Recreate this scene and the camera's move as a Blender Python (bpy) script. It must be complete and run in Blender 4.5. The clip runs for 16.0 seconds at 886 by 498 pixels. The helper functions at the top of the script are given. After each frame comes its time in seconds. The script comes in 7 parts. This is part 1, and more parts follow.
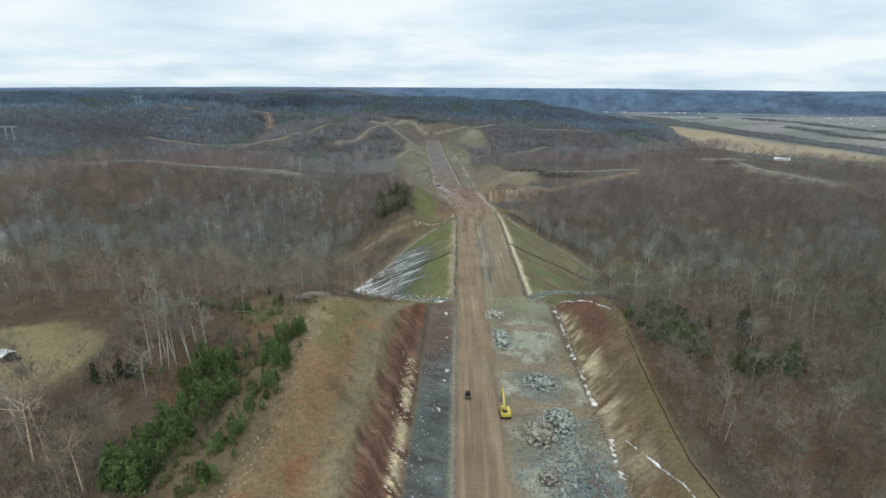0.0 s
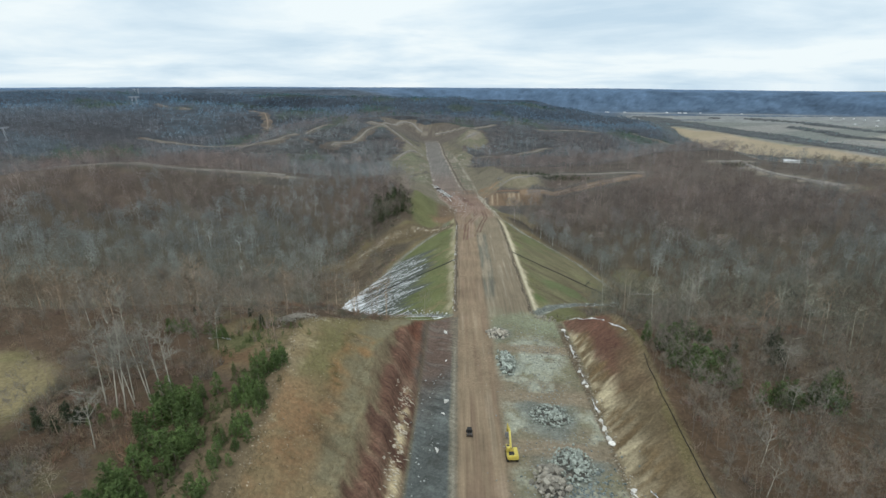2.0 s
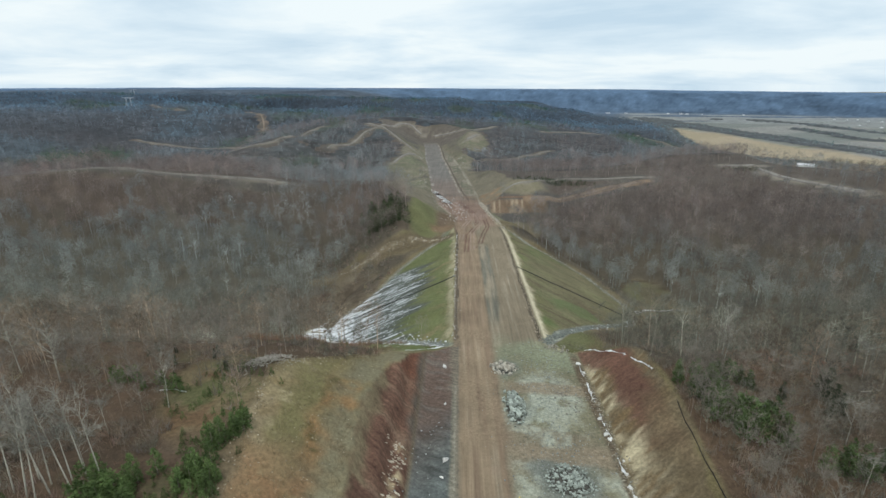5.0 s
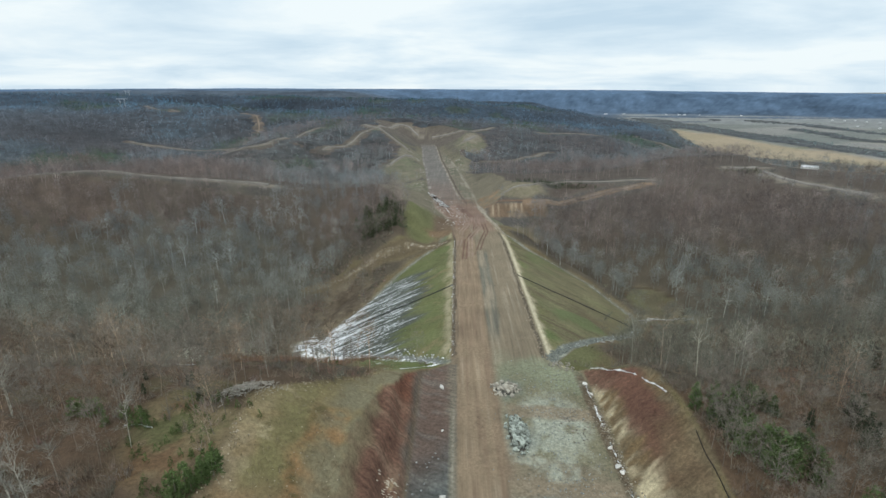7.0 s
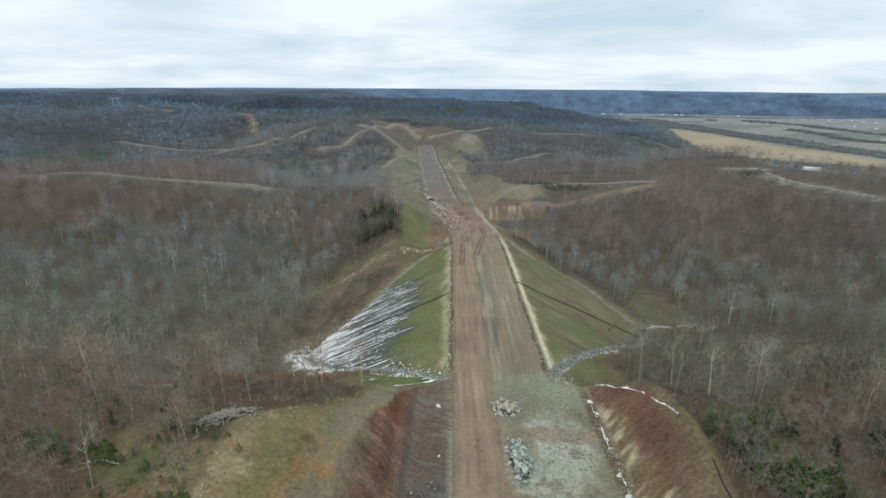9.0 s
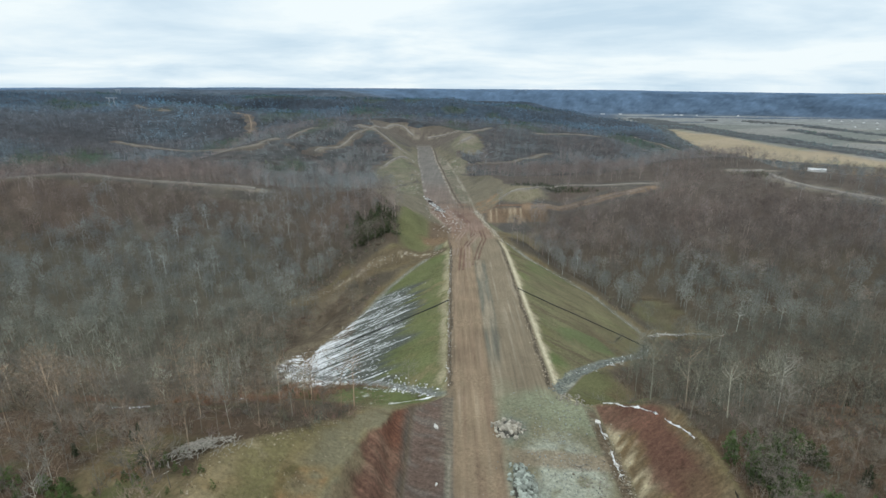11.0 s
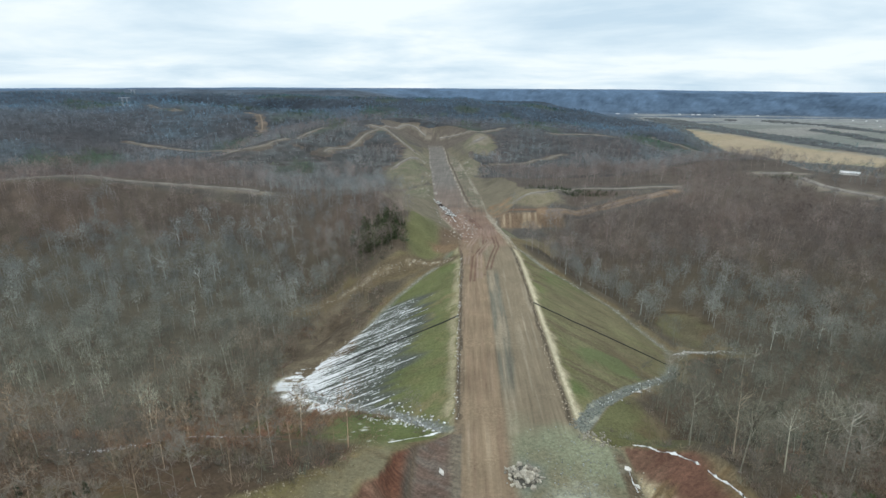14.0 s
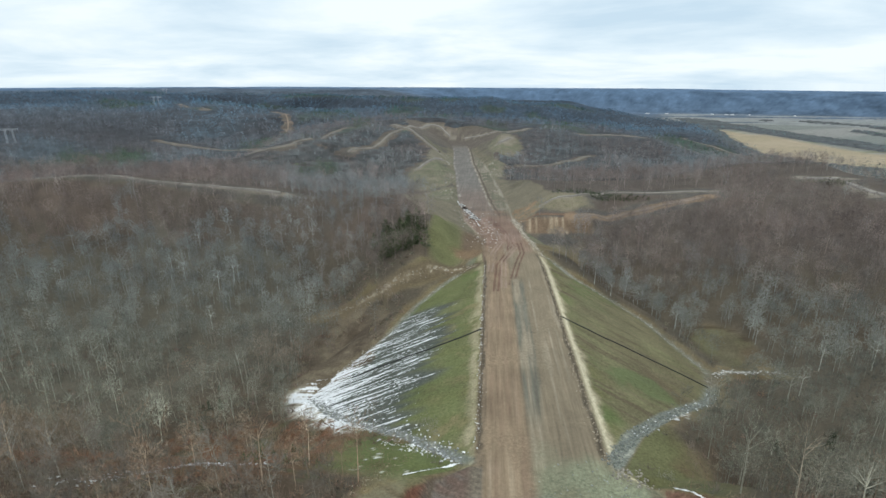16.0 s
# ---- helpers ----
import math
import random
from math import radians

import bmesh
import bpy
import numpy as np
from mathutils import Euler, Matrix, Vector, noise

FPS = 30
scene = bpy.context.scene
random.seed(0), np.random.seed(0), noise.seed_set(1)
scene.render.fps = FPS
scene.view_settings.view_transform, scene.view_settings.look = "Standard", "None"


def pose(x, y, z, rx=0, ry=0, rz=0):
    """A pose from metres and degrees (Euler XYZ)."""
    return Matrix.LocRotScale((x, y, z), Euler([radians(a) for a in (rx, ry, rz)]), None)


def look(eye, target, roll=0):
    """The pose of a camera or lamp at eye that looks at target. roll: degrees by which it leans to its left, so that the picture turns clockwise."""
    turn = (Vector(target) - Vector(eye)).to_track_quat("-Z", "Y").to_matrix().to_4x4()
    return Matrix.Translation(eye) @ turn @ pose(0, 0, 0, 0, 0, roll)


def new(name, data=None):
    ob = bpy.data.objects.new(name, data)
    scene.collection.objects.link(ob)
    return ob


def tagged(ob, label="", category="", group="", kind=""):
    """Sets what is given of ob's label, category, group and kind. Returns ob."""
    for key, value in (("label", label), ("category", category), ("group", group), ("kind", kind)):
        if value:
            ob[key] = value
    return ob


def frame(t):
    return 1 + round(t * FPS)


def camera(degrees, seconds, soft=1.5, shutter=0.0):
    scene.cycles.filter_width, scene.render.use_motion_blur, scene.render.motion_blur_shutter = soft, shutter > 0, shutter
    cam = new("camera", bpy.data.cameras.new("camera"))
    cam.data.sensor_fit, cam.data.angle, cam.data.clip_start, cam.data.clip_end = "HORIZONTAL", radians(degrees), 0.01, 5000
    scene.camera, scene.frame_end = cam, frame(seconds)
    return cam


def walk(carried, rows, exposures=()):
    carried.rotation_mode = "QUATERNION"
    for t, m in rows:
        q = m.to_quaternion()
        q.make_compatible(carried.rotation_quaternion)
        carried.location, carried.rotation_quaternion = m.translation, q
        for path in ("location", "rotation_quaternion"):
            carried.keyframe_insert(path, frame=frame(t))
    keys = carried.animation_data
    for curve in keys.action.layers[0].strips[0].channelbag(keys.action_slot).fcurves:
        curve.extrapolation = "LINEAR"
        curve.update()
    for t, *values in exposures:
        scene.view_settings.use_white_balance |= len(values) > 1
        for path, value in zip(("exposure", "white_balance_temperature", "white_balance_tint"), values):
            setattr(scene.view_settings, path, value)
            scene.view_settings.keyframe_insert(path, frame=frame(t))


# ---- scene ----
cam = camera(84.0, 16.0)
# seconds, x, y, z, tilt, lean, turn
ROWS = [
    (0, 0.00, 0.00, 90.00, 71.76, -0.34, 1.95),
    (0.5, -0.02, 4.23, 89.98, 71.76, -0.35, 1.97),
    (1, -0.10, 8.51, 89.95, 71.77, -0.35, 1.97),
    (1.5, -0.16, 12.69, 89.90, 71.76, -0.36, 1.95),
    (2, -0.17, 16.89, 89.86, 71.77, -0.36, 1.95),
    (2.5, -0.19, 21.10, 89.85, 71.77, -0.36, 1.98),
    (3, -0.27, 25.25, 89.90, 71.79, -0.36, 1.95),
    (3.5, -0.42, 29.38, 90.02, 71.81, -0.36, 1.93),
    (4, -0.58, 33.40, 90.10, 71.83, -0.35, 1.93),
    (4.5, -0.61, 37.27, 90.14, 71.83, -0.34, 1.93),
    (7, -0.66, 52.94, 89.99, 71.93, -0.36, 1.65),
    (7.5, -0.72, 55.55, 90.06, 71.94, -0.34, 1.50),
    (8, -0.78, 58.00, 90.14, 71.93, -0.32, 1.37),
    (8.5, -0.84, 60.36, 90.23, 71.91, -0.30, 1.30),
    (9, -0.84, 62.73, 90.31, 71.88, -0.27, 1.27),
    (11.5, -0.55, 75.73, 89.67, 71.88, -0.23, 1.17),
    (12, -0.28, 78.88, 89.42, 71.89, -0.24, 1.16),
    (12.5, -0.11, 82.10, 89.22, 71.90, -0.26, 1.17),
    (13, 0.02, 85.13, 89.08, 71.90, -0.27, 1.15),
    (13.5, 0.13, 88.03, 88.98, 71.90, -0.29, 1.17),
    (14, 0.02, 91.05, 89.18, 71.86, -0.32, 2.67),
    (14.5, -0.09, 93.81, 89.45, 71.84, -0.34, 4.30),
    (15, -0.15, 96.75, 89.68, 71.82, -0.34, 4.67),
    (15.5, -0.17, 99.87, 89.66, 71.80, -0.34, 5.09),
    (16, -0.27, 102.95, 89.62, 71.79, -0.35, 5.53),
]
walk(cam, [(r[0], pose(r[1], r[2], r[3], 0, 0, r[6]) @ pose(0, 0, 0, r[4], 0, 0) @ pose(0, 0, 0, 0, 0, r[5])) for r in ROWS], exposures=((0, 0.02, 6450, 7), (11, 0.04, 6450, 7), (16, 0.11, 6450, 7)))

# ---- sky and light ----
def link(tree, a, b):
    tree.links.new(a, b)


def node(tree, kind, **values):
    n = tree.nodes.new(kind)
    for k, v in values.items():
        if k in n.inputs:
            n.inputs[k].default_value = v
    return n


def make_world():
    w = bpy.data.worlds.new("sky")
    scene.world = w
    w.use_nodes = True
    t = w.node_tree
    t.nodes.clear()
    out, bg = t.nodes.new("ShaderNodeOutputWorld"), t.nodes.new("ShaderNodeBackground")
    sky = t.nodes.new("ShaderNodeTexSky")
    sky.sky_type, sky.sun_disc, sky.sun_elevation, sky.sun_rotation = "NISHITA", False, radians(34), radians(200)
    sky.air_density, sky.dust_density = 1.0, 2.0
    co = t.nodes.new("ShaderNodeTexCoord")
    sep = t.nodes.new("ShaderNodeSeparateXYZ")
    link(t, co.outputs["Generated"], sep.inputs[0])
    # the sheet of cloud, seen in perspective
    lift = t.nodes.new("ShaderNodeMath")
    lift.operation = "MAXIMUM"
    lift.inputs[1].default_value = 0.0
    link(t, sep.outputs["Z"], lift.inputs[0])
    add = t.nodes.new("ShaderNodeMath")
    add.operation = "ADD"
    add.inputs[1].default_value = 0.13
    link(t, lift.outputs[0], add.inputs[0])
    plane = []
    for axis in ("X", "Y"):
        d = t.nodes.new("ShaderNodeMath")
        d.operation = "DIVIDE"
        link(t, sep.outputs[axis], d.inputs[0])
        link(t, add.outputs[0], d.inputs[1])
        plane.append(d)
    com = t.nodes.new("ShaderNodeCombineXYZ")
    link(t, plane[0].outputs[0], com.inputs[0])
    link(t, plane[1].outputs[0], com.inputs[1])
    mapping = t.nodes.new("ShaderNodeMapping")
    mapping.inputs["Scale"].default_value = (0.9, 1.0, 1)
    mapping.inputs["Rotation"].default_value = (0, 0, radians(8))
    mapping.inputs["Location"].default_value = (3.4, 1.7, 0)
    link(t, com.outputs[0], mapping.inputs[0])
    n1 = node(t, "ShaderNodeTexNoise", Scale=0.62, Detail=9.0, Roughness=0.56, Distortion=0.25)
    link(t, mapping.outputs[0], n1.inputs["Vector"])
    ramp = t.nodes.new("ShaderNodeValToRGB")
    e = ramp.color_ramp.elements
    e[0].position, e[0].color = 0.32, (0.57, 0.71, 0.84, 1)
    e[1].position, e[1].color = 0.60, (0.89, 0.955, 0.99, 1)
    mid = ramp.color_ramp.elements.new(0.48)
    mid.color = (0.74, 0.85, 0.94, 1)
    link(t, n1.outputs["Fac"], ramp.inputs[0])
    mix = t.nodes.new("ShaderNodeMix")
    mix.data_type = "RGBA"
    mix.inputs["Factor"].default_value = 0.97
    scale = t.nodes.new("ShaderNodeVectorMath")
    scale.operation = "SCALE"
    scale.inputs["Scale"].default_value = 0.10
    link(t, sky.outputs[0], scale.inputs[0])
    link(t, scale.outputs[0], mix.inputs["A"])
    link(t, ramp.outputs[0], mix.inputs["B"])
    link(t, mix.outputs["Result"], bg.inputs[0])
    bg.inputs[1].default_value = 1.0
    link(t, bg.outputs[0], out.inputs[0])


make_world()
sun = new("sun", bpy.data.lights.new("sun", "SUN"))
sun.data.energy, sun.data.angle, sun.data.color = 1.42, radians(25), (1.0, 0.96, 0.9)
sun.matrix_world = look((0, 0, 300), (40, 160, 0))


# ---- materials ----
def material(name, rough=0.9, metal=0.0, spec=0.25):
    m = bpy.data.materials.new(name)
    m.use_nodes = True
    b = m.node_tree.nodes["Principled BSDF"]
    b.inputs["Roughness"].default_value, b.inputs["Metallic"].default_value = rough, metal
    b.inputs["Specular IOR Level"].default_value = spec
    return m, m.node_tree, b


def mixed(t, kind, a, b, factor):
    m = t.nodes.new("ShaderNodeMix")
    m.data_type, m.blend_type = "RGBA", kind
    for key, v in (("A", a), ("B", b), ("Factor", factor)):
        if isinstance(v, (int, float)):
            m.inputs[key].default_value = v
        elif isinstance(v, tuple):
            m.inputs[key].default_value = v
        else:
            link(t, v, m.inputs[key])
    return m.outputs["Result"]


def grain(t, scale, low, high, detail=6.0, rough=0.6, stretch=None, turn=None):
    """A grey that wanders between two values, in world space."""
    geo = t.nodes.new("ShaderNodeNewGeometry")
    n = node(t, "ShaderNodeTexNoise", Scale=scale, Detail=detail, Roughness=rough)
    if stretch:
        mp = t.nodes.new("ShaderNodeMapping")
        mp.inputs["Scale"].default_value = stretch
        if turn is not None:
            mp.vector_type = "TEXTURE"
            mp.inputs["Rotation"].default_value = (0, 0, turn)
        link(t, geo.outputs["Position"], mp.inputs[0])
        link(t, mp.outputs[0], n.inputs["Vector"])
    else:
        link(t, geo.outputs["Position"], n.inputs["Vector"])
    r = t.nodes.new("ShaderNodeMapRange")
    r.inputs["From Min"].default_value, r.inputs["From Max"].default_value = 0.3, 0.7
    r.inputs["To Min"].default_value, r.inputs["To Max"].default_value = low, high
    link(t, n.outputs["Fac"], r.inputs["Value"])
    return r.outputs["Result"], n.outputs["Fac"]


def grey(t, value):
    c = t.nodes.new("ShaderNodeCombineColor")
    for k in range(3):
        link(t, value, c.inputs[k])
    return c.outputs[0]


def bump(t, b, fac, strength, distance):
    n = node(t, "ShaderNodeBump", Strength=strength, Distance=distance)
    link(t, fac, n.inputs["Height"])
    link(t, n.outputs[0], b.inputs["Normal"])


def ground_material():
    m, t, b = material("ground_soil", 0.95, 0, 0.15)
    at = t.nodes.new("ShaderNodeAttribute")
    at.attribute_name = "soil"
    fine, f1 = grain(t, 1.1, 0.52, 1.5, 8, 0.8)
    wide, _ = grain(t, 0.07, 0.85, 1.15, 4, 0.55)
    # streaked shale, broken stone and wheel ruts
    ma = t.nodes.new("ShaderNodeAttribute")
    ma.attribute_name = "marks"
    part_of = t.nodes.new("ShaderNodeSeparateColor")
    link(t, ma.outputs["Color"], part_of.inputs[0])
    rolled = t.nodes.new("ShaderNodeMapRange")
    rolled.inputs["To Min"].default_value, rolled.inputs["To Max"].default_value = 1.0, 0.3
    link(t, part_of.outputs[2], rolled.inputs["Value"])
    c = mixed(t, "MULTIPLY", at.outputs["Color"], grey(t, fine), rolled.outputs["Result"])
    c = mixed(t, "MULTIPLY", c, grey(t, wide), 1.0)
    shale, _ = grain(t, 1.1, 0.55, 1.5, 4, 0.6, (7.0, 1.0, 3.0), -0.5)
    rut, _ = grain(t, 0.75, 0.68, 1.32, 7, 0.72, (1.0, 60.0, 1.0), 0.0)
    geo = t.nodes.new("ShaderNodeNewGeometry")
    cells = node(t, "ShaderNodeTexVoronoi", Scale=1.5, Randomness=1.0)
    link(t, geo.outputs["Position"], cells.inputs["Vector"])
    pick = t.nodes.new("ShaderNodeSeparateColor")
    link(t, cells.outputs["Color"], pick.inputs[0])
    stone = t.nodes.new("ShaderNodeMapRange")
    stone.inputs["To Min"].default_value, stone.inputs["To Max"].default_value = 0.78, 1.25
    link(t, pick.outputs[0], stone.inputs["Value"])
    for k, v in enumerate((shale, stone.outputs["Result"], rut)):
        c = mixed(t, "MIX", c, mixed(t, "MULTIPLY", c, grey(t, v), 1.0), part_of.outputs[k])
    # snow caught in the furrows that run down the bank
    sa = t.nodes.new("ShaderNodeAttribute")
    sa.attribute_name = "snow"
    lying = t.nodes.new("ShaderNodeSeparateColor")
    link(t, sa.outputs["Color"], lying.inputs[0])
    clay, _ = grain(t, 0.6, 0.72, 1.3, 7, 0.7, (4.0, 1.0, 3.0), 0.42)
    c = mixed(t, "MIX", c, mixed(t, "MULTIPLY", c, grey(t, clay), 1.0), lying.outputs[1])
    furrow, _ = grain(t, 1.05, 0.0, 1.0, 5, 0.55, (0.05, 1.0, 0.015))
    broken, _ = grain(t, 0.9, 0.0, 1.0, 4, 0.6)
    total = t.nodes.new("ShaderNodeMath")
    total.operation = "MULTIPLY_ADD"
    link(t, broken, total.inputs[0])
    total.inputs[1].default_value = 0.5
    link(t, furrow, total.inputs[2])
    less = t.nodes.new("ShaderNodeMath")
    less.operation = "ADD"
    link(t, total.outputs[0], less.inputs[0])
    link(t, lying.outputs[0], less.inputs[1])
    cover = t.nodes.new("ShaderNodeMapRange")
    cover.inputs["From Min"].default_value, cover.inputs["From Max"].default_value = 1.55, 1.59
    link(t, less.outputs[0], cover.inputs["Value"])
    gate = t.nodes.new("ShaderNodeMath")
    gate.operation = "MULTIPLY"
    link(t, cover.outputs["Result"], gate.inputs[0])
    some = t.nodes.new("ShaderNodeMath")
    some.operation = "GREATER_THAN"
    some.inputs[1].default_value = 0.02
    link(t, lying.outputs[0], some.inputs[0])
    link(t, some.outputs[0], gate.inputs[1])
    c = mixed(t, "MIX", c, (0.7, 0.71, 0.72, 1), gate.outputs[0])
    link(t, c, b.inputs["Base Color"])
    bump(t, b, f1, 0.5, 0.25)
    return m


def tinted(name, rough=0.9, attribute="tint", low=0.75, high=1.25, scale=0.9, spec=0.15, strength=0.0):
    m, t, b = material(name, rough, 0, spec)
    at = t.nodes.new("ShaderNodeAttribute")
    at.attribute_name = attribute
    g, f = grain(t, scale, low, high, 3)
    link(t, mixed(t, "MULTIPLY", at.outputs["Color"], grey(t, g), 1.0), b.inputs["Base Color"])
    if strength:
        bump(t, b, f, strength, 0.3)
    return m


def plain(name, color, rough=0.8, metal=0.0, low=0.8, high=1.2, scale=2.0, vary=0.0, spec=0.3, relief=0.0):
    m, t, b = material(name, rough, metal, spec)
    g, f = grain(t, scale, low, high, 5)
    c = mixed(t, "MULTIPLY", (*color, 1), grey(t, g), 1.0)
    if vary:
        info = t.nodes.new("ShaderNodeObjectInfo")
        r = t.nodes.new("ShaderNodeMapRange")
        r.inputs["To Min"].default_value, r.inputs["To Max"].default_value = 1 - vary, 1 + vary
        link(t, info.outputs["Random"], r.inputs["Value"])
        c = mixed(t, "MULTIPLY", c, grey(t, r.outputs["Result"]), 1.0)
    link(t, c, b.inputs["Base Color"])
    if relief:
        bump(t, b, f, 0.6, relief)
    return m


GROUND = ground_material()
WOOD_STUFF = tinted("bare_wood_grey")
FAR_WOODS = tinted("far_woods_mottled", scale=0.06, low=0.6, high=1.4)
TRACK_DIRT = tinted("track_dirt", scale=0.5, low=0.8, high=1.2)
# backdrop paint: blue air haze in its tint, plus a faint self-glow
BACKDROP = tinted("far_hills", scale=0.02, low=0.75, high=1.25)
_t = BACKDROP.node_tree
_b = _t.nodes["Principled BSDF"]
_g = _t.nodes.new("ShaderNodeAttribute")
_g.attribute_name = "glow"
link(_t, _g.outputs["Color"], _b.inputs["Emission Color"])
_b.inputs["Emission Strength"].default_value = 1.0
BARK = plain("tree_bark", (0.185, 0.16, 0.132), vary=0.25)
BARK_PALE = plain("tree_bark_pale", (0.25, 0.236, 0.2), vary=0.2)
BARK_WHITE = plain("tree_bark_whitish", (0.38, 0.36, 0.3), vary=0.15)
TWIGS = plain("bare_twigs", (0.205, 0.18, 0.148), vary=0.25)
NEEDLES = plain("pine_needles", (0.105, 0.155, 0.05), vary=0.35, low=0.6, high=1.4)
NEEDLES_WILD = plain("wild_pine_needles", (0.09, 0.132, 0.048), vary=0.4, low=0.6, high=1.4)
NEEDLES_DARK = plain("cedar_needles", (0.045, 0.06, 0.03), vary=0.3, low=0.6, high=1.4)


# ---- the lie of the land ----
def smooth(a, b, v):
    k = np.clip((v - a) / (b - a), 0, 1)
    return k * k * (3 - 2 * k)


def lattice(i, j, seed):
    h = (i.astype(np.int64) * 374761393 + j.astype(np.int64) * 668265263 + seed * 974634541) & 0x7FFFFFFF
    h = ((h ^ (h >> 13)) * 1274126177) & 0x7FFFFFFF
    return ((h ^ (h >> 16)) & 0xFFFF) / 65535.0


def vnoise(x, y, size, seed=0):
    """Smooth noise from -1 to 1 with features of that size."""
    x, y = np.asarray(x, float) / size, np.asarray(y, float) / size
    i, j = np.floor(x), np.floor(y)
    a, b = x - i, y - j
    a, b = a * a * (3 - 2 * a), b * b * (3 - 2 * b)
    v = (lattice(i, j, seed) * (1 - a) + lattice(i + 1, j, seed) * a) * (1 - b) \
        + (lattice(i, j + 1, seed) * (1 - a) + lattice(i + 1, j + 1, seed) * a) * b
    return v * 2 - 1


def fbm(x, y, size, seed=0, octaves=4):
    return sum(vnoise(x, y, size / 2 ** k, seed + k) * 0.5 ** k for k in range(octaves)) / 1.6


def road_mid(y):
    return np.interp(y, [-400, 370, 420, 450, 480, 560, 640, 714, 795, 895, 960, 1010, 1060, 1120], [15, 15, 11, 4, -5, -15.5, -23.5, -30, -39, -46, -52, -60, -76, -105])


def road_z(y):
    return np.interp(y, [-400, 140, 400, 470, 540, 900, 1010, 1080, 1150], [19.1, 0, -9.2, -11.3, -12, -12, -10, 2, 14])


def edges(y):
    """How far the level of the road reaches to either side of its middle line."""
    left = np.interp(y, [0, 199, 206, 380, 440, 640, 1010], [28, 27, 17.3, 17.3, 15, 13.5, 12.5])
    right = np.interp(y, [60, 95, 135, 170, 200, 207, 380, 440, 480, 560, 640, 795, 900, 1010], [23.5, 24, 25.5, 27.5, 27, 17.2, 17, 18, 25, 31, 32, 30, 19, 13])
    return left, right


def toe(x, y):
    """How far out from the road's edge the foot of the bank lies."""
    left = np.interp(y, [204, 209, 226, 240, 256, 280, 294, 305, 322, 346, 365, 375, 400, 425], [0, 4, 21, 37, 55, 74, 66, 57, 45, 36, 22, 10, 4, 1])
    right = np.interp(y, [206, 210, 228, 251, 280, 300, 317, 330, 353, 363, 374, 400, 425], [0, 2, 12, 30, 57, 68, 72, 64, 53, 38, 18, 6, 2])
    return np.where(x - road_mid(y) < 0, left, right)


def azimuth(x, y):
    return np.degrees(np.arctan2(x, np.maximum(y, 1)))


def valley(x, y):
    r, a = np.hypot(x, y), azimuth(x, y)
    side = np.interp(r, [600, 1000, 1150, 1300, 1500, 1900, 2100, 2250, 2600, 3200], [27, 27, 26.5, 23.5, 22, 20.5, 17.5, 14.5, 12, 8]) + 1.2 * vnoise(x, y, 260, 5)
    start = np.interp(a, [20, 26, 32, 40], [800, 745, 655, 620]) + 8 * vnoise(x, y, 40, 6)
    return smooth(side - 3.0, side + 3.0, a) * smooth(start, start + 30, r)


# summits, spurs and hollows of the farther hills: x, y and height
HILLS_LEFT = ((-1469, 1701, 70), (-1267, 1862, 66), (-976, 1923, 60), (-692, 1940, 55), (-417, 2019, 46), (-999, 1182, 46), (-885, 1222, 32), (-845, 1404, 46), (-721, 1344, 41),
              (-471, 1221, 33), (-441, 1168, 0), (-491, 1008, -18), (-541, 783, -14), (-380, 800, -22), (-239, 769, 26), (-211, 922, 30), (-148, 930, 25), (-109, 1007, 30), (-176, 689, -4), (-157, 817, 3))
HILLS_RIGHT = ((-95, 2061, 44), (212, 2051, 21), (424, 2017, -3), (559, 2014, -36), (34, 1027, 9), (112, 1107, 9), (218, 1080, 0), (366, 1226, -20), (485, 1214, -32), (476, 1032, -38),
               (144, 839, -10), (252, 811, -25), (80, 690, -13), (-620, 1640, 10), (0, 1550, -5), (300, 1600, -30), (292, 590, 11))


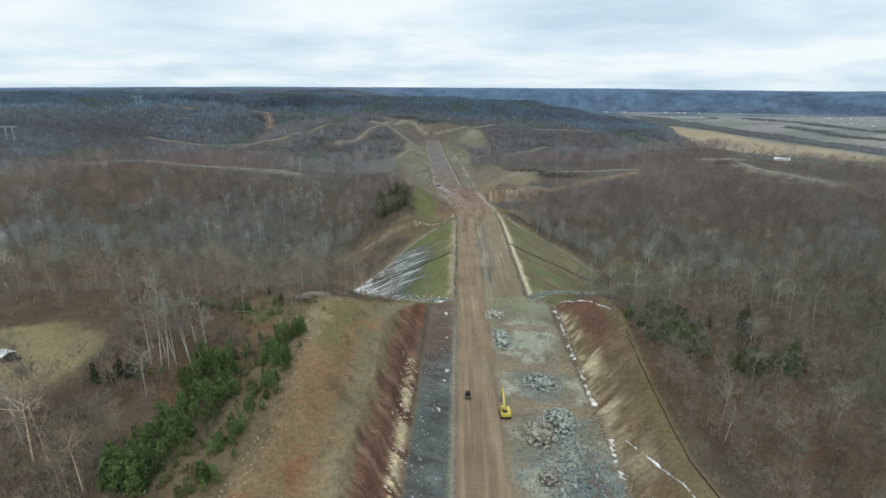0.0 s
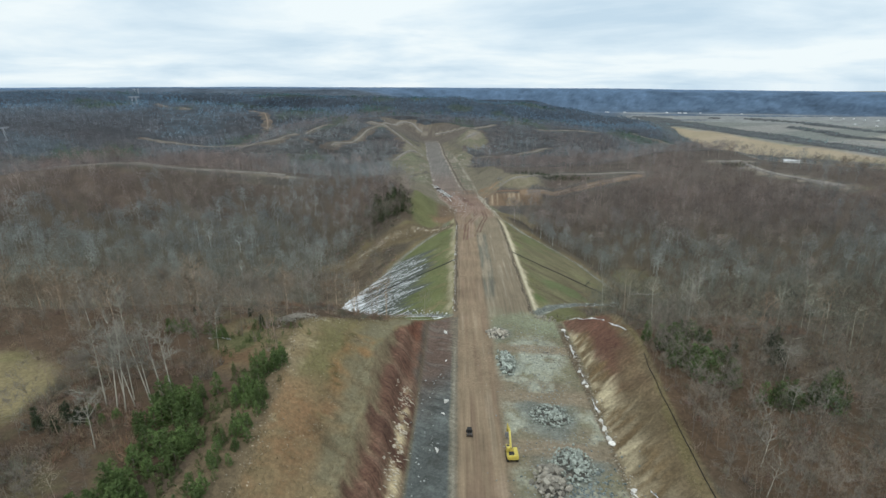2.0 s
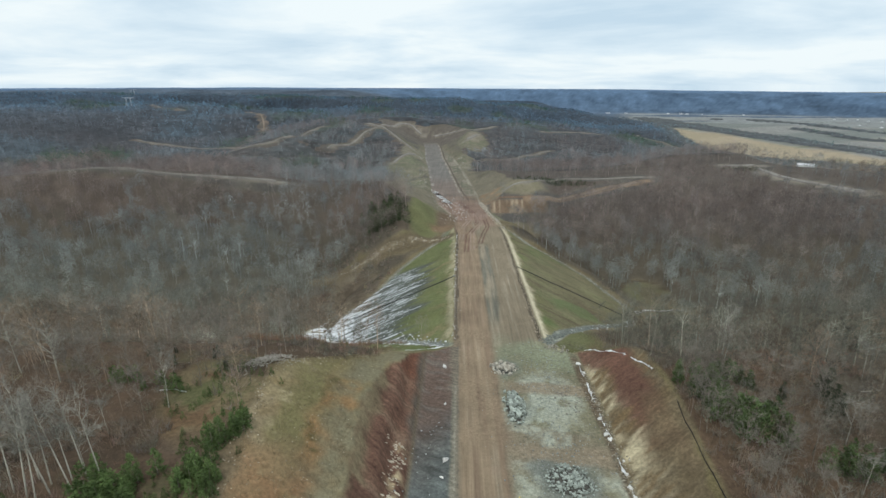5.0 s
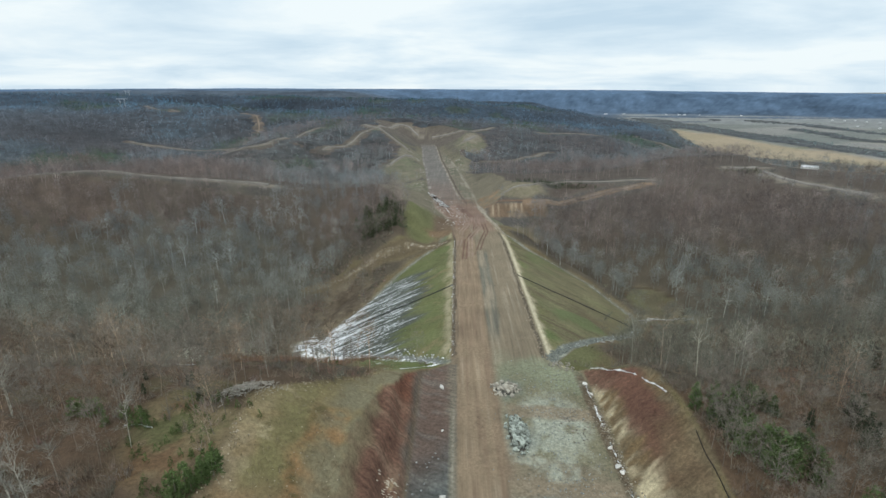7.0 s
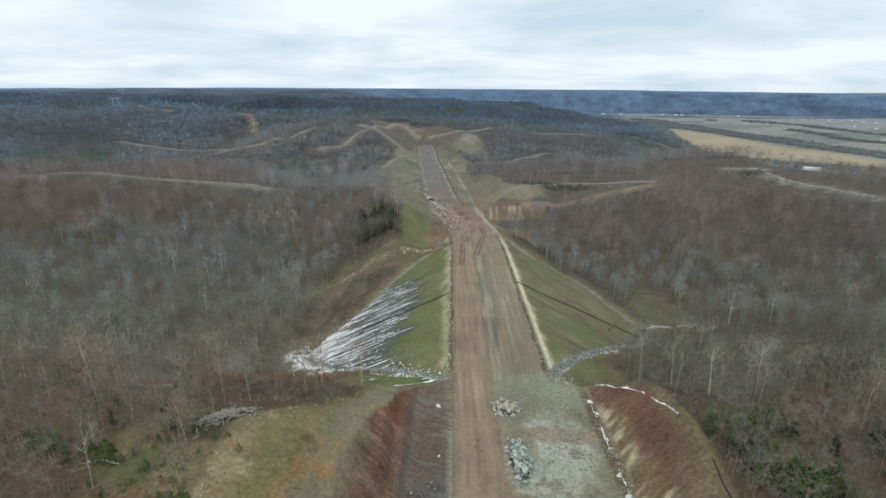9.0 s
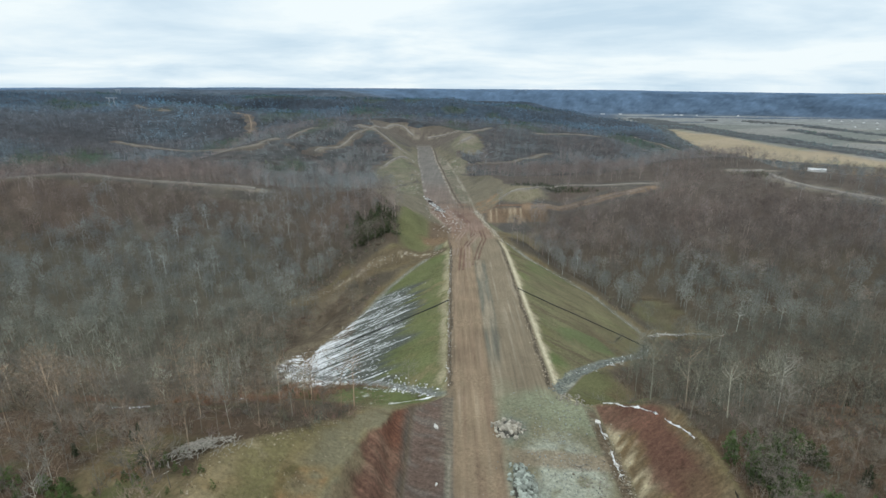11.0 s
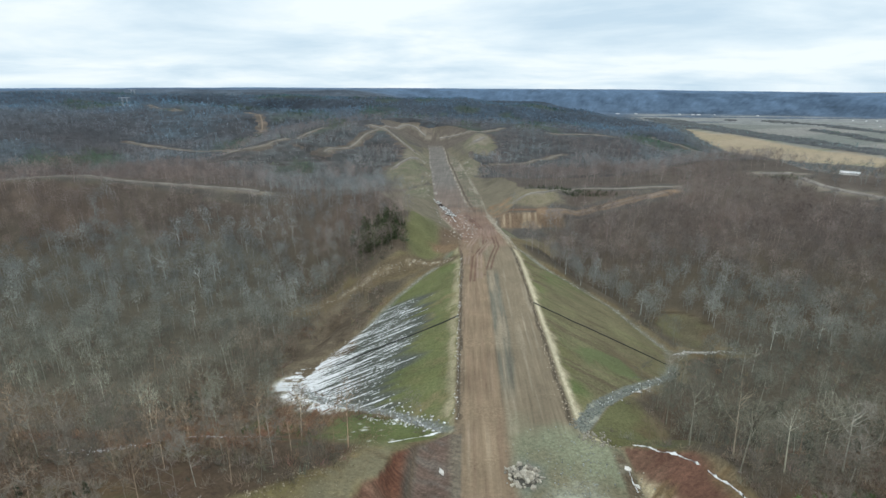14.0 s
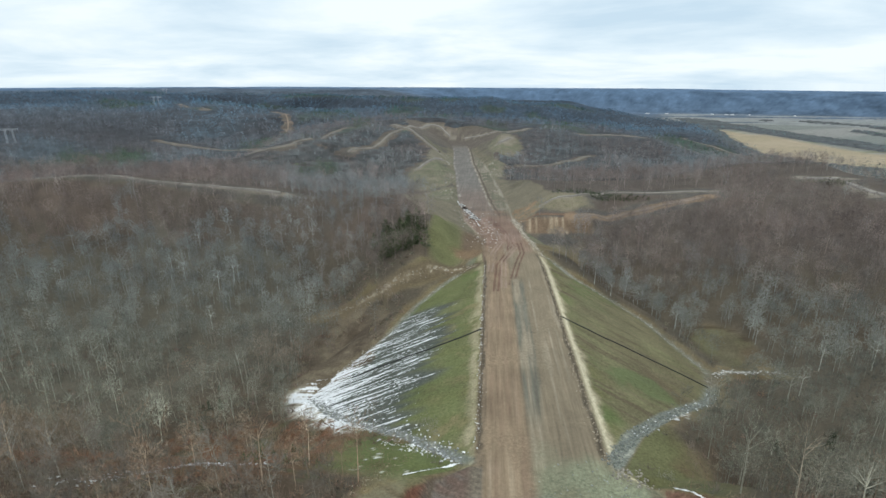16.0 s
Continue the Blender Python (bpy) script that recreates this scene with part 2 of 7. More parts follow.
def natural(x, y):
    x, y = np.asarray(x, float), np.asarray(y, float)
    r = np.hypot(x, y)
    # the hill that the cut goes through
    hill = np.interp(x, [-420, -160, -100, -45, -27, 0, 40, 58, 90, 160, 320], [10, 22, 25, 24, 14.5, 13, 11, 11, 9, 8, 0])
    hill = hill + np.interp(y, [40, 110, 150], [-4, -2, 0]) * (x > 30) + 2.0 * fbm(x, y, 60, 11)
    end = 196 + np.interp(x, [-200, -60, 0, 45, 52, 58, 75, 200], [10, -4, -2, 11, 10.5, 12, 6, 12]) + 10 * vnoise(x, y, 90, 3) * smooth(70, 35, np.abs(x - 5))
    s = 1 - smooth(end - 26, end + 42, y)
    low_l = np.interp(y, [190, 250, 330, 395, 455, 490, 540, 620, 720, 850, 1000, 1300], [-22, -38, -42, -34, 8, 4, -14, -22, -12, 4, 16, 24])
    low_r = np.interp(y, [190, 270, 340, 400, 455, 520, 600, 660, 760, 900, 1100], [-26, -42, -42, -32, -18, -2, 2, -4, -12, 4, 14])
    low = low_l + (low_r - low_l) * smooth(-25, 45, x - road_mid(y) + 15)
    low = low + (8 * fbm(x, y, 170, 21)) * smooth(230, 420, y)
    low = low + np.interp(x, [-500, -300, -210, -150, 0], [25, 17.5, 12.5, 8, 0]) * smooth(400, 470, y) * (1 - smooth(520, 640, y))
    low = low + 16 * np.exp(-((x + 42) / 30) ** 2 - ((y - 372) / 34) ** 2) + 24 * np.exp(-((x + 45) / 40) ** 2 - ((y - 405) / 45) ** 2)
    s = s * (1 - 0.25 * smooth(150, 185, y) * smooth(-60, -75, x))
    # a bare bank and a rounded mound beside the churned ground
    low = low + 5.5 * smooth(22, 32, x) * smooth(92, 76, x) * smooth(460, 469, y + 1.5 * vnoise(x, y, 6, 23)) * smooth(545, 505, y)
    low = low + 3.5 * np.exp(-((x - 56) / 15) ** 2 - ((y - 496) / 12) ** 2)
    z = hill * s + low * (1 - s)
    # the nose of the hill beside the cut falls gently to the road's level
    nose = np.interp(y, [130, 150, 165, 177, 190, 201, 212, 235, 260], [14, 12.6, 10, 7.4, 3.1, -2.0, -6.5, -19, -36])
    nose = nose + (hill - 12.5) * np.interp(y, [130, 165, 190, 215], [1, 0.8, 0.45, 0.1]) - 0.12 * np.maximum(0, -x - 30) * smooth(175, 205, y)
    z = z + (nose - z) * smooth(-95, -55, x) * smooth(2, -8, x) * smooth(128, 150, y) * smooth(255, 225, y)
    # the hills farther off
    top, weight = 0.0, 1e-11
    for hx, hy, hz in HILLS_LEFT + HILLS_RIGHT:
        k = 1.0 / ((x - hx) ** 2 + (y - hy) ** 2 + 55.0 ** 2) ** 2
        top, weight = top + k * hz, weight + k
    far = top / weight + 5 * fbm(x, y, 260, 31, 5) + 7 * (0.35 - np.abs(fbm(x + 0.3 * y, y, 190, 36, 4)))
    far = far * (1 - 0.4 * smooth(2150, 2600, r)) + 60 * smooth(2300, 4300, r) + 9 * vnoise(x, y, 420, 41) * smooth(2600, 3400, r)
    z = z + (far - z) * smooth(530, 730, r)
    flat = np.interp(r, [560, 620, 690, 760, 830, 900, 1100, 1330, 3300], [16, 13, 7, -12, -27, -37, -55, -62, -64]) + 0.8 * fbm(x, y, 200, 51)
    flat = flat + 150 * smooth(3300, 4550, r) + 10 * vnoise(x, y, 420, 41) * smooth(3350, 3900, r)
    return z + (flat - z) * valley(x, y)


def height(x, y):
    x, y = np.asarray(x, float), np.asarray(y, float)
    n = natural(x, y)
    mid, zr, (left, right) = road_mid(y), road_z(y), edges(y)
    u = x - mid
    out = np.where(u < 0, -u - left, u - right)
    rough = 0.5 * vnoise(x, y, 7, 61) + 0.35 * vnoise(x, y, 2.6, 62)
    steep = np.where(u < 0, 1.08, 0.62)
    steep = np.where(y > 330, 0.5, steep)
    ledge = np.where((u < 0) & (y < 200), 0.8 * np.sin(out * 1.15 + 0.8 * vnoise(x, y, 18, 64)), 0)
    cut = zr + np.maximum(out, 0) * steep + (rough + ledge) * smooth(0.3, 3, out)
    fill = zr - np.maximum(out, 0) * 0.46 + 0.15 * vnoise(x, y, 5, 63) * smooth(0, 4, out)
    z = np.minimum(np.maximum(n, fill), cut)
    out_most, banked = toe(x, y), smooth(204, 207, y) * smooth(428, 424, y)
    foot = zr - 0.46 * out_most
    beyond = foot + (np.maximum(n, foot - 6 - 40 * smooth(10, 80, out - out_most)) - foot) * smooth(0, 30, out - out_most)
    over = np.where(out > out_most, beyond, fill)
    z = z + (over - z) * banked * (out > -0.5)
    gone = smooth(1030, 1100, y)
    flat = zr + 0.06 * vnoise(x, y, 3.1, 65) + 0.05 * vnoise(x * 3, y * 0.15, 2.2, 66)
    ditch = np.where(y < 200, -0.9 * np.exp(-((u + 24.5) / 2.2) ** 2), 0)
    level = smooth(1.2, -0.6, out)
    return (z * (1 - level) + (flat + ditch) * level) * (1 - gone) + n * gone


# ---- helpers for meshes ----
def mesh_of(name, verts, faces, attrs=None):
    """A mesh from arrays: verts (n, 3), faces (m, 3 or 4); attrs: name to colours per vertex."""
    verts, faces = np.asarray(verts, np.float32), np.asarray(faces, np.int32)
    me = bpy.data.meshes.new(name)
    k = faces.shape[1]
    me.vertices.add(len(verts))
    me.vertices.foreach_set("co", verts.ravel())
    me.loops.add(faces.size)
    me.loops.foreach_set("vertex_index", faces.ravel())
    me.polygons.add(len(faces))
    me.polygons.foreach_set("loop_start", np.arange(0, faces.size, k, dtype=np.int32))
    me.polygons.foreach_set("loop_total", np.full(len(faces), k, np.int32))
    for key, v in (attrs or {}).items():
        a = me.attributes.new(key, "FLOAT_COLOR", "POINT")
        c = np.ones((len(verts), 4), np.float32)
        c[:, :3] = v
        a.data.foreach_set("color", c.ravel())
    me.update()
    me.validate()
    return me


def soft(me, on=True):
    me.polygons.foreach_set("use_smooth", np.full(len(me.polygons), on))
    return me


def part(name, me, mat, parent=None, label=""):
    if isinstance(me, bmesh.types.BMesh):
        bm, me = me, bpy.data.meshes.new(name)
        bm.to_mesh(me)
        bm.free()
    if mat and not me.materials:
        me.materials.append(mat)
    ob = new(name, me)
    ob.parent = parent
    return tagged(ob, label)


def box_bm(bm, size, at=(0, 0, 0), turn=None, bevel=0.0):
    m = Matrix.Translation(at) @ (turn or Matrix()) @ Matrix.Diagonal((*size, 1))
    made = bmesh.ops.create_cube(bm, size=1.0, matrix=m)
    if bevel:
        edges_in = list({e for v in made["verts"] for e in v.link_edges})
        bmesh.ops.bevel(bm, geom=edges_in, offset=bevel, segments=2, affect="EDGES")
    return bm


def cyl_bm(bm, r1, r2, depth, at=(0, 0, 0), turn=None, seg=12):
    m = Matrix.Translation(at) @ (turn or Matrix())
    bmesh.ops.create_cone(bm, cap_ends=True, segments=seg, radius1=r1, radius2=r2, depth=depth, matrix=m)
    return bm


# ---- the ground ----
def ramp_steps(start, stop, first, grow):
    v, step, out = start, first, []
    while v < stop:
        out.append(v)
        v += step
        step *= grow
    return out + [stop]


def line_distance(x, y, pts):
    best = np.full(np.shape(x), 1e9)
    for (ax, ay), (bx, by) in zip(pts[:-1], pts[1:]):
        dx, dy = bx - ax, by - ay
        k = np.clip(((x - ax) * dx + (y - ay) * dy) / (dx * dx + dy * dy), 0, 1)
        best = np.minimum(best, np.hypot(x - ax - k * dx, y - ay - k * dy))
    return best


# plan of each bare track, its half width, and how wide the woods are cleared along it
TRACKS_BEHIND = [
    (((-520, 480), (-420, 470), (-318, 462), (-290, 462), (-254, 468), (-208, 458), (-185, 456), (-150, 455)), 1.8, 9),
    (((-905, 1560), (-832, 1397), (-714, 1307), (-673, 1256)), 3.0, 7),
    (((-550, 1363), (-489, 1267), (-449, 1191), (-419, 1103)), 3.5, 7),
    (((-640, 1010), (-572, 999), (-507, 977), (-393, 915)), 2.2, 6),
    (((-330, 712), (-264, 720), (-249, 764), (-258, 850), (-243, 950)), 2.0, 6),
    (((-188, 738), (-177, 829), (-164, 873), (-146, 939)), 2.2, 6),
    (((-176, 997), (-148, 952), (-116, 900), (-94, 862), (-72, 823)), 3.5, 7),
    (((-143, 949), (-122, 1060), (-104, 1070), (-91, 1060), (-70, 1041)), 4.0, 8),
    (((-88, 682), (-79, 726), (-64, 782)), 3.0, 7),
]
TRACKS_BESIDE = [
    (((-53, 1039), (-14, 1012), (17, 983), (47, 1040), (75, 1120)), 3.5, 7),
    (((10, 881), (19, 900), (33, 930)), 5.0, 9),
    (((37, 768), (78, 777), (123, 829), (152, 882)), 1.8, 5),
    (((163, 1061), (230, 1087), (282, 1067)), 4.0, 8),
    (((330, 1230), (345, 1070), (395, 1045), (440, 1010)), 2.2, 6),
    (((450, 1340), (440, 1180), (450, 1120), (480, 1060)), 2.2, 6),
    (((40, 493), (64, 500), (105, 530), (148, 530), (193, 535)), 1.8, 8),
    (((60, 472), (79, 473), (124, 496), (152, 509), (183, 522)), 3.0, 10),
    (((283, 582), (294, 575), (316, 575)), 5.0, 9),
    (((310, 564), (311, 520), (333, 507), (357, 491), (372, 484)), 4.5, 8),
]
TRACKS = TRACKS_BEHIND + TRACKS_BESIDE
TRAIL = ((-9, 377), (-29, 375), (-41, 367), (-58, 361), (-76, 359), (-97, 356))
BERM = ((19, 487), (25, 449), (30, 418), (33, 396))
STREAM = ((98, 302), (106, 312), (113, 319), (128, 323), (143, 325))



def zones(x, y):
    """Masks of what covers the ground."""
    mid, (left, right) = road_mid(y), edges(y)
    u = x - mid
    out = np.where(u < 0, -u - left, u - right)
    n, h = natural(x, y), height(x, y)
    worked = smooth(1080, 1040, y)
    fill = smooth(0.2, 1.2, h - n) * smooth(0, 1.0, out) * worked
    near = smooth(204, 207, y) * smooth(428, 424, y)
    wander = 0.8 * vnoise(x, y, 4, 73)
    fill = fill * (1 - near) + near * smooth(0, 1.0, out) * smooth(0.7, -0.7, out - toe(x, y) + wander)
    cut = smooth(0.15, 1.0, n - h) * (1 - near) * smooth(0, 1.0, out) * worked
    level = smooth(0.8, -0.8, out) * worked
    return u, out, n, h, fill, cut, level


def open_land(x, y):
    """1 where no woods stand: the works, the clearings, the fields."""
    u, out, n, h, fill, cut, level = zones(x, y)
    o = np.maximum(np.maximum(fill, cut), level)
    wob = 3.5 * vnoise(x, y, 14, 71) + 2 * vnoise(x, y, 5, 72)
    # the grassed top of the cut: to the left a wide bare slope, to the right a strip up to the silt fence
    brow = np.interp(y, [60, 97, 115, 134, 147, 155, 165, 180, 205], [39.5, 41, 43.5, 45.5, 47.5, 43, 37, 30, 26])
    o = np.maximum(o, smooth(1.2, -1.2, -x - brow + 0.35 * wob) * (x < 0) * smooth(216, 205, y + wob))
    o = np.maximum(o, smooth(1.0, -1.0, x - fence_x(y) - 0.8) * (x > 0) * smooth(214, 208, y))
    # beside the banks
    gap = np.where(y < 428, toe(x, y), np.where(fill > 0.3, out, 0))
    o = np.maximum(o, smooth(9, 3, out - gap + wob - 7 * (x < road_mid(y)) * smooth(232, 245, y) * smooth(300, 285, y)) * smooth(196, 212, y) * worked_strip(y))
    o = np.maximum(o, blob(x, y, -123, 106, 28, 21, wob))
    o = np.maximum(o, blob(x, y, -26, 406, 12, 32, 0.6 * wob))
    o = np.maximum(o, smooth(8, 4, line_distance(x, y, TRAIL) + 0.5 * wob))
    o = np.maximum(o, blob(x, y, -72, 318, 16, 42, 2 * wob) * 0.8)
    o = np.maximum(o, blob(x, y, 124, 344, 17, 20, 0.5 * wob))
    o = np.maximum(o, smooth(7, 4, line_distance(x, y, STREAM)))
    o = np.maximum(o, blob(x, y, 54, 500, 26, 24, wob))
    o = np.maximum(o, blob(x, y, 52, 463, 26, 9, 0.5 * wob))
    o = np.maximum(o, far_slopes(x, y, 1.5 * wob))
    o = np.maximum(o, blob(x, y, -28, 210, 13, 13, 0.7 * wob))
    o = np.maximum(o, blob(x, y, 50, 221, 15, 14, 0.5 * wob))
    o = np.maximum(o, blob(x, y, 46, 434, 20, 24, 0.7 * wob))
    for pts, w, clear in TRACKS:
        o = np.maximum(o, smooth(clear + 2, clear - 2, line_distance(x, y, pts) + wob * 0.4))
    f, hedge = field(x, y)
    o = np.maximum(o, f * (1 - smooth(0.3, 0.6, hedge)))
    return o


def far_slopes(x, y, wob):
    """The cleared slopes on either side of the far grade."""
    left = np.maximum(blob(x, y, -66, 668, 27, 62, wob), np.maximum(blob(x, y, -48, 568, 20, 48, wob), blob(x, y, -68, 790, 18, 60, wob)))
    return np.maximum(left, np.maximum(blob(x, y, 6, 735, 11, 60, wob), blob(x, y, 22, 890, 25, 62, wob)))


def regrowth(x, y):
    """1 where the woods below a track are young and low."""
    r = np.hypot(x, y)
    near = np.zeros(np.shape(x))
    for pts, w, clear in TRACKS:
        for off in (18, 40, 70):
            near = np.maximum(near, smooth(clear + 26, clear + 4, line_distance(x * (1 + off / r), y * (1 + off / r), pts)))
    return near * smooth(560, 640, r)


def fence_x(y):
    return np.interp(y, [60, 84, 93, 102, 122, 137, 153, 165, 173, 179, 186, 191, 200, 212], [57, 54, 52.8, 53.2, 54.6, 55.6, 57.8, 59.4, 59.2, 58.4, 55.8, 53, 47, 44])


def worked_strip(y):
    return smooth(1060, 1020, y)


def blob(x, y, cx, cy, rx, ry, wob=0.0):
    d = (np.hypot((x - cx) / rx, (y - cy) / ry) - 1) * min(rx, ry)
    return smooth(3, -3, d + wob)


def bottom_land(x, y):
    """Position across the valley: the near edge of its tan field, the far edge, the wooded river, the far fields."""
    w = 14 * vnoise(x, y, 120, 15)
    near = np.interp(y, [960, 1010, 1103, 1163, 1319, 1487, 1687, 2008], [940, 880, 757, 689, 630, 671, 718, 815]) + 0.5 * w
    far = np.interp(y, [960, 1126, 1218, 1385, 1645, 1807, 2008, 2060], [930, 902, 901, 881, 874, 846, 826, 700]) + 0.3 * w
    bank = np.interp(y, [960, 1367, 1938, 2450], [985, 932, 884, 900]) + w
    beyond = bank + 95 + w
    return near, far, bank, beyond


def field(x, y):
    near, far, bank, beyond = bottom_land(x, y)
    tan = smooth(-6, 6, x - near) * smooth(6, -6, x - far) * (y > 955)
    verge = smooth(-8, 0, x - far) * smooth(0, -14, x - bank) * (y > 955) * smooth(2050, 2000, y)
    wide = smooth(0, 20, x - beyond) * (y > 900)
    hedge = smooth(26, 14, np.abs(x - beyond - 190 - 0.08 * (y - 1500) + 40 * vnoise(x, y, 200, 16))) * smooth(-0.5, -0.2, vnoise(x, y, 170, 17))
    hedge = hedge + smooth(30, 18, np.abs(x - beyond - 420 + 40 * vnoise(x, y, 260, 18)))
    piece = smooth(0, 14, x - np.interp(y, [2128, 2831], [640, 780])) * smooth(0, -14, x - np.interp(y, [2128, 2477, 2831], [745, 870, 900])) * (y > 2128)
    return np.clip(np.maximum(np.maximum(tan, verge), np.maximum(wide, piece)), 0, 1), np.clip(wide * hedge, 0, 1)


def soil_colour(x, y):
    c_snow = np.zeros(x.shape)
    u, out, n, h, fill, cut, level = zones(x, y)
    c = np.empty(x.shape + (3,))

    def lay(mask, rgb):
        k = np.clip(mask, 0, 1)[..., None]
        c[:] = c * (1 - k) + np.array(rgb) * k

    n1, n2, n3 = fbm(x, y, 40, 81), fbm(x, y, 9, 84), fbm(x, y, 2.4, 87, 3)
    fleck = lattice(np.floor(x * 1.6), np.floor(y * 1.6), 5)
    c[:] = (0.09, 0.077, 0.064)
    lay(smooth(0.0, 0.7, n1), (0.104, 0.083, 0.068))
    lay(smooth(0.1, 0.8, n2), (0.08, 0.07, 0.058))
    lay(smooth(-0.1, 0.6, n1 + 0.5 * n2) * smooth(260, 230, y), (0.09, 0.066, 0.05))
    lay((x > 55) * smooth(270, 235, y) * smooth(-0.4, 0.4, n1 + 0.6 * n2) * 0.75, (0.1, 0.067, 0.047))
    hol = np.maximum(blob(x, y, -215, 335, 130, 90, 20 * n1), blob(x, y, 180, 305, 110, 60, 20 * n1))
    lay(hol * (0.8 - 0.5 * (x > 0)), (0.124, 0.124, 0.11))
    lay(smooth(405, 440, y) * 0.8, (0.1, 0.082, 0.069))
    lay(smooth(405, 440, y) * smooth(0.0, 0.6, n1 + 0.4 * n2), (0.11, 0.086, 0.072))
    lay(smooth(-15, -30, natural(x, y)) * smooth(620, 450, y) * 0.6, (0.085, 0.072, 0.058))
    lay(blob(x, y, -70, 205, 42, 26, 8 * n2) * smooth(-0.3, 0.4, n2 + 0.4 * n3) * 0.8, (0.15, 0.082, 0.048))
    drift = smooth(0.3, 0.5, n2 + 0.5 * n3) * blob(x, y, -76, 182, 24, 9, 4 * n2)
    lay(drift * smooth(0.45, 0.7, n3 + 0.3 * n2), (0.5, 0.5, 0.5))
    brushy = blob(x, y, -52, 222, 52, 17, 7 * n2)
    lay(brushy * 0.85, (0.155, 0.122, 0.082))
    lay(brushy * smooth(0.1, 0.6, n2 + 0.5 * n3), (0.15, 0.088, 0.055))
    lay(brushy * smooth(0.2, 0.7, -n2 + 0.5 * n3), (0.105, 0.1, 0.055))
    rust = blob(x, y, -74, 214, 46, 40, 9 * n2)
    lay(rust * smooth(-0.5, 0.3, n2 + 0.5 * n3 + 0.1) * 0.8, (0.128, 0.076, 0.05))
    lay(rust * smooth(0.25, 0.6, -n2 + 0.4 * n3), (0.085, 0.085, 0.05))
    litter = smooth(-40, -52, x) * smooth(215, 170, y)
    lay(litter * 0.85 * smooth(-0.5, 0.3, n1 + 0.7 * n2 + 0.2), (0.096, 0.066, 0.049))
    lay(litter * smooth(0.15, 0.6, n2 - 0.4 * n1 + 0.3 * n3) * 0.8, (0.1, 0.092, 0.056))
    lay(smooth(-52, -49, x + 1.5 * n2) * (x < -38) * smooth(130, 118, y), (0.135, 0.105, 0.072))
    tanned = blob(x, y, -56, 141, 13, 17, 5 * n2)
    lay(tanned * 0.9, (0.165, 0.132, 0.082))
    lay(tanned * smooth(0.0, 0.5, n2 + 0.5 * n3), (0.1, 0.1, 0.052))
    lay(tanned * smooth(0.1, 0.5, -n2 + 0.5 * n3), (0.125, 0.082, 0.052))
    lay(blob(x, y, -50.5, 150, 9, 7, 2 * n2) * 0.85, (0.07, 0.052, 0.04))
    o = open_land(x, y)
    lay(o, (0.15, 0.125, 0.086))
    lay(o * smooth(-0.1, 0.5, n2 + 0.5 * n3), (0.13, 0.1, 0.066))
    lay(o * smooth(0.2, 0.7, n1 + 0.4 * n3) * 0.7, (0.135, 0.125, 0.068))
    lay(o * smooth(420, 450, y), (0.128, 0.112, 0.083))
    verge = o * smooth(438, 446, y) * (1 - np.clip(fill + cut + level, 0, 1)) * (1 - field(x, y)[0])
    lay(verge, (0.084, 0.077, 0.07))
    lay(o * (1 - 0.7 * verge) * smooth(420, 450, y) * smooth(0.0, 0.6, n2 + 0.5 * n1), (0.15, 0.132, 0.098))
    lay(blob(x, y, -123, 106, 28, 21, 3.5 * n2), (0.195, 0.165, 0.104))
    lay(blob(x, y, -123, 106, 28, 21, 3.5 * n2) * smooth(0.0, 0.6, n2 + 0.5 * n3), (0.155, 0.15, 0.082))
    # the slope above the cut
    top = (x < -18) * (y < 210) * o * (1 - level) * (x > -75)
    lay(top, (0.205, 0.158, 0.102))
    lay(top * smooth(126, 150, y + 8 * n2), (0.196, 0.158, 0.094))
    lay(top * smooth(-39, -43, x + 1.5 * n2 + 0.28 * np.maximum(0, y - 150)) * smooth(-0.7, 0.2, n2 + n3), (0.245, 0.2, 0.145))
    wx = x + 2.6 * n2 + 1.2 * n3 + 0.02 * (y - 130)
    lay(top * smooth(-42, -39, wx) * smooth(-32, -35, wx) * smooth(118, 130, y + 10 * n2), (0.165, 0.15, 0.082))
    lay(top * smooth(-35.5, -33.5, wx) * smooth(-26.5, -28.5, wx) * smooth(118, 128, y) * smooth(168, 150, y), (0.225, 0.143, 0.08))
    lay(top * smooth(-0.9, 0.3, vnoise(x, y * 0.45, 11, 91) + 0.6 * n2 + 0.5 * n3) * smooth(-25, -32, x) * smooth(-50, -42, x) * smooth(126, 108, y + 9 * n2), (0.226, 0.135, 0.083))
    lay(top * 0.75 * smooth(0.0, 0.6, vnoise(x, y * 0.4, 13, 92) + 0.6 * n2 + 0.4 * n3 - 0.1) * smooth(-28, -34, x) * smooth(-48, -40, x) * smooth(124, 104, y), (0.195, 0.085, 0.05))
    lay(top * 0.75 * smooth(0.0, 0.7, n1 + 0.5 * n2 + 0.4 * n3 + 0.3 * smooth(130, 180, y)), (0.176, 0.152, 0.088))
    lay(top * smooth(0.3, 0.7, n3 + 0.5 * n2) * smooth(-37, -41, x), (0.31, 0.27, 0.19))
    lay(top * smooth(-33, -27, wx + 2 * n1) * smooth(-0.7, 0.3, n2 + 0.5 * n3 + 0.2) * 0.9, (0.172, 0.158, 0.118))
    gul = smooth(0.25, 0.7, vnoise((y + 0.7 * x) * 1.0, x * 0.2, 2.2, 193) + 0.5 * n3)
    lay(top * gul * smooth(-38, -30, x) * smooth(-0.2, 0.3, n1 + n2 + 0.2) * 0.7, (0.11, 0.085, 0.058))
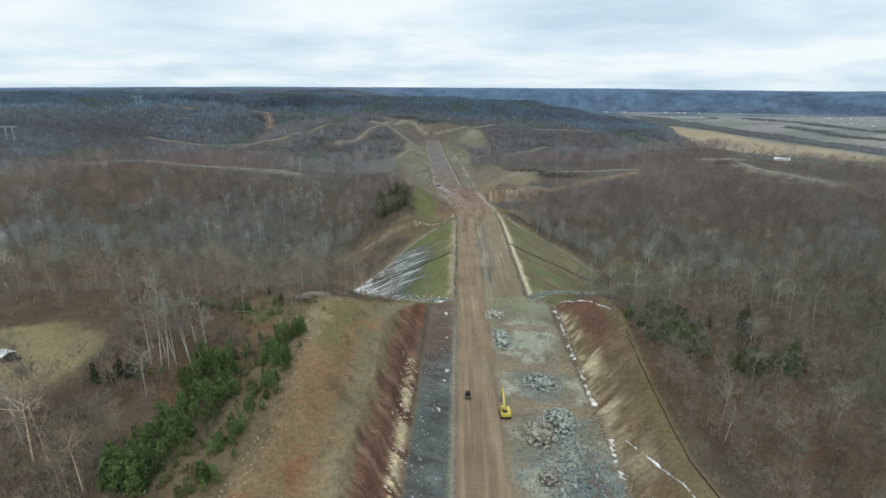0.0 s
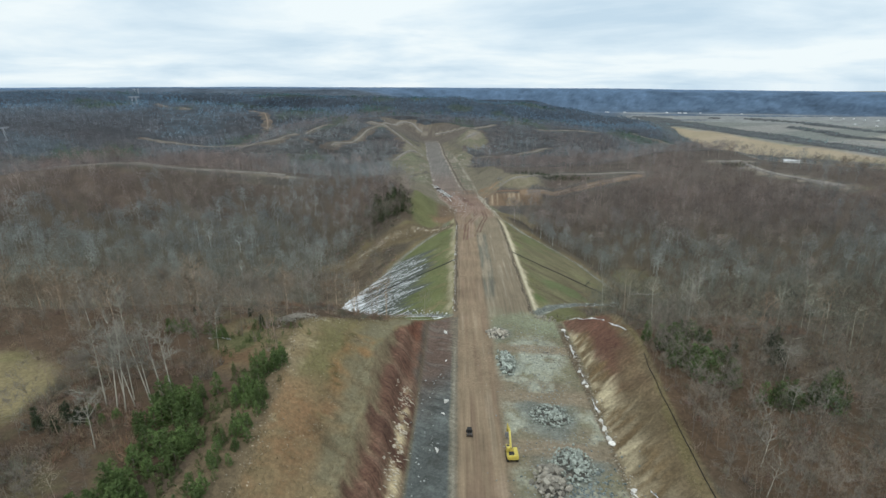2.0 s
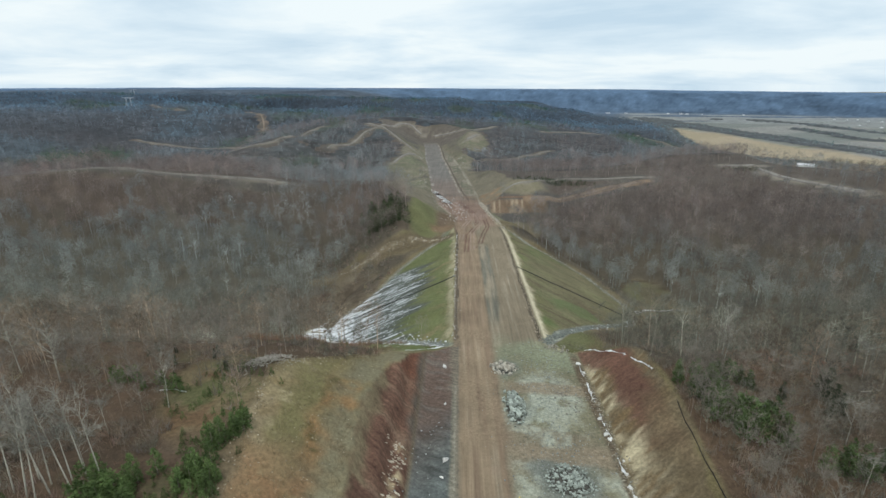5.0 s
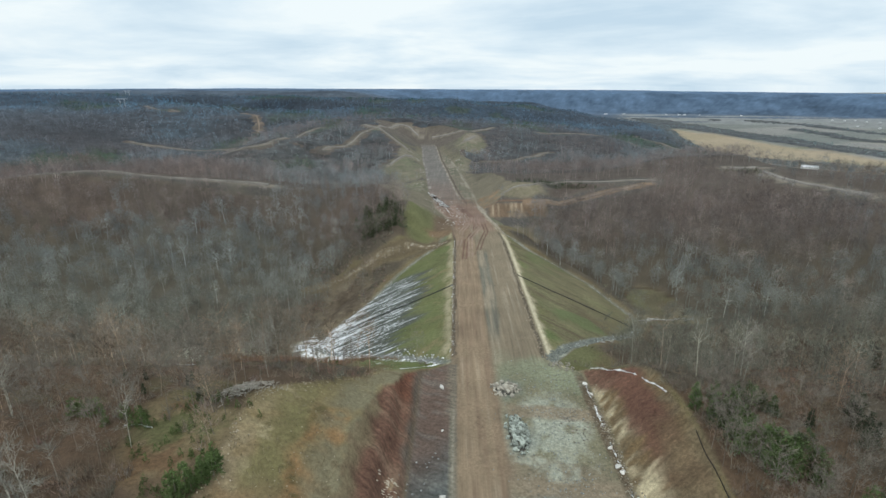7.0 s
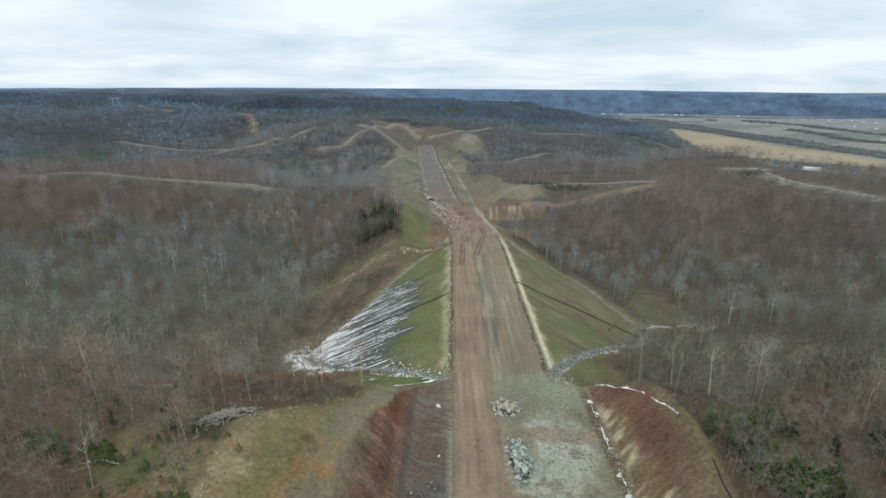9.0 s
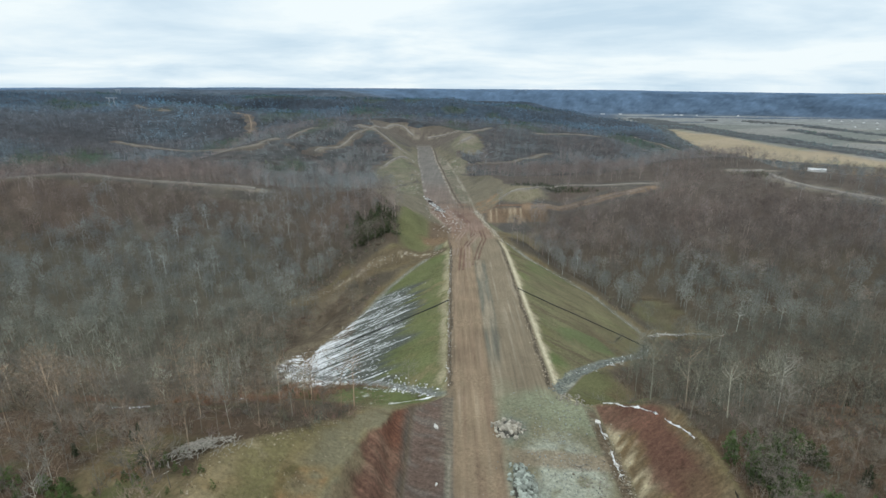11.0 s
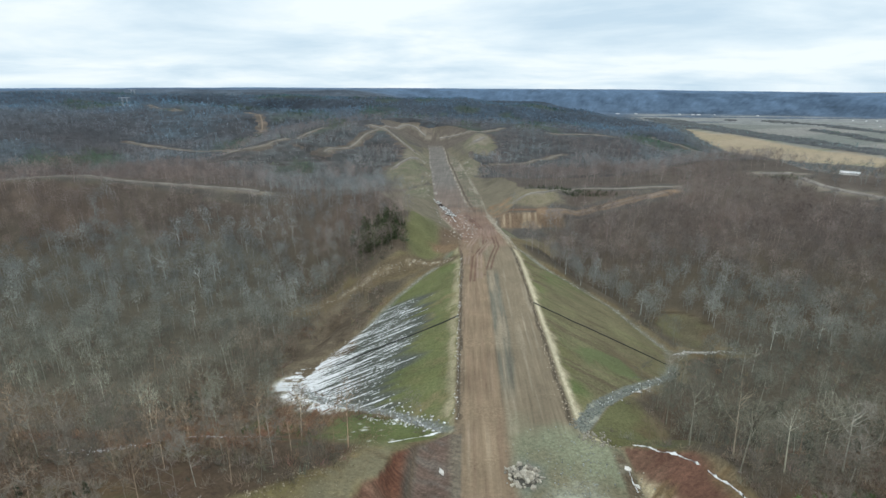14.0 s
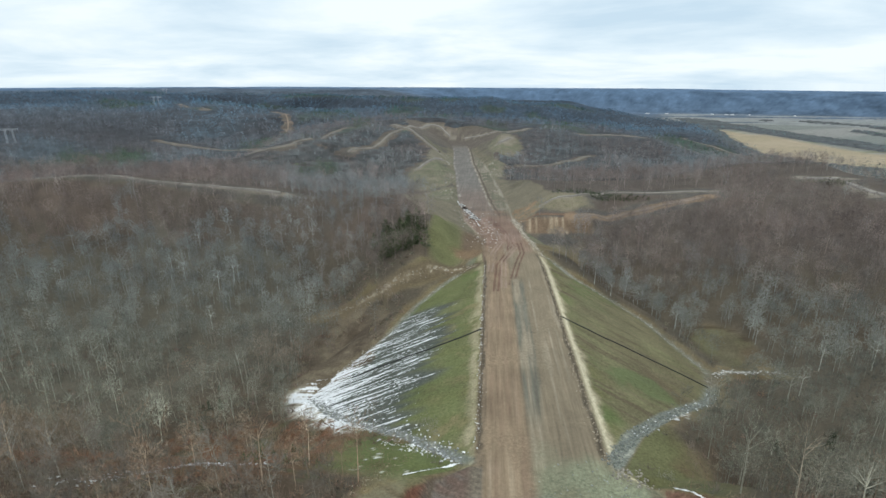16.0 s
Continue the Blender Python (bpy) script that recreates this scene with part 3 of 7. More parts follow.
    for gx, gy0, gy1, lean in ((-31.6, 126, 138, -0.3), (-35.0, 141, 158, 0.17)):
        lay(top * smooth(1.3, 0.4, np.abs(x - gx - lean * (y - gy0) + 0.6 * n2)) * smooth(gy0 - 3, gy0, y) * smooth(gy1 + 3, gy1, y) * smooth(-0.2, 0.4, vnoise(x * 0.3, y, 1.6, 194)), (0.1, 0.085, 0.045))
    # the cut's left face: red shale over a sandstone ledge over grey shale
    face = cut * (u < 0) * (y < 215)
    lay(face, (0.122, 0.07, 0.057))
    streak = vnoise(y + 0.55 * x, x * 0.2, 1.9, 95) + 0.7 * vnoise(y + 0.55 * x, x * 0.3, 4.2, 96)
    lay(face * smooth(0.1, 0.9, streak), (0.16, 0.105, 0.085))
    lay(face * smooth(0.0, 0.9, -streak) * 0.8, (0.085, 0.05, 0.042))
    lay(face * smooth(8.8, 11.5, out + 1.5 * n2 + 1.6 * streak), (0.2, 0.165, 0.118))
    lay(face * smooth(165, 185, y + 8 * n2) * smooth(0.5, 3.5, out + 2 * n2), (0.128, 0.062, 0.047))
    lay(face * smooth(3.2, 0.5, out + 1.2 * n2 + 0.8 * streak) * smooth(140, 160, y), (0.115, 0.1, 0.092))
    ledge = np.exp(-((out - 2.6 + 0.7 * n2 - 0.02 * (y - 110)) / 1.35) ** 2) * smooth(148, 138, y + 5 * n2)
    lay(face * ledge * smooth(-0.1, 0.25, 0.8 * n3 + 0.55 * streak + 0.1), (0.47, 0.4, 0.29))
    # right face: yellow clay and sandstone, red at its end
    face = np.maximum(cut, 0) * (u > 0) * (y < 215)
    lay(face, (0.155, 0.127, 0.094))
    lay(face * smooth(0.05, 0.5, fbm(x, y, 8, 110) + 0.4 * n3), (0.125, 0.088, 0.062))
    gully = 0.45 * vnoise(x * 0.3, y - x * 0.45, 1.3, 97) + 0.5 * vnoise(x * 0.3, y - x * 0.45, 3.4, 98) + 0.75 * fbm(x, y, 13, 99)
    lay(face * smooth(-0.4, 0.25, gully + 0.5 * n2) * smooth(9, 4.5, out + 3.0 * n2) * smooth(-0.6, 0.1, fbm(x, y, 30, 109)) * (0.4 + 0.6 * smooth(100, 122, y + 5 * n2)), (0.4, 0.35, 0.265))
    lay(face * smooth(0.15, 0.5, -gully + 0.5 * n3) * smooth(9, 5, out + 2 * n2), (0.15, 0.115, 0.078))
    lay(face * smooth(0.1, 0.8, -gully + 0.4 * n1) * 0.85, (0.14, 0.1, 0.062))
    lay(face * smooth(152, 178, y + 14 * fbm(x, y, 12, 108) + 2.0 * (out - 7) + 17) * 0.92 * smooth(2.6, 6.0, out + 2.6 * gully + 6 * smooth(182, 198, y)) * smooth(15.5, 12.5, out + 1.5 * n2), (0.118, 0.062, 0.052))
    right_top = (x > 46) * (y < 214) * (1 - cut) * o
    lay(face * smooth(6, 11, out + 2 * n2) * smooth(175, 150, y + 8 * n2) * 0.75, (0.128, 0.1, 0.068))
    lay(right_top, (0.152, 0.122, 0.08))
    lay(right_top * smooth(0.1, 0.8, n2 + n1 + 0.4 * n3) * 0.7, (0.142, 0.122, 0.068))
    # banks of fill: young grass
    bank = fill * smooth(1000, 900, y)
    gr = vnoise(x * 0.12, y + 0.2 * x, 2.4, 101) + 0.6 * vnoise(x * 0.1, y + 0.2 * x, 0.9, 102)
    lay(bank, (0.136, 0.142, 0.08))
    lay(bank * (u > 0), (0.156, 0.156, 0.094))
    lay(bank * smooth(-0.2, 0.7, gr + 0.6 * n1), (0.138, 0.135, 0.074))
    lay(bank * (u < 0) * smooth(-0.5, 0.3, n1 + n2 + 0.3) * smooth(3, 8, out) * 0.6, (0.108, 0.13, 0.06))
    lay(bank * (u < 0) * smooth(0.1, 0.6, n2 + 0.5 * fbm(x, y, 18, 107)) * smooth(22, 10, out), (0.165, 0.15, 0.09))
    lay(bank * smooth(0.0, 0.8, -gr + 0.5 * fbm(x, y, 22, 104)) * (u > 0), (0.118, 0.1, 0.07))
    lay(bank * smooth(0.2, 0.7, fbm(x, y, 26, 105)), (0.1, 0.13, 0.058))
    lay(bank * (u > 0) * smooth(0.1, 0.6, fbm(x * 0.5, y, 34, 106) + 0.3 * gr) * smooth(8, 20, out), (0.122, 0.098, 0.07))
    lay(bank * (u > 0) * smooth(-0.5, 0.4, gr + 0.8 * fbm(x * 0.4, y, 26, 114) + 0.35 * smooth(300, 350, y)) * smooth(4, 14, out) * 0.65, (0.148, 0.13, 0.094))
    lay(bank * (u > 0) * smooth(0.2, 0.8, -gr + 0.6 * fbm(x * 0.4, y, 16, 116)) * smooth(4, 12, out) * 0.5, (0.118, 0.102, 0.074))
    lay(bank * (u > 0) * blob(x, y, 62, 268, 16, 12, 9 * n2) * 0.7, (0.1, 0.132, 0.066))
    lay(bank * smooth(5.2, 1.6, out + 3.2 * n2) * smooth(-0.8, 0.1, n3 + n2 + 0.3 * (u > 0)) * (0.7 + 0.3 * (u > 0)), (0.36, 0.32, 0.25))
    lay(bank * smooth(3.4, 1.6, out + 1.2 * n3) * (u > 0), (0.5, 0.46, 0.38))
    # snow caught in the furrows of the left bank
    reach = 7 * vnoise(x * 0.04, y, 2.6, 196) + 5 * vnoise(x * 0.1, y, 9, 199)
    sn = bank * (u < 0) * smooth(4, 33, out + 0.10 * (y - 285) + 4 * n1 + reach) * smooth(347, 325, y) * smooth(205, 222, y + 6 * n2)
    lay(smooth(0.3, 0.85, sn) * 0.9, (0.078, 0.088, 0.094))
    c_snow[:] = np.clip(sn * (0.62 + 0.28 * smooth(34, 70, out + 3 * n2) + 0.1 * n1), 0, 1)
    # stone-lined gutters at the foot of the banks, snow lying beside them
    past = out - toe(x, y)
    by = smooth(205, 209, y) * smooth(405, 385, y)
    gutter = by * smooth(3.2, 2.0, np.abs(past + 0.5)) * np.where(y < 300, 1, 0.45)
    lay(gutter, (0.17, 0.185, 0.18))
    lay(gutter * smooth(0.1, 0.5, n3), (0.27, 0.28, 0.27))
    foot = (u < 0) * smooth(-1, 2, past) * smooth(15, 9, past + 4 * n2) * smooth(228, 242, y) * smooth(296, 284, y)
    lay(foot * smooth(-0.35, 0.0, 0.6 * n2 + 0.8 * n3 + 0.25), (0.7, 0.7, 0.7))
    lay((u > 0) * smooth(1.5, 3, past) * smooth(7, 5, past) * smooth(225, 240, y) * smooth(285, 262, y) * smooth(0.25, 0.5, n3 + 0.3 * n2), (0.65, 0.65, 0.65))
    lawn = smooth(2, 4, past) * smooth(38, 27, past + 4 * n2) * smooth(190, 203, y + 4 * n2) * (1 - cut) * smooth(250, 234, y + 5 * n2) * smooth(-50, -38, x + 4 * n2) * smooth(62, 52, x)
    lay(lawn, (0.112, 0.132, 0.06))
    lay(lawn * (u > 0), (0.118, 0.12, 0.066))
    lay(lawn * (u > 0) * smooth(50, 58, x + 6 * n2), (0.112, 0.082, 0.056))
    lay(lawn * (u < 0) * smooth(0.55, 0.75, n3 + 0.2 * n2), (0.66, 0.66, 0.64))
    # the works road
    lay(level, (0.215, 0.17, 0.128))
    lane = vnoise(x, y * 0.045, 1.5, 111) + 0.7 * vnoise(x, y * 0.03, 0.6, 112)
    haul = level * smooth(-16.2, -14.6, u) * smooth(-1.6, -4.2, u + 0.8 * n2)
    lay(haul, (0.235, 0.18, 0.13))
    lay(haul * smooth(0.1, 0.9, lane + 0.3 * n2), (0.275, 0.22, 0.165))
    lay(haul * smooth(0.1, 0.9, -lane), (0.195, 0.142, 0.105))
    lay(haul * smooth(200, 225, y) * 0.6 * smooth(-0.6, 0.4, lane + n1), (0.19, 0.135, 0.1))
    lay(haul * smooth(0.3, 0.8, n2 + 0.2 * lane) * 0.7 * smooth(230, 200, y), (0.28, 0.215, 0.165))
    side = level * smooth(-3.6, -2.2, u) * (y > 205)
    lay(side, (0.2, 0.165, 0.124))
    lay(side * smooth(0.9, -0.9, np.abs(u + 0.2 + 0.5 * n2) - np.interp(y, [215, 250, 345], [2.0, 3.0, 3.4])) * smooth(352, 338, y) * smooth(215, 240, y), (0.148, 0.14, 0.118))
    lay(side * smooth(0.1, 0.8, lane), (0.255, 0.218, 0.17))
    for k in (-16.6, 16.2):
        lay(level * smooth(1.0, 0.45, np.abs(u - k + 0.7 * n2) - 0.3 * n3) * smooth(208, 214, y) * smooth(402, 390, y) * 0.85, (0.058, 0.048, 0.038))
    for k, w in ((-3.0, 0.35), (-15.1, 0.4)):
        lay(level * smooth(w + 0.2, w - 0.1, np.abs(u - k + 0.5 * n2)) * 0.45 * smooth(-0.6, 0.1, n2 + n1) * smooth(400, 380, y), (0.1, 0.08, 0.06))
    grav = level * smooth(-3.6, 1.2, u + 1.2 * n2) * smooth(218, 202, y + 9 * n2)
    lay(grav, (0.186, 0.16, 0.12))
    lay(grav * smooth(150, 168, y + 9 * n2), (0.2, 0.212, 0.152))
    lay(grav * smooth(-0.1, 0.6, n2 + 0.7 * n1 + 0.1), (0.175, 0.163, 0.115))
    lay(grav * smooth(0.0, 0.6, fbm(x, y, 19, 115) + 0.5 * n3 + 0.3 * smooth(150, 170, y)) * smooth(200, 186, y + 4 * n2), (0.33, 0.34, 0.29))
    lay(grav * blob(x, y, 28, 172, 10, 17, 6 * n2) * smooth(-0.6, 0.3, n3 + n2), (0.31, 0.325, 0.28))
    for px, py, pr in ((26, 137, 9), (28, 116, 9), (16, 167, 7), (15.5, 190, 7)):
        lay(grav * blob(x, y, px, py, pr * 0.9, pr, 4 * n2) * 0.75, (0.15, 0.17, 0.165))
    lay(grav * smooth(112, 98, y + 9 * n2) * smooth(-0.7, 0.3, n2 + 0.4 * n3), (0.14, 0.165, 0.165))
    lay(grav * smooth(112, 98, y + 9 * n2) * smooth(0.15, 0.6, n3 + n2), (0.15, 0.11, 0.085))
    for y0 in (123.5, 147, 179):
        lay(grav * smooth(4.2, 2.0, np.abs(y - y0 + 0.12 * u + 1.5 * n2)) * 0.85, (0.215, 0.175, 0.132))
    rim = smooth(23.4, 24.6, u + 0.5 * n2) * level * smooth(205, 195, y) * (u > 0)
    lay(rim, (0.115, 0.09, 0.066))
    lay(rim * smooth(0.2, 0.6, n3), (0.2, 0.185, 0.15))
    ditch = level * smooth(-15.2, -16.6, u) * (y < 205)
    dst = vnoise(y + 0.55 * x, x * 0.3, 1.9, 195) + 0.6 * n3 + 0.5 * n2
    lay(ditch, (0.094, 0.104, 0.106))
    lay(ditch * smooth(0.2, 1.1, dst), (0.135, 0.15, 0.152))
    lay(ditch * smooth(0.2, 1.0, -dst), (0.066, 0.07, 0.07))
    lay(ditch * smooth(135, 170, y + 8 * n2 - 1.2 * (u + 22)) * 0.9, (0.128, 0.088, 0.074))
    lay(ditch * smooth(135, 160, y) * smooth(0.1, 0.9, dst) * 0.5, (0.15, 0.14, 0.13))
    lay(ditch * smooth(-18.0, -17.0, u + 0.5 * n2), (0.155, 0.145, 0.12))
    lay(ditch * smooth(0.7, 0.3, np.abs(u + 16.6 + 0.3 * n2)), (0.22, 0.205, 0.17))
    lay(ditch * smooth(165, 190, y) * smooth(-20, -17, u + 2 * n2), (0.155, 0.132, 0.108))
    mud = level * smooth(380, 430, y + 22 * fbm(x * 2, y, 24, 119)) * smooth(640, 560, y)
    lay(mud, (0.19, 0.13, 0.1))
    for pts, tone in ((((4, 330), (6, 372), (13, 402), (15, 430), (9, 458), (0, 490)), (0.14, 0.085, 0.066)), (((12, 340), (17, 376), (21, 398), (20, 420)), (0.13, 0.082, 0.064)),
                      (((1, 360), (3, 398), (8, 420), (5, 450), (-4, 480)), (0.27, 0.205, 0.17)), (((8, 335), (9, 380), (17, 410), (13, 445)), (0.26, 0.195, 0.16)),
                      (((-4, 410), (3, 425), (12, 428), (19, 412)), (0.145, 0.09, 0.07)), (((-6, 440), (2, 446), (10, 440)), (0.26, 0.2, 0.17))):
        for off in (-1.1, 1.1):
            lay(level * smooth(0.95, 0.3, np.abs(line_distance(x + off, y, pts) + 0.3 * n2)) * smooth(-0.5, 0.2, n2 + 0.5 * n1 + 0.3), tone)
    lay(mud * smooth(0.0, 0.8, fbm(x, y * 0.4, 6, 118)), (0.235, 0.165, 0.135))
    lay(level * smooth(560, 640, y), (0.185, 0.155, 0.13))
    lay(level * smooth(560, 600, y) * smooth(0.0, 0.6, lane), (0.215, 0.185, 0.155))
    lay(level * smooth(2.5, 0.6, -out + n3) * (y > 402), (0.28, 0.24, 0.18))
    # bare cuts farther on
    lay(cut * (y > 330), (0.158, 0.138, 0.1))
    lay(cut * smooth(560, 620, y) * smooth(6, 13, out + 4 * n2) * (1 - 0.45 * (u > 0)), (0.096, 0.086, 0.075))
    lay(cut * smooth(560, 620, y) * smooth(-0.1, 0.5, n1 + n2), (0.128, 0.116, 0.08))
    lay((cut + fill) * smooth(930, 970, y + 10 * n2) * (1 - far_slopes(x, y, 0)), (0.118, 0.1, 0.084))
    lay(o * smooth(930, 960, y) * (1 - field(x, y)[0]) * smooth(300, 250, np.abs(x)) * (1 - far_slopes(x, y, 0)), (0.118, 0.1, 0.084))
    bared = far_slopes(x, y, 6 * n2) * (1 - level)
    lay(bared, (0.15, 0.138, 0.098))
    lay(bared * smooth(-0.2, 0.4, n2 + n1 + 0.3 * n3), (0.182, 0.16, 0.12))
    lay(bared * smooth(0.1, 0.5, n2 - n1) * 0.8, (0.125, 0.128, 0.08))
    lay(bared * smooth(0.4, 0.6, n3 + 0.4 * n2) * smooth(26, 10, out), (0.29, 0.265, 0.22))
    lay(blob(x, y, 24, 915, 15, 34, 5 * n2), (0.19, 0.165, 0.125))
    lay(cut * (y > 440) * (y < 515) * (u > 0) * smooth(-0.2, 0.5, n3 + n2), (0.24, 0.16, 0.1))
    lay(fill * (y > 428), (0.118, 0.124, 0.08))
    lay(fill * (y > 428) * smooth(-0.2, 0.6, n2 + n1), (0.15, 0.142, 0.1))
    lay(blob(x, y, -72, 318, 22, 42, 6 * n2), (0.11, 0.09, 0.072))
    lay(blob(x, y, -72, 318, 22, 42, 6 * n2) * smooth(0.0, 0.5, n2 + 0.6 * n3), (0.148, 0.124, 0.096))
    lay(blob(x, y, -72, 318, 22, 42, 6 * n2) * smooth(0.0, 0.5, -n2 + 0.6 * n3), (0.08, 0.063, 0.05))
    lay(blob(x, y, -85, 246, 48, 14, 8 * n2) * smooth(-0.3, 0.3, n2 + n3) * (1 - fill) * (1 - gutter), (0.14, 0.075, 0.046))
    lay(blob(x, y, -27, 405, 12, 31, 3 * n2), (0.142, 0.138, 0.08))
    lay(blob(x, y, -28, 402, 9, 26, 3 * n2), (0.132, 0.136, 0.074))
    lay(blob(x, y, -10, 415, 8, 22, 3 * n2), (0.135, 0.1, 0.075))
    way = line_distance(x, y, TRAIL) + 1.5 * n2
    lay(smooth(7, 3, way), (0.116, 0.094, 0.07))
    lay(smooth(3.2, 1.2, way) * smooth(-0.3, 0.4, n2 + 0.6 * n3), (0.175, 0.142, 0.108))
    lay(smooth(2.6, 1.0, way) * smooth(0.35, 0.6, n3 + 0.4 * n2), (0.4, 0.37, 0.33))
    glade = blob(x, y, 124, 344, 17, 20, 4 * n2) * (1 - fill)
    lay(glade, (0.1, 0.09, 0.066))
    lay(glade * smooth(-0.2, 0.5, n2 + 0.4 * n3), (0.108, 0.104, 0.068))
    lay(glade * smooth(126, 134, x + 3 * n2) * smooth(352, 342, y + 3 * n2), (0.108, 0.085, 0.063))
    lay(np.exp(-(((np.hypot((x - 124) / 17, (y - 344) / 20) - 1.02) * 17 + 2 * n2) / 0.9) ** 2) * (y > 338) * (1 - fill), (0.06, 0.045, 0.034))
    brook = line_distance(x, y, STREAM) + 0.8 * n2
    lay(smooth(2.4, 1.4, brook), (0.13, 0.115, 0.095))
    lay(smooth(1.2, 0.6, brook) * smooth(0.1, 0.35, n3 + 0.4 * n2), (0.55, 0.55, 0.55))
    lay(blob(x, y, -13, 399, 9, 6, 3 * n2), (0.17, 0.12, 0.085))
    lay(blob(x, y, 56, 497, 22, 17, 4 * n2), (0.185, 0.16, 0.112))
    lay(blob(x, y, 56, 497, 22, 17, 4 * n2) * smooth(0.0, 0.5, n2 + n3), (0.155, 0.14, 0.09))
    bare = smooth(24, 30, x) * smooth(80, 72, x) * smooth(456, 459, y + n2) * smooth(472, 469, y + n2)
    lay(bare, (0.168, 0.12, 0.083))
    lay(bare * smooth(0.0, 0.6, vnoise(x, y * 0.15, 2.2, 121) + 0.5 * vnoise(x, y * 0.2, 5.0, 122)), (0.3, 0.235, 0.165))
    lay(smooth(20, 26, x) * smooth(84, 74, x) * smooth(2.6, 1.4, np.abs(y - 475 + 2 * n2)), (0.165, 0.105, 0.072))
    road_far = level * smooth(470, 590, y + 22 * n2 + 14 * n1) * smooth(1000, 960, y)
    lane_far = road_far * smooth(14, 12, u + 0.8 * n2)
    lay(road_far, (0.15, 0.132, 0.1))
    lay(road_far * smooth(17, 20, u + 1.5 * n2) * smooth(-0.5, 0.3, n2 + n1), (0.128, 0.122, 0.088))
    lay(road_far * smooth(14, 17, u) * smooth(0.2, 0.5, n2 + 0.6 * n3), (0.23, 0.2, 0.16))
    lay(lane_far, (0.15, 0.137, 0.124))
    lay(lane_far * smooth(0.1, 0.7, lane), (0.172, 0.158, 0.142))
    lay(lane_far * smooth(660, 540, y + 14 * n2) * 0.6, (0.185, 0.13, 0.105))
    lay(road_far * smooth(1.5, 0.6, np.abs(u - 13.6 + 0.9 * n2)) * smooth(-0.4, 0.2, n2 + n3), (0.3, 0.265, 0.22))
    lay(road_far * smooth(1.2, 0.5, np.abs(u - 16.2 + 0.6 * n2)), (0.085, 0.068, 0.052))
    lay(road_far * smooth(2.2, 1.0, np.abs(u - 29.5 + 1.6 * n2)) * smooth(-0.5, 0.1, n2 + n3), (0.25, 0.225, 0.175))
    lay(road_far * smooth(2.4, 0.9, np.abs(u + 12.6 + 1.2 * n2)) * smooth(-0.1, 0.3, n2 + 0.6 * n3), (0.3, 0.275, 0.235))
    berm = line_distance(x, y, BERM) + 0.9 * n2
    lay(smooth(3.0, 1.6, berm), (0.22, 0.185, 0.14))
    lay(smooth(1.8, 0.8, berm) * smooth(-0.2, 0.3, n3 + 0.4 * n2), (0.4, 0.36, 0.3))
    for pts, w, clear in TRACKS:
        lay(smooth(w + 1.5, w - 0.8, line_distance(x, y, pts) + 1.2 * n3 + 1.0 * n2), (0.235, 0.165, 0.11) if pts[0] == (60, 472) else (0.19, 0.15, 0.125) if pts[0] == (-550, 1363) else (0.21, 0.185, 0.15))
    # valley fields
    f, hedge = field(x, y)
    r, a = np.hypot(x, y), azimuth(x, y)
    strip = lattice(np.floor((y - 0.45 * x) / 260 + 0.2 * vnoise(x, y, 500, 7)), np.floor((x + 0.45 * y) / 900), 9)
    near, far, bank, beyond = bottom_land(x, y)
    lay(f, (0.22, 0.215, 0.2))
    lay(f * smooth(0.45, 0.5, strip), (0.25, 0.24, 0.205))
    lay(f * smooth(0.75, 0.8, strip), (0.165, 0.175, 0.16))
    lay(hedge, (0.085, 0.09, 0.08))
    tan = f * smooth(8, -2, x - far)
    lay(tan, (0.325, 0.265, 0.185))
    lay(tan * smooth(-0.1, 0.5, fbm(x * 0.4, y, 90, 19)), (0.29, 0.24, 0.16))
    lay(f * smooth(0, 12, x - far) * smooth(0, -12, x - bank) * smooth(0, 0.5, n1), (0.15, 0.165, 0.1))
    c *= (1 + (0.1 * fleck - 0.05) * (1 - level))[..., None]
    c *= 1 + (np.array([1.03, 1.0, 0.86]) - 1) * (smooth(470, 380, y) * np.maximum(o, 0.7) * (1 - 0.5 * level) * (1 - smooth(0.4, 0.6, c[..., 2])))[..., None]
    c_snow = np.maximum(c_snow, foot * smooth(-0.6, 0.2, n2))
    streaked = np.clip(cut * (y < 215) * (u < 0) * (1 - 0.75 * smooth(8, 11, out)) * 0.75 + ditch * np.interp(y, [110, 135, 190], [0.15, 0.55, 0.5]), 0, 1)
    stony = np.clip(0.45 * grav + 0.4 * ditch + gutter + 0.7 * rim, 0, 1)
    worn = np.clip((haul + side) * np.interp(y, [300, 400], [1, 0.45]) * smooth(-0.7, 0.3, n1 + n2 + 0.3) + 0.3 * level * (y > 402), 0, 1)
    c_snow = np.stack([c_snow, np.clip(np.maximum(cut, 0) * (u > 0) * (y < 215), 0, 1), 0 * c_snow], -1)
    return np.clip(c, 0.01, 0.85), c_snow, np.stack([streaked, stony, worn], -1)


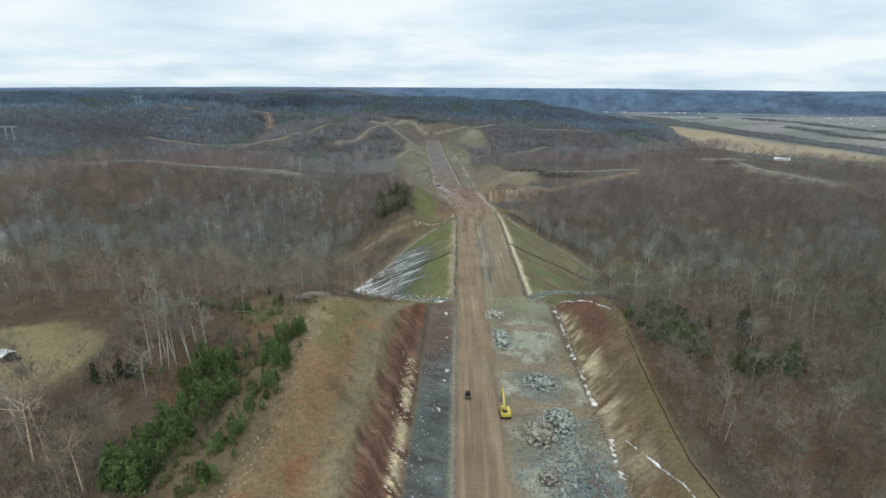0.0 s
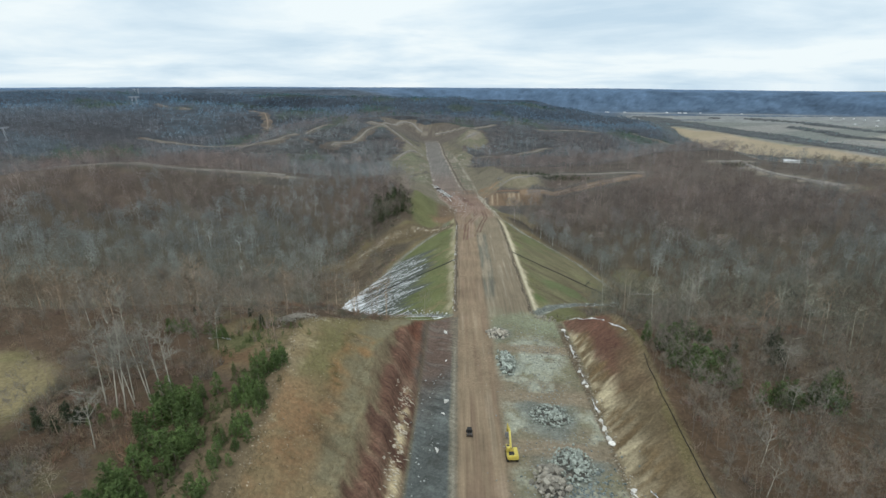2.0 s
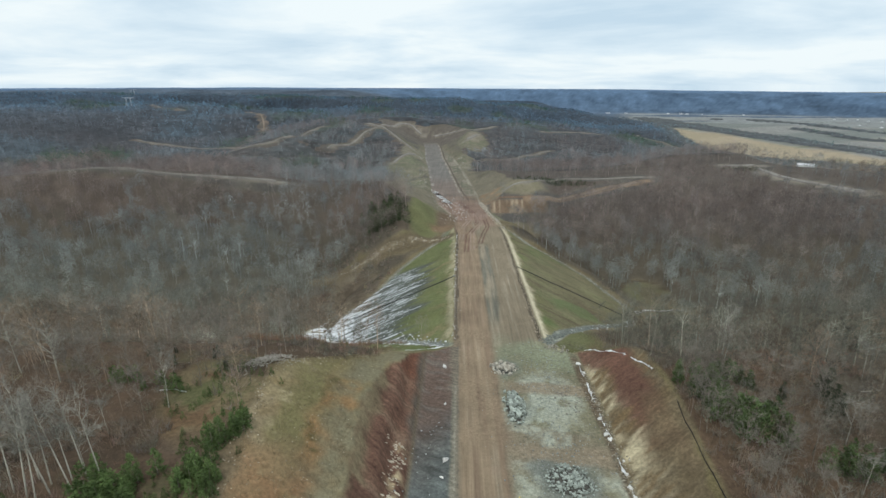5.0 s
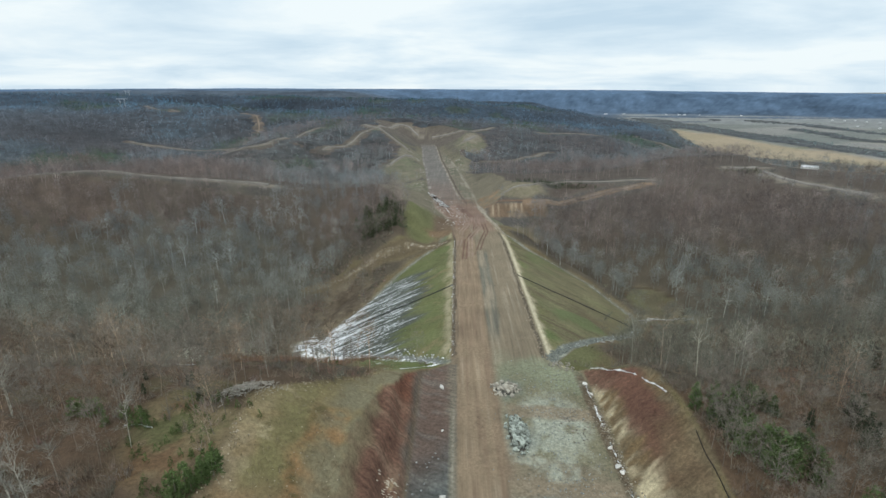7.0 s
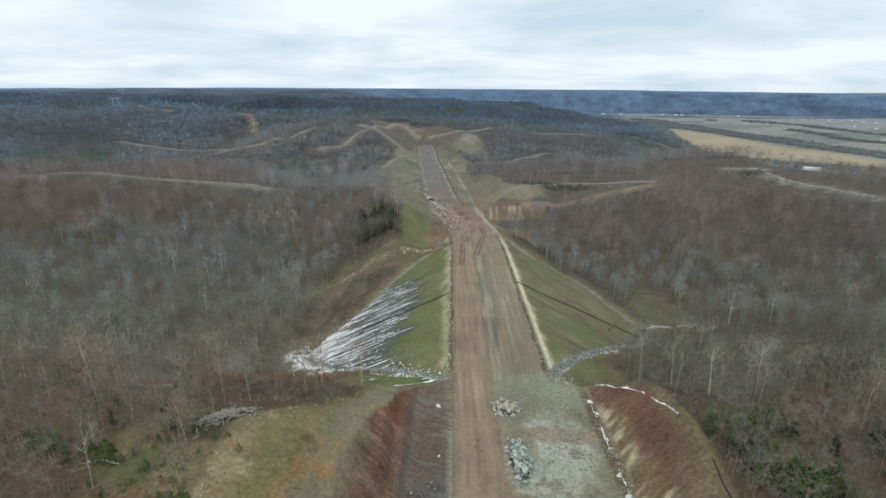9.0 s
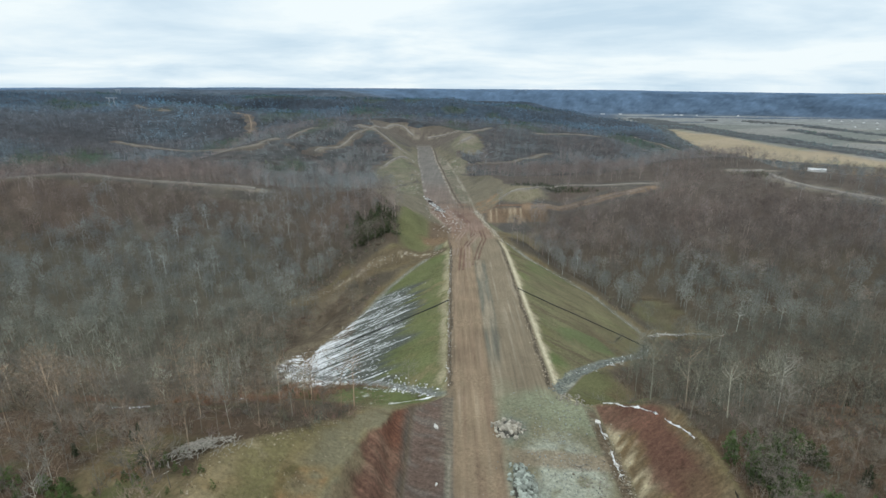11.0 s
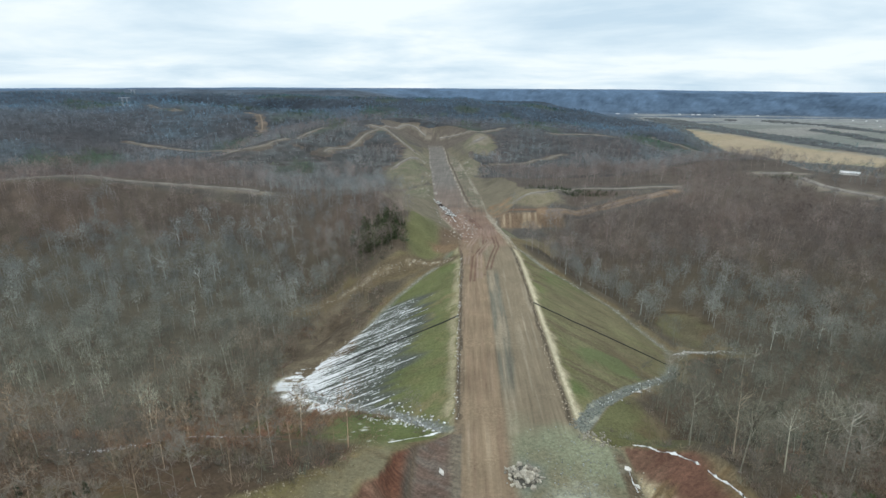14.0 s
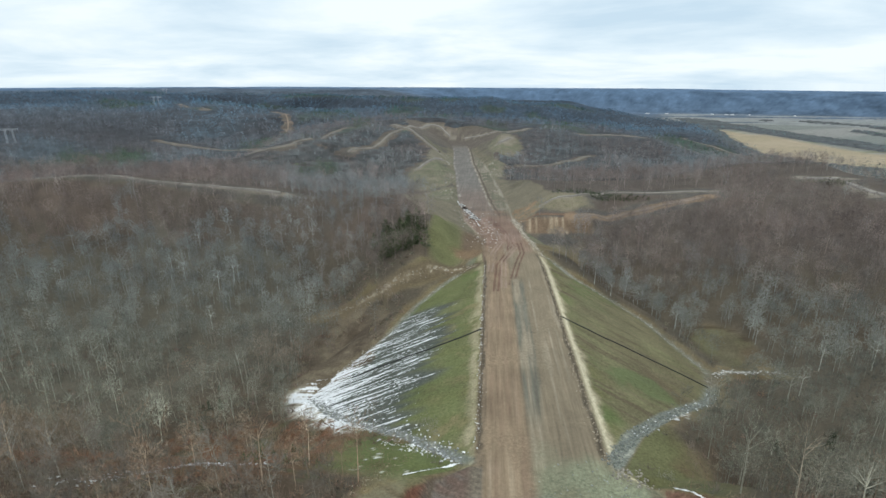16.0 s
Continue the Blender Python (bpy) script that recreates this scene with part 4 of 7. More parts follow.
def track_ribbon(pts, wide, tint, label, lift):
    """A dirt track laid over the ground, with its shoulders."""
    pts = np.array(pts, float)
    run = np.concatenate([[0], np.cumsum(np.hypot(*np.diff(pts, axis=0).T))])
    k = np.arange(0, run[-1], 5.0)
    px, py = np.interp(k, run, pts[:, 0]), np.interp(k, run, pts[:, 1])
    pad = np.ones(7) / 7
    px, py = (np.convolve(np.pad(v, 3, mode="edge"), pad, "valid") for v in (px, py))
    dx, dy = np.gradient(px), np.gradient(py)
    n = np.hypot(dx, dy)
    cols, shade = [], []
    for side, up, tone in ((-1.5, -2.5, 0.6), (-1.0, 0.0, 0.85), (-0.35, 0.1, 1.1), (0.35, 0.1, 0.95), (1.0, 0.0, 0.85), (1.5, -2.5, 0.6)):
        w = wide * side * (1 + 0.6 * vnoise(px, py, 14, 301 + int(side * 2)))
        x, y = px - dy / n * w, py + dx / n * w
        cols.append(np.stack([x, y, height(x, y) + lift + up], -1))
        shade.append(np.array(tint) * (tone * (1 + 0.3 * fbm(x, y, 11, 305)))[:, None])
    v, c = np.stack(cols, 1), np.stack(shade, 1)
    i = np.arange(len(px) * 6).reshape(-1, 6)
    f = np.stack([i[:-1, :-1], i[:-1, 1:], i[1:, 1:], i[1:, :-1]], -1).reshape(-1, 4)
    me = mesh_of("dirt_track", v.reshape(-1, 3), f, {"tint": np.clip(c, 0.02, 0.7).reshape(-1, 3)})
    tagged(part("dirt_track", soft(me), TRACK_DIRT), label, "dirt track", kind="structure")


def build_ground():
    xs = sorted([-v for v in ramp_steps(62, 4900, 0.9, 1.05)] + list(np.arange(-61.4, 61.5, 0.74)) + ramp_steps(62, 4900, 0.9, 1.05))
    ys = [-4900, -2500, -1200, -600, -300, -150, -60, 0, 30] + list(np.arange(50, 66, 2.0)) + list(np.arange(66, 330, 0.84)) + ramp_steps(330, 4900, 0.8, 1.014)
    xs, ys = np.array(xs), np.array(ys)
    gx, gy = np.meshgrid(xs, ys)
    z = height(gx, gy) - 60 * smooth(2850, 3050, np.hypot(gx, gy)) * (gy > 0)
    col, snow, marks = soil_colour(gx, gy)
    nx, ny = len(xs), len(ys)
    i = np.arange(nx * ny).reshape(ny, nx)
    faces = np.stack([i[:-1, :-1], i[:-1, 1:], i[1:, 1:], i[1:, :-1]], -1).reshape(-1, 4)
    me = mesh_of("ground", np.stack([gx, gy, z], -1).reshape(-1, 3), faces, {"soil": col.reshape(-1, 3), "snow": snow.reshape(-1, 3), "marks": marks.reshape(-1, 3)})
    tagged(part("ground", soft(me), GROUND), "bare winter hills cut by an unpaved highway grade", "ground", kind="structure")


build_ground()
for line, half, _clear in TRACKS:
    clay = line[0] in ((60, 472), (-550, 1363))
    track_ribbon(line, half * (0.6 if line[0][1] < 600 else 0.45), (0.21, 0.165, 0.13) if clay else (0.235, 0.215, 0.19), "reddish clay track over a wooded hill" if clay else "pale dirt track over a wooded hill", 0.35 if line[0][1] < 600 and abs(line[0][0]) < 200 else 0.9)


# ---- the woods ----
def needles(p, d, length, radius):
    """Tapered three-sided twigs from points p along unit ways d."""
    p, d = np.asarray(p, float), np.asarray(d, float)
    n = len(p)
    ref = np.where(np.abs(d[:, 2:3]) > 0.9, np.array([[1.0, 0, 0]]), np.array([[0, 0, 1.0]]))
    a = np.cross(d, ref)
    a /= np.linalg.norm(a, axis=1, keepdims=True)
    b = np.cross(d, a)
    r = np.broadcast_to(np.asarray(radius, float), n)[:, None]
    ring = [p + r * (math.cos(k) * a + math.sin(k) * b) for k in (0.0, 2.094, 4.189)]
    v = np.stack(ring + [p + d * np.broadcast_to(np.asarray(length, float), n)[:, None]], 1).reshape(-1, 3)
    i = np.arange(n)[:, None] * 4
    f = np.concatenate([i + [0, 1, 3], i + [1, 2, 3], i + [2, 0, 3]], 0)
    return v, f


def slivers(p, d, length, width, rng):
    """The finest twigs: one narrow tapered blade each."""
    p, d = np.asarray(p, float), np.asarray(d, float)
    n = len(p)
    a = np.cross(d, rng.normal(0, 1, (n, 3)))
    a /= np.linalg.norm(a, axis=1, keepdims=True)
    w = np.broadcast_to(np.asarray(width, float), n)[:, None] / 2
    v = np.stack([p + a * w, p - a * w, p + d * np.broadcast_to(np.asarray(length, float), n)[:, None]], 1).reshape(-1, 3)
    return v, np.arange(3 * n).reshape(n, 3)


def joined(pieces):
    vs, fs, k = [], [], 0
    for v, f in pieces:
        vs.append(v)
        fs.append(f + k)
        k += len(v)
    return np.concatenate(vs), np.concatenate(fs)


def unit(v):
    return v / np.linalg.norm(v, axis=-1, keepdims=True)


def bare_tree(rng, limbs, twigs, thick=1.0, fine=0, low=0.36, spread=3.6, blade=0.0, trunk_r=0.15):
    """A leafless tree 1 unit = 1 m, about 17 m high. Returns trunk and crown pieces."""
    h = rng.uniform(13, 17)
    lean = unit(np.array([rng.normal(0, 0.05), rng.normal(0, 0.05), 1.0]))
    trunk = [needles([[0, 0, -0.5]], [lean], [h + 0.5], [trunk_r * thick])]
    t = rng.uniform(low, 0.93, limbs)
    az = rng.uniform(0, 2 * np.pi, limbs)
    el = np.radians(rng.uniform(20, 60, limbs))
    d = np.stack([np.cos(az) * np.cos(el), np.sin(az) * np.cos(el), np.sin(el)], 1)
    p = lean * (t * h)[:, None]
    length = spread * (1.25 - t * 0.7) * rng.uniform(0.7, 1.3, limbs)
    trunk.append(needles(p, d, length, 0.075 * thick))
    w = rng.integers(0, limbs, twigs)
    s = rng.uniform(0.15, 1.15, twigs)
    q = p[w] + d[w] * (length[w] * s)[:, None]
    e = unit(d[w] + rng.normal(0, 0.6, (twigs, 3)) + [0, 0, 0.35])
    tl = rng.uniform(0.7, 2.3, twigs)
    crown = [slivers(q, e, tl, blade, rng) if blade else needles(q, e, tl, 0.035 * thick)]
    if fine:
        w2 = rng.integers(0, twigs, fine)
        q2 = q[w2] + e[w2] * (tl[w2] * rng.uniform(0.3, 0.95, fine))[:, None]
        e2 = unit(e[w2] + rng.normal(0, 0.7, (fine, 3)) + [0, 0, 0.2])
        crown.append(slivers(q2, e2, rng.uniform(0.5, 1.5, fine), 0.06, rng))
    return joined(trunk), joined(crown)


def dome_tree(rng, twigs, blade, trunk_r=0.2, bark=1.15, wide=3.3, limbs=5, reach=1.0):
    """A leafless tree whose finest twigs close to a rounded, feathery crown."""
    h = rng.uniform(13, 17)
    lean = unit(np.array([rng.normal(0, 0.05), rng.normal(0, 0.05), 1.0]))
    trunk = needles([[0, 0, -0.5]], [lean], [h * 0.93], [trunk_r])
    k = limbs
    az, t = rng.uniform(0, 6.28, k), rng.uniform(0.34, 0.7, k)
    d = unit(np.stack([np.cos(az), np.sin(az), rng.uniform(0.7, 1.6, k)], 1))
    forks = needles(lean * (t * h)[:, None], d, rng.uniform(3.0, 5.2, k), trunk_r * 0.45)
    way = unit(rng.normal(0, 1, (twigs, 3)) + [0, 0, 0.35])
    lobes = 1 + 0.28 * np.sin(3 * np.arctan2(way[:, 1], way[:, 0]) + rng.uniform(0, 6)) * np.sin(4 * way[:, 2] + rng.uniform(0, 6))
    far_out = (rng.uniform(0.12, 1.0, twigs) ** 0.5 * lobes)[:, None]
    p = lean * h * 0.66 + way * far_out * [wide, wide, h * 0.33]
    e = unit(way * [1, 1, 0.7] + rng.normal(0, 0.45, (twigs, 3)) + [0, 0, 0.45])
    crown = slivers(p, e, reach * rng.uniform(0.6, 1.7, twigs), blade, rng)
    (v, f), (w, g) = joined([trunk, forks]), crown
    return np.concatenate([v, w]), np.concatenate([f, g + len(v)]), np.concatenate([np.full(len(v), bark), np.full(len(w), 1.0)])


def stand_tree(*a, bark=1.12, **k):
    """Trunk and crown in one, the trunk's bark paler than the twigs."""
    (v, f), (w, g) = bare_tree(*a, **k)
    return np.concatenate([v, w]), np.concatenate([f, g + len(v)]), np.concatenate([np.full(len(v), bark), np.full(len(w), 1.0)])


def shrub(rng, n, high=2.2, r=0.09):
    az, el = rng.uniform(0, 6.28, n), np.radians(rng.uniform(25, 85, n))
    d = np.stack([np.cos(az) * np.cos(el), np.sin(az) * np.cos(el), np.sin(el)], 1)
    return slivers(rng.normal(0, 0.5, (n, 3)) * [1, 1, 0], d, high * rng.uniform(0.5, 1.1, n), r, rng)


def scatter(templates, xy, scale, tint, rng, sink=0.2):
    """One joined mesh of many trees: vertices, faces, tints."""
    vs, fs, cs, k = [], [], [], 0
    z = height(xy[:, 0], xy[:, 1]) - sink
    pick = rng.integers(0, len(templates), len(xy))
    turn = rng.uniform(0, 2 * np.pi, len(xy))
    for m, tpl in enumerate(templates):
        v, f = tpl[:2]
        shade = tpl[2] if len(tpl) > 2 else np.ones(len(v))
        i = np.nonzero(pick == m)[0]
        if not len(i):
            continue
        c, s = np.cos(turn[i])[:, None], np.sin(turn[i])[:, None]
        x = (v[None, :, 0] * c - v[None, :, 1] * s) * scale[i, None] + xy[i, 0:1]
        y = (v[None, :, 0] * s + v[None, :, 1] * c) * scale[i, None] + xy[i, 1:2]
        w = v[None, :, 2] * scale[i, None] + z[i, None]
        vs.append(np.stack([x, y, w], -1).reshape(-1, 3))
        fs.append((f[None] + (np.arange(len(i)) * len(v))[:, None, None]).reshape(-1, 3) + k)
        cs.append((tint[i][:, None, :] * shade[None, :, None]).reshape(-1, 3))
        k += len(i) * len(v)
    return np.concatenate(vs), np.concatenate(fs), np.concatenate(cs)


def spots(y0, y1, step, rng, need=0.45):
    """Jittered places in the woods between two distances."""
    half = 0.97 * y1 + 30
    gx, gy = np.meshgrid(np.arange(-half, half, step), np.arange(y0, y1, step))
    p = np.stack([gx.ravel(), gy.ravel()], 1) + rng.uniform(-0.48, 0.48, (gx.size, 2)) * step
    p = p[np.abs(p[:, 0]) < 0.97 * p[:, 1] + 30]
    p = p[(rng.uniform(0, 1, len(p)) < 0.14) | (blob(p[:, 0], p[:, 1], -70, 222, 44, 38, 6 * vnoise(p[:, 0], p[:, 1], 20, 139)) < 0.5)]
    p = p[open_land(p[:, 0], p[:, 1]) < need]
    p = p[~((p[:, 0] > -61) & (p[:, 0] < -40) & (p[:, 1] < 128))]
    return p[~((p[:, 0] > -86) & (p[:, 0] < -58) & (p[:, 1] > 82) & (p[:, 1] < 108) & (rng.uniform(0, 1, len(p)) < 0.9))]


def wood_tint(p, rng):
    """Bark colours: greyer kinds of tree in the hollows, browner ones up the slopes."""
    a = fbm(p[:, 0], p[:, 1], 120, 131)
    b = fbm(p[:, 0], p[:, 1], 45, 141)
    hollow = 0.35 * smooth(-5, -30, height(p[:, 0], p[:, 1])) * smooth(420, 330, p[:, 1])
    hollow = np.maximum(hollow, np.maximum(blob(p[:, 0], p[:, 1], -265, 342, 175, 88, 30 * b), 0.45 * blob(p[:, 0], p[:, 1], 180, 300, 115, 48, 25 * b)))
    pale, brown, red = np.array([0.226, 0.254, 0.246]), np.array([0.232, 0.197, 0.172]), np.array([0.215, 0.166, 0.14])
    k = smooth(-0.2, 0.65, a + 1.6 * hollow + rng.normal(0, 0.22, len(p)))[:, None]
    c = brown * (1 - k) + pale * k
    k = (smooth(0.25, 0.75, b - 0.5 * hollow + rng.normal(0, 0.2, len(p))) * 0.8)[:, None]
    c = c * (1 - k) + red * k
    c = c * (1 - (0.06 + 0.2 * smooth(180, 320, p[:, 0])) * (smooth(20, 50, p[:, 0]) * smooth(285, 310, p[:, 1]) * smooth(640, 600, p[:, 1])))[:, None]
    c = c * (1 - 0.32 * (smooth(40, 80, p[:, 0]) * smooth(340, 290, p[:, 1])))[:, None]
    return 0.92 * c * np.exp(rng.normal(0, 1, (len(p), 1)) * np.interp(p[:, 1:], [200, 300, 600, 900], [0.34, 0.26, 0.22, 0.13]) + 0.3 * fbm(p[:, 0], p[:, 1], 22, 161)[:, None] + 0.12 * a[:, None])


GROVE_STRETCH = (72, 178, 118)   # nearest woods: y from, y to, |x| up to


def evergreen(p):
    """1 where pines stand among the far woods."""
    x, y = p[:, 0], p[:, 1]
    w = 12 * fbm(x, y, 40, 154)
    return np.clip(blob(x, y, -200, 670, 22, 40, w) + blob(x, y, 395, 1110, 75, 130, 1.5 * w) + blob(x, y, -230, 930, 22, 60, w) + smooth(0.3, 0.45, fbm(x, y, 140, 152)) * smooth(650, 800, y), 0, 1)[:, None]


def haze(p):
    """Air haze put into tints, bluer farther off; dark stands on the last ridge."""
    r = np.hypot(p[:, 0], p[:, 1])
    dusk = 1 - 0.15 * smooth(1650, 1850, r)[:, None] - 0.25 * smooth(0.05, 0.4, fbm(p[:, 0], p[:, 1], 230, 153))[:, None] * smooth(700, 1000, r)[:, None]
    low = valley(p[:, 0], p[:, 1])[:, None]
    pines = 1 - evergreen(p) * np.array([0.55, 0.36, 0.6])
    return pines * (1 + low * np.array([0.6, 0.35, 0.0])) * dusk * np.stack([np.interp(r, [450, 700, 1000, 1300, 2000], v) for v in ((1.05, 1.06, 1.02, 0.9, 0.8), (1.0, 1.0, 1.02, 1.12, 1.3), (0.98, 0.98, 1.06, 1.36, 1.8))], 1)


def build_woods():
    rng = np.random.default_rng(7)
    near = [stand_tree(rng, 8, 150, 0.5, low=0.26, spread=4.0, blade=0.08, trunk_r=0.17, bark=1.3) for _ in range(5)] + [dome_tree(rng, 360, 0.08, 0.14, 1.2) for _ in range(10)] + [dome_tree(rng, 220, 0.08, 0.2, 1.55, 2.4) for _ in range(2)]
    mid_near = [dome_tree(rng, 260, 0.13, 0.13, 1.0) for _ in range(13)] + [dome_tree(rng, 200, 0.12, 0.2, 1.5, 2.5)]
    mid = [dome_tree(rng, 120, 0.2, 0.13, 0.95) for _ in range(13)] + [dome_tree(rng, 100, 0.17, 0.2, 1.2, 2.5)]
    farthest = [dome_tree(rng, 9, 1.7, 0.25, 1.0, 3.6, 1, 2.6) for _ in range(12)]
    far = [dome_tree(rng, 30, 0.5, 0.2, 1.0, 3.4, 2, 1.5) for _ in range(12)]
    bush = [shrub(rng, 24, 2.3) for _ in range(6)]
    singles = []
    for name, label, tpl, y0, y1, step, size in (
            ("near_woods", "leafless grey-brown winter trees standing close", near, 48, 300, 6.0, (0.7, 1.22)),
            ("hollow_woods", "leafless grey winter woods filling the hollow", mid_near, 300, 420, 6.7, (0.75, 1.3)),
            ("woods", "leafless brown winter woods on the slopes", mid, 420, 620, 7.4, (0.75, 1.3)),
            ("slope_woods", "leafless brown winter trees up the facing slope", mid, 412, 485, 6.6, (0.65, 1.15)),
            ("distant_woods", "leafless winter woods on the farther ridges", far, 620, 1060, 8.0, (0.6, 1.0)),
            ("ridge_woods", "hazy leafless woods over the far ridges", farthest, 1060, 2150, 13.0, (0.6, 1.05))):
        p = spots(y0, y1, step, rng)
        if y0 > 600:
            p = p[rng.uniform(0, 1, len(p)) < 0.95]
        p = p[rng.uniform(0, 1, len(p)) < 0.84 + 0.6 * fbm(p[:, 0], p[:, 1], 24, 133)]
        if y0 < 100:
            a, b, c = GROVE_STRETCH
            pick = (p[:, 1] > a) & (p[:, 1] < b) & (np.abs(p[:, 0]) < c)
            order = np.nonzero(pick)[0]
            order = order[rng.permutation(len(order))[:230]]
            singles = p[order]
            p = np.delete(p, order, 0)
        # near tints turn bluer with distance, then the painted haze is multiplied in
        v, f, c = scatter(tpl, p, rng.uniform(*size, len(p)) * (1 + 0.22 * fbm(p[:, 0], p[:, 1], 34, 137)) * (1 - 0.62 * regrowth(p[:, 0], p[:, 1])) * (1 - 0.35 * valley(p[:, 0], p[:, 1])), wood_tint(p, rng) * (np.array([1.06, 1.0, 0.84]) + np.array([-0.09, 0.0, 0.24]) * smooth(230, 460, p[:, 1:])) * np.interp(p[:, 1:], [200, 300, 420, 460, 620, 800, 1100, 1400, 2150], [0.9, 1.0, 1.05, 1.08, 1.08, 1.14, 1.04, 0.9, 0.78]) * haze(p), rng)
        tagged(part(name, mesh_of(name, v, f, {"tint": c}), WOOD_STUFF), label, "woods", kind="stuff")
    young = [dome_tree(rng, 150, 0.12, 0.1, 1.1, 3.0) for _ in range(6)]
    p = spots(66, 235, 4.9, rng)
    p = p[((p[:, 0] > 58) & (p[:, 0] < 58 + 0.75 * p[:, 1])) | ((p[:, 0] < -62) & (p[:, 0] > -62 - 0.5 * p[:, 1]) & (rng.uniform(0, 1, len(p)) < 0.55))]
    v, f, c = scatter(young, p, rng.uniform(0.35, 0.8, len(p)), wood_tint(p, rng) * np.array([1.06, 0.96, 0.82]) * 0.9, rng)
    tagged(part("young_woods", mesh_of("young_woods", v, f, {"tint": c}), WOOD_STUFF), "young leafless brown trees crowding under the taller ones", "woods", kind="stuff")
    p = spots(50, 330, 4.6, rng, need=0.8)
    keep = rng.uniform(0, 1, len(p)) < 0.85
    p = p[keep]
    q = np.concatenate([np.stack([rng.uniform(-105, -45, 1500), rng.uniform(275, 400, 1500)], 1), np.stack([rng.uniform(80, 130, 160), rng.uniform(300, 360, 160)], 1),
                        np.stack([rng.uniform(-118, -25, 2600), rng.uniform(165, 268, 2600)], 1)])
    q = np.concatenate([q, np.stack([rng.uniform(-100, -59, 1500), rng.uniform(62, 124, 1500)], 1), np.stack([rng.uniform(60, 125, 1300), rng.uniform(74, 190, 1300)], 1)])
    q = q[open_land(q[:, 0], q[:, 1]) < 0.7]
    u, out, n, h, fill, cut, level = zones(q[:, 0], q[:, 1])
    p = np.concatenate([p, q[(fill < 0.1) & (cut < 0.1) & (level < 0.1) & (fbm(q[:, 0], q[:, 1], 14, 169) > -0.1)]])
    rusty = np.maximum(0.6 * smooth(0.1, 0.6, fbm(p[:, 0], p[:, 1], 30, 167)), 0.8 * blob(p[:, 0], p[:, 1], -74, 216, 50, 42, 14 * fbm(p[:, 0], p[:, 1], 12, 168)))[:, None]
    tint = (np.array([0.2, 0.172, 0.135]) * (1 - rusty) + np.array([0.25, 0.15, 0.1]) * rusty) * rng.uniform(0.75, 1.6, (len(p), 1)) * (1 + 0.15 * rng.normal(0, 1, (len(p), 3)) * [0.6, 0.3, 0.3])
    v, f, c = scatter(bush, p, rng.uniform(0.5, 1.5, len(p)), tint, rng)
    tagged(part("undergrowth", mesh_of("undergrowth", v, f, {"tint": c}), WOOD_STUFF), "brown leafless brush under and beside the trees", "undergrowth", kind="stuff")
    # dry grass on the cleared slopes and along their edges
    tuft = [shrub(rng, 7, 0.9, 0.1) for _ in range(4)]
    p = np.concatenate([np.stack([rng.uniform(-50, -22, 2600), rng.uniform(66, 205, 2600)], 1), np.stack([rng.uniform(44, 66, 1300), rng.uniform(72, 206, 1300)], 1),
                        np.stack([rng.uniform(-80, -14, 900), rng.uniform(205, 240, 900)], 1),
                        np.stack([-np.interp(w := rng.uniform(66, 205, 900), [60, 97, 115, 134, 147, 155, 165, 180, 205], [39.5, 41, 43.5, 45.5, 47.5, 43, 37, 30, 26]) - rng.normal(0.3, 1.3, 900), w], 1)])
    o = open_land(p[:, 0], p[:, 1])
    u, out, n, h, fill, cut, level = zones(p[:, 0], p[:, 1])
    p = p[(o > 0.1) & (cut < 0.5) & (level < 0.2) & (fill < 0.3) & (fbm(p[:, 0], p[:, 1], 12, 165) > -0.15)]
    tint = np.array([0.25, 0.205, 0.13]) * rng.uniform(0.8, 1.2, (len(p), 1))
    v, f, c = scatter(tuft, p, rng.uniform(0.5, 1.4, len(p)), tint, rng, sink=0.05)
    tagged(part("dry_grass", mesh_of("dry_grass", v, f, {"tint": c}), WOOD_STUFF), "tufts of dry tan grass on the cleared slopes", "grass", kind="stuff")
    return singles


